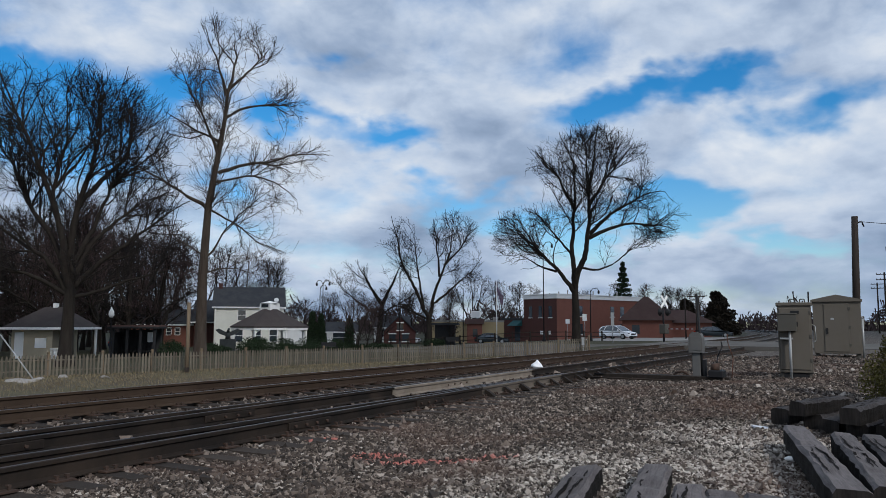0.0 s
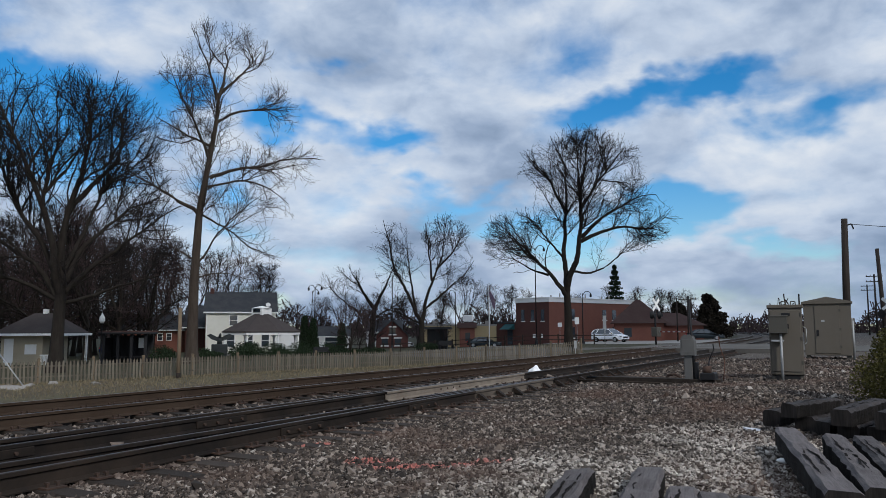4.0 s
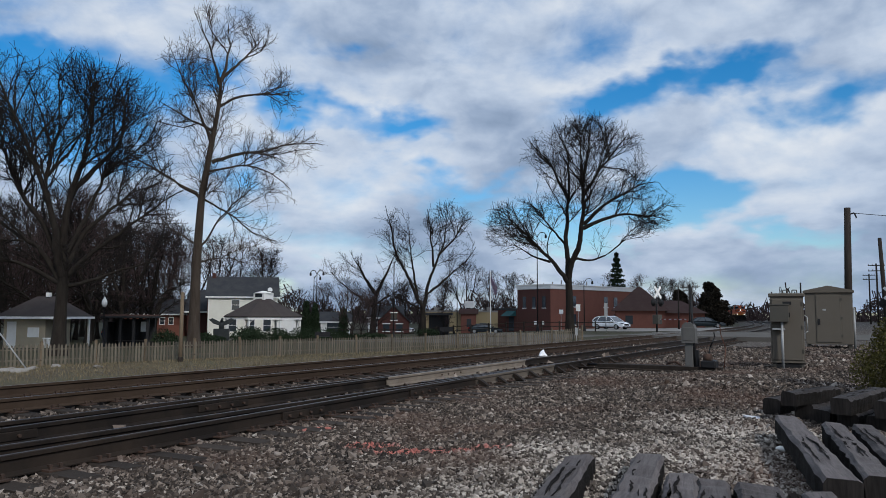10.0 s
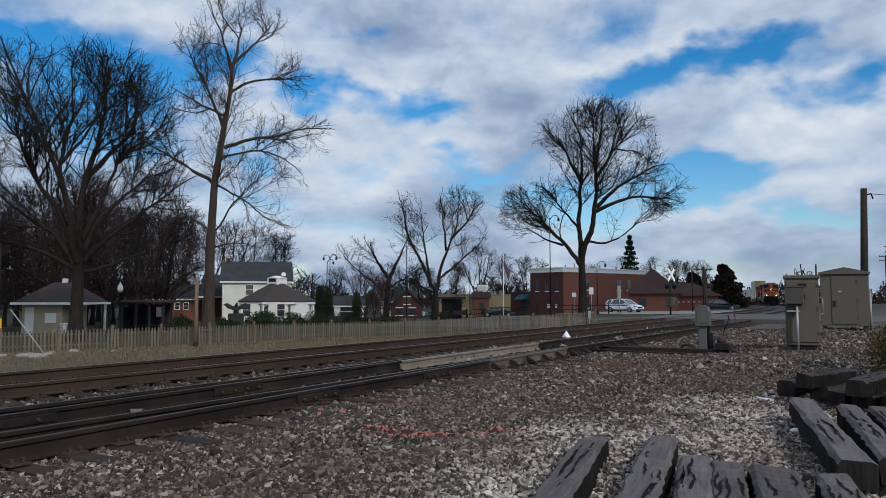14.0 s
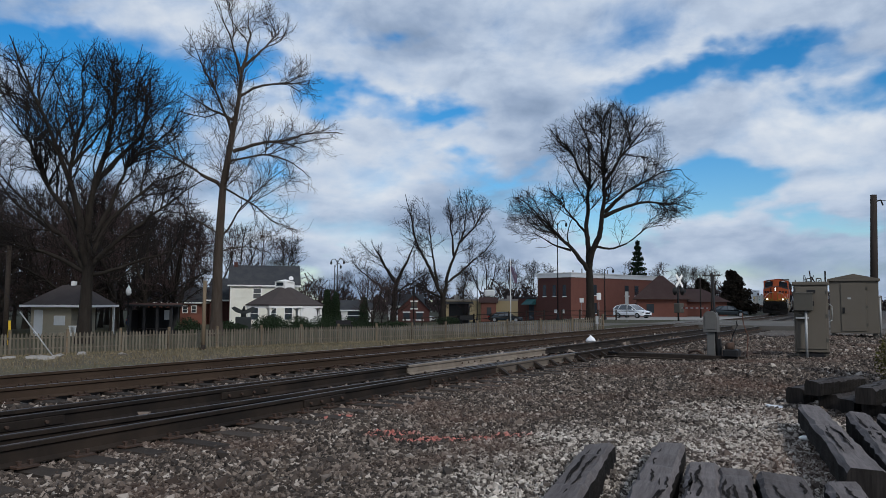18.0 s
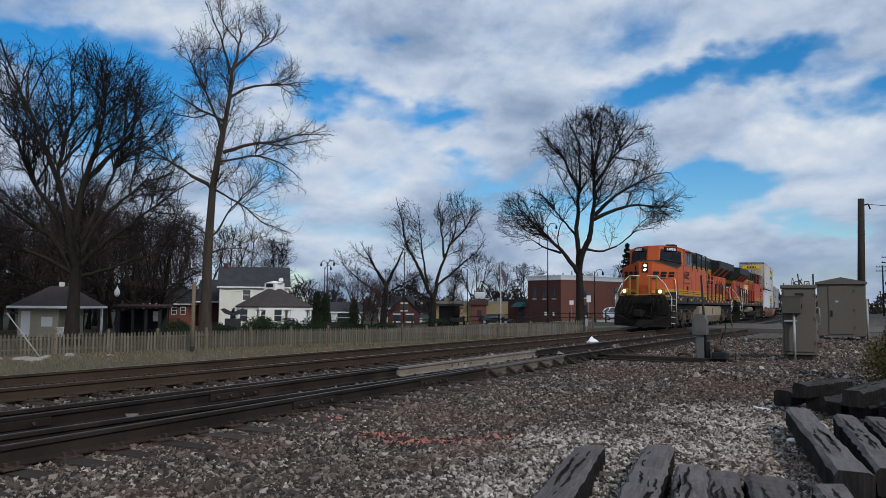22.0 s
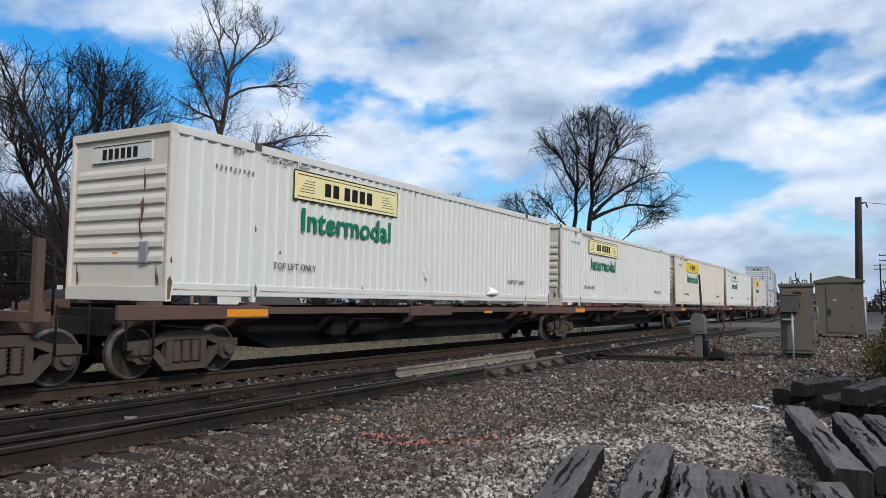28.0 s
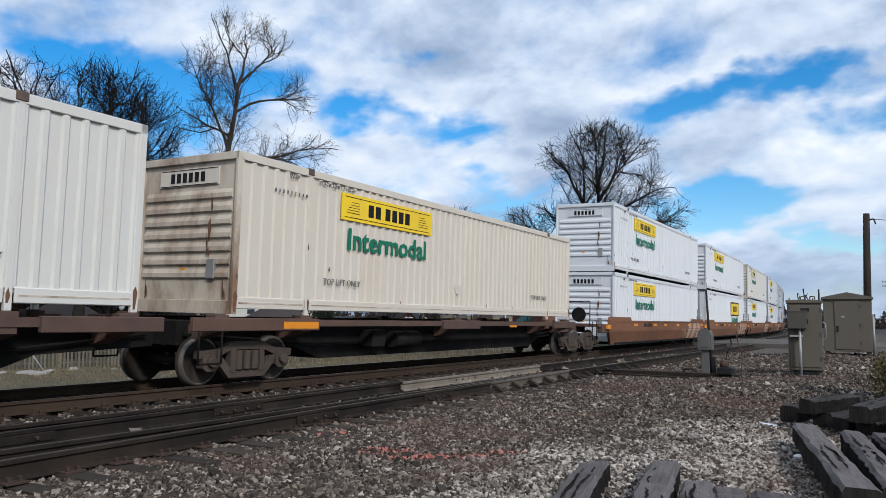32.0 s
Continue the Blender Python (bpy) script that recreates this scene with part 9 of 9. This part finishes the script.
        for s in (-1, 1):
            part("ladder", pipe([(s * 1.4, yp, 1.2), (s * 1.4, yp, 0.5), (s * 1.4, yp + 0.5, 0.5), (s * 1.4, yp + 0.5, 1.2)], 0.018, 5), under_black, C)
            part("end_reflector", box(min(s * 1.38, s * 1.475), -1.3 if e < 0 else 17.3, 0.9, max(s * 1.38, s * 1.475), -0.85 if e < 0 else 17.75, 1.08), sign_orange, C)
            part("corner_post", box(min(s * 1.2, s * 1.4), -1.75 if e < 0 else 17.3, 0.75, max(s * 1.2, s * 1.4), -1.0 if e < 0 else 18.0, 1.1, 0.02), spine_brown, C)
    bm = bmesh.new()
    add_tube(bm, (0.9, -3.0, 1.45), (0.9, -3.05, 1.45), 0.28, n=16)
    part("hand_brake_wheel", bm, under_black, C)
    return C


def build_spine_unit(label, last, first):
    """One unit of an articulated spine car; the container front is at y = 0."""
    C = thing("spine_car", (0, 0, 0), label, "freight car", "cars of the train")
    bm = bmesh.new()
    add_prism(bm, [(-0.6, 0.70), (-0.6, 1.12), (17.0, 1.12), (17.0, 0.70), (15.0, 0.62), (14.2, 0.34), (3.2, 0.34), (2.4, 0.62)], 0, -0.62, 0.62)
    part("centre_beam", bm, under_black, C)
    for s in (-1, 1):
        for y0, y1 in ((-0.9, 2.3), (7.2, 9.2), (14.6, 16.6)):
            bm = bmesh.new()
            add_box(bm, min(s * 1.28, s * 1.38), y0, 0.96, max(s * 1.28, s * 1.38), y1, 1.19, 0.012)
            part("side_sill", bm, spine_brown, C)
        part("side_rail", box(min(s * 1.26, s * 1.32), 2.3, 1.04, max(s * 1.26, s * 1.32), 14.6, 1.17), spine_brown, C)
        part("reflector", box(min(s * 1.38, s * 1.388), 1.25, 1.0, max(s * 1.38, s * 1.388), 2.25, 1.13), sign_orange, C)
        part("reflector", box(min(s * 1.32, s * 1.328), 11.2, 1.0, max(s * 1.32, s * 1.328), 11.7, 1.06), sign_orange, C)
        part("ladder", pipe([(s * 1.36, -0.75, 1.0), (s * 1.36, -0.75, 0.42), (s * 1.36, -0.25, 0.42), (s * 1.36, -0.25, 1.0)], 0.02, 5), under_black, C)
    for y in (-0.2, 1.98, 8.1, 14.17, 16.0):
        bm = bmesh.new()
        add_prism(bm, [(-1.3, 1.06), (1.3, 1.06), (1.3, 0.95), (0.4, 0.68), (-0.4, 0.68), (-1.3, 0.95)], 1, y - 0.14, y + 0.14)
        xb_ = part("cross_bearer", bm, spine_brown, C)
        for s in (-1, 1):
            part("pedestal", box(min(s * 1.06, s * 1.30), y - 0.16, 1.06, max(s * 1.06, s * 1.30), y + 0.16, 1.245, 0.01), spine_brown, xb_)
    part("air_reservoir", tube((0.85, 5.6, 0.72), (0.85, 6.7, 0.72), 0.2, n=12), under_black, C)
    part("brake_valve", box(0.62, 4.6, 0.55, 1.05, 5.1, 0.95, 0.03), under_black, C)
    part("brake_pipe", pipe([(0.70, -0.5, 0.9), (0.70, 3, 0.66), (0.70, 14, 0.66), (0.70, 16.8, 0.9)], 0.025), under_black, C)
    freight_truck(C, 0.7)
    if first:
        part("end_beam", box(-1.36, -2.2, 0.95, 1.36, -1.95, 1.10, 0.01), spine_brown, C)
        for s in (-1, 1):
            part("end_post", box(min(s * 1.25, s * 1.36), -2.2, 1.1, max(s * 1.25, s * 1.36), -2.08, 2.1), spine_brown, C)
        part("draft_beam", box(-0.3, -2.9, 0.72, 0.3, -0.5, 1.0), under_black, C)
        bm = bmesh.new()
        add_tube(bm, (0.55, -2.35, 1.5), (0.55, -2.42, 1.5), 0.3, n=16)
        part("hand_brake_wheel", bm, under_black, C)
    if last:
        freight_truck(C, 17.2)
        part("draft_beam", box(-0.3, 16.8, 0.72, 0.3, 18.8, 1.0), under_black, C)
    return C


RIDERS = []          # (thing, distance behind the train's mark, height, half spacing of its trucks, turned)


def rider(ob, u, z=0.0, a0=0.0, a1=16.0, turned=False):
    RIDERS.append((ob, u, z, a0, a1, turned))
    return ob


rider(build_loco("6885", loco_orange, "orange and black diesel locomotive with lit headlights"), -38.25, 0, -6, 7)
rider(build_loco("4642", loco_faded, "faded orange diesel locomotive running backwards, older paint", True), -14.0, 0, -6, 7, True)
box_doors = build_container("white container with stained doors and yellow panels", cont_white, sign_yellow, False, True, cont_rust, 2)
box_cool = build_container("clean blue-white container with large framed yellow panel", cont_cool, sign_yellow, True, True, cont_cool, 1)
box_white = build_container("white corrugated container with pale yellow panel and green lettering", cont_white, sign_pale, True, False, cont_cream)
box_plain = build_container("white container with a white name panel and green lettering", cont_white, sign_white, True, False, cont_rust)
box_cream = build_container("cream-stained container with yellow panel and green lettering", cont_cream, sign_yellow, False, False, cont_rust)
box_clean = build_container("white container with yellow panel and green lettering", cont_cool, sign_yellow, False, False, cont_cool)
well = build_well_car("brown well car with sprayed strokes on its side", True)
rider(well, 0.0)
rider(box_cool, 0.0, 0.37)
rider(box_doors, 0.0, 3.30)
spine_first = build_spine_unit("brown spine car unit with an end post", False, True)
spine_mid = build_spine_unit("brown spine car unit", False, False)
spine_last = build_spine_unit("brown spine car unit at the end of its set", True, False)
PITCH = 17.27
rider(spine_first, 20.9)
rider(box_white, 20.9, 1.25)
for k, (unit, cargo) in enumerate(((None, box_white), (None, box_cream), (None, box_plain), (spine_last, box_cream)), 1):
    u = 20.9 + PITCH * k + (0.8 if k == 4 else 0)
    if unit is None:
        unit = spine_mid if k == 1 else copy_thing(spine_mid, Matrix())
    rider(unit, u)
    rider(cargo if k in (2, 3) else copy_thing(cargo, Matrix()), u, 1.25)
for k in range(8):
    u = 112.0 + 18.7 * k
    rider(copy_thing(well, Matrix()), u)
    low = box_clean if k == 0 else copy_thing(box_clean if k % 3 != 1 else box_cool, Matrix())
    rider(low, u, 0.37)
    rider(copy_thing(box_clean if k % 3 != 2 else box_white, Matrix()), u, 3.30)


def train_at(t):
    """Where the first container's front end is at t seconds."""
    return 13.12 + (16.85 if t < 26.5 else 17.15) * (26.5 - t)


def ride_rows(u, z, a0, a1, turned):
    rows = []
    for k in range(65):
        t = k * 0.5
        y = train_at(t) + u
        p = [Vector((A_X + float(curve_dx(y + a)), y + a, 0)) for a in (a0, a1)]
        d = p[1] - p[0]
        yaw = math.degrees(math.atan2(-d.x, d.y))
        at = p[0] - d.normalized() * a0
        m = Matrix.Translation((at.x, at.y, 0)) @ pose(0, 0, 0, 0, LEAN, 0) @ pose(0, 0, z, 0, 0, yaw + (180 if turned else 0))
        rows.append((t, m))
    return rows


# the bag's way: seconds, x, y, z
BAG = [(0, -9.39, 22.33, -0.10), (3, -8.68, 21.19, -0.10), (6, -9.30, 22.34, -0.10), (9, -9.00, 21.75, -0.10), (10, -9.23, 23.03, -0.10), (12, -9.50, 24.15, -0.10), (13, -9.33, 23.90, -0.10), (17, -9.27, 25.67, -0.10), (19, -9.27, 25.77, -0.10), (20, -9.17, 25.45, -0.10), (21, -9.36, 25.99, -0.10), (22, -9.27, 26.98, -0.10), (22.5, -8.99, 27.28, -0.10), (23, -8.82, 29.33, -0.10), (23.5, -7.54, 26.58, -0.10), (23.7, -7.81, 27.18, -0.10), (24, -9.10, 33.58, 0.30), (24.1, -9.10, 33.00, 0.53), (24.3, -9.10, 31.34, 1.71), (24.5, -9.10, 29.37, 2.47), (25.2, -9.10, 26.84, 1.57), (26, -9.10, 23.44, 0.18), (26.5, -9.10, 22.71, -0.09), (26.8, -9.10, 21.95, 0.04), (27, -9.10, 22.59, 0.07), (27.2, -9.10, 22.83, 0.28), (27.5, -9.10, 21.81, 0.57), (27.7, -9.10, 20.49, 1.09), (28, -9.10, 18.49, 1.51), (28.5, -9.40, 13.91, 2.69), (28.7, -9.40, 11.92, 3.12), (28.9, -9.40, 10.23, 3.24), (29.1, -9.40, 8.94, 3.14), (29.3, -9.40, 7.59, 2.76), (29.6, -9.40, 5.89, 2.27), (30, -9.40, 4.26, 1.77), (32, -9.40, -6.0, 0.10)]


def motions():
    walk(cloud_layer, [(t, pose((t - 16) * 0.008 * CLOUD_Z, (t - 16) * 0.0055 * CLOUD_Z, EYE_Z + CLOUD_Z)) for t in (0, 16, 32)])
    walk(bag, [(t, pose(x, y, z, 25 * math.sin(3 * t) * (t > 23.8), 40 * (t - 23.8) * (23.8 < t < 28), t * 9)) for t, x, y, z in BAG])
    for ob, u, z, a0, a1, turned in RIDERS:
        walk(ob, ride_rows(u, z, a0, a1, turned))


motions()
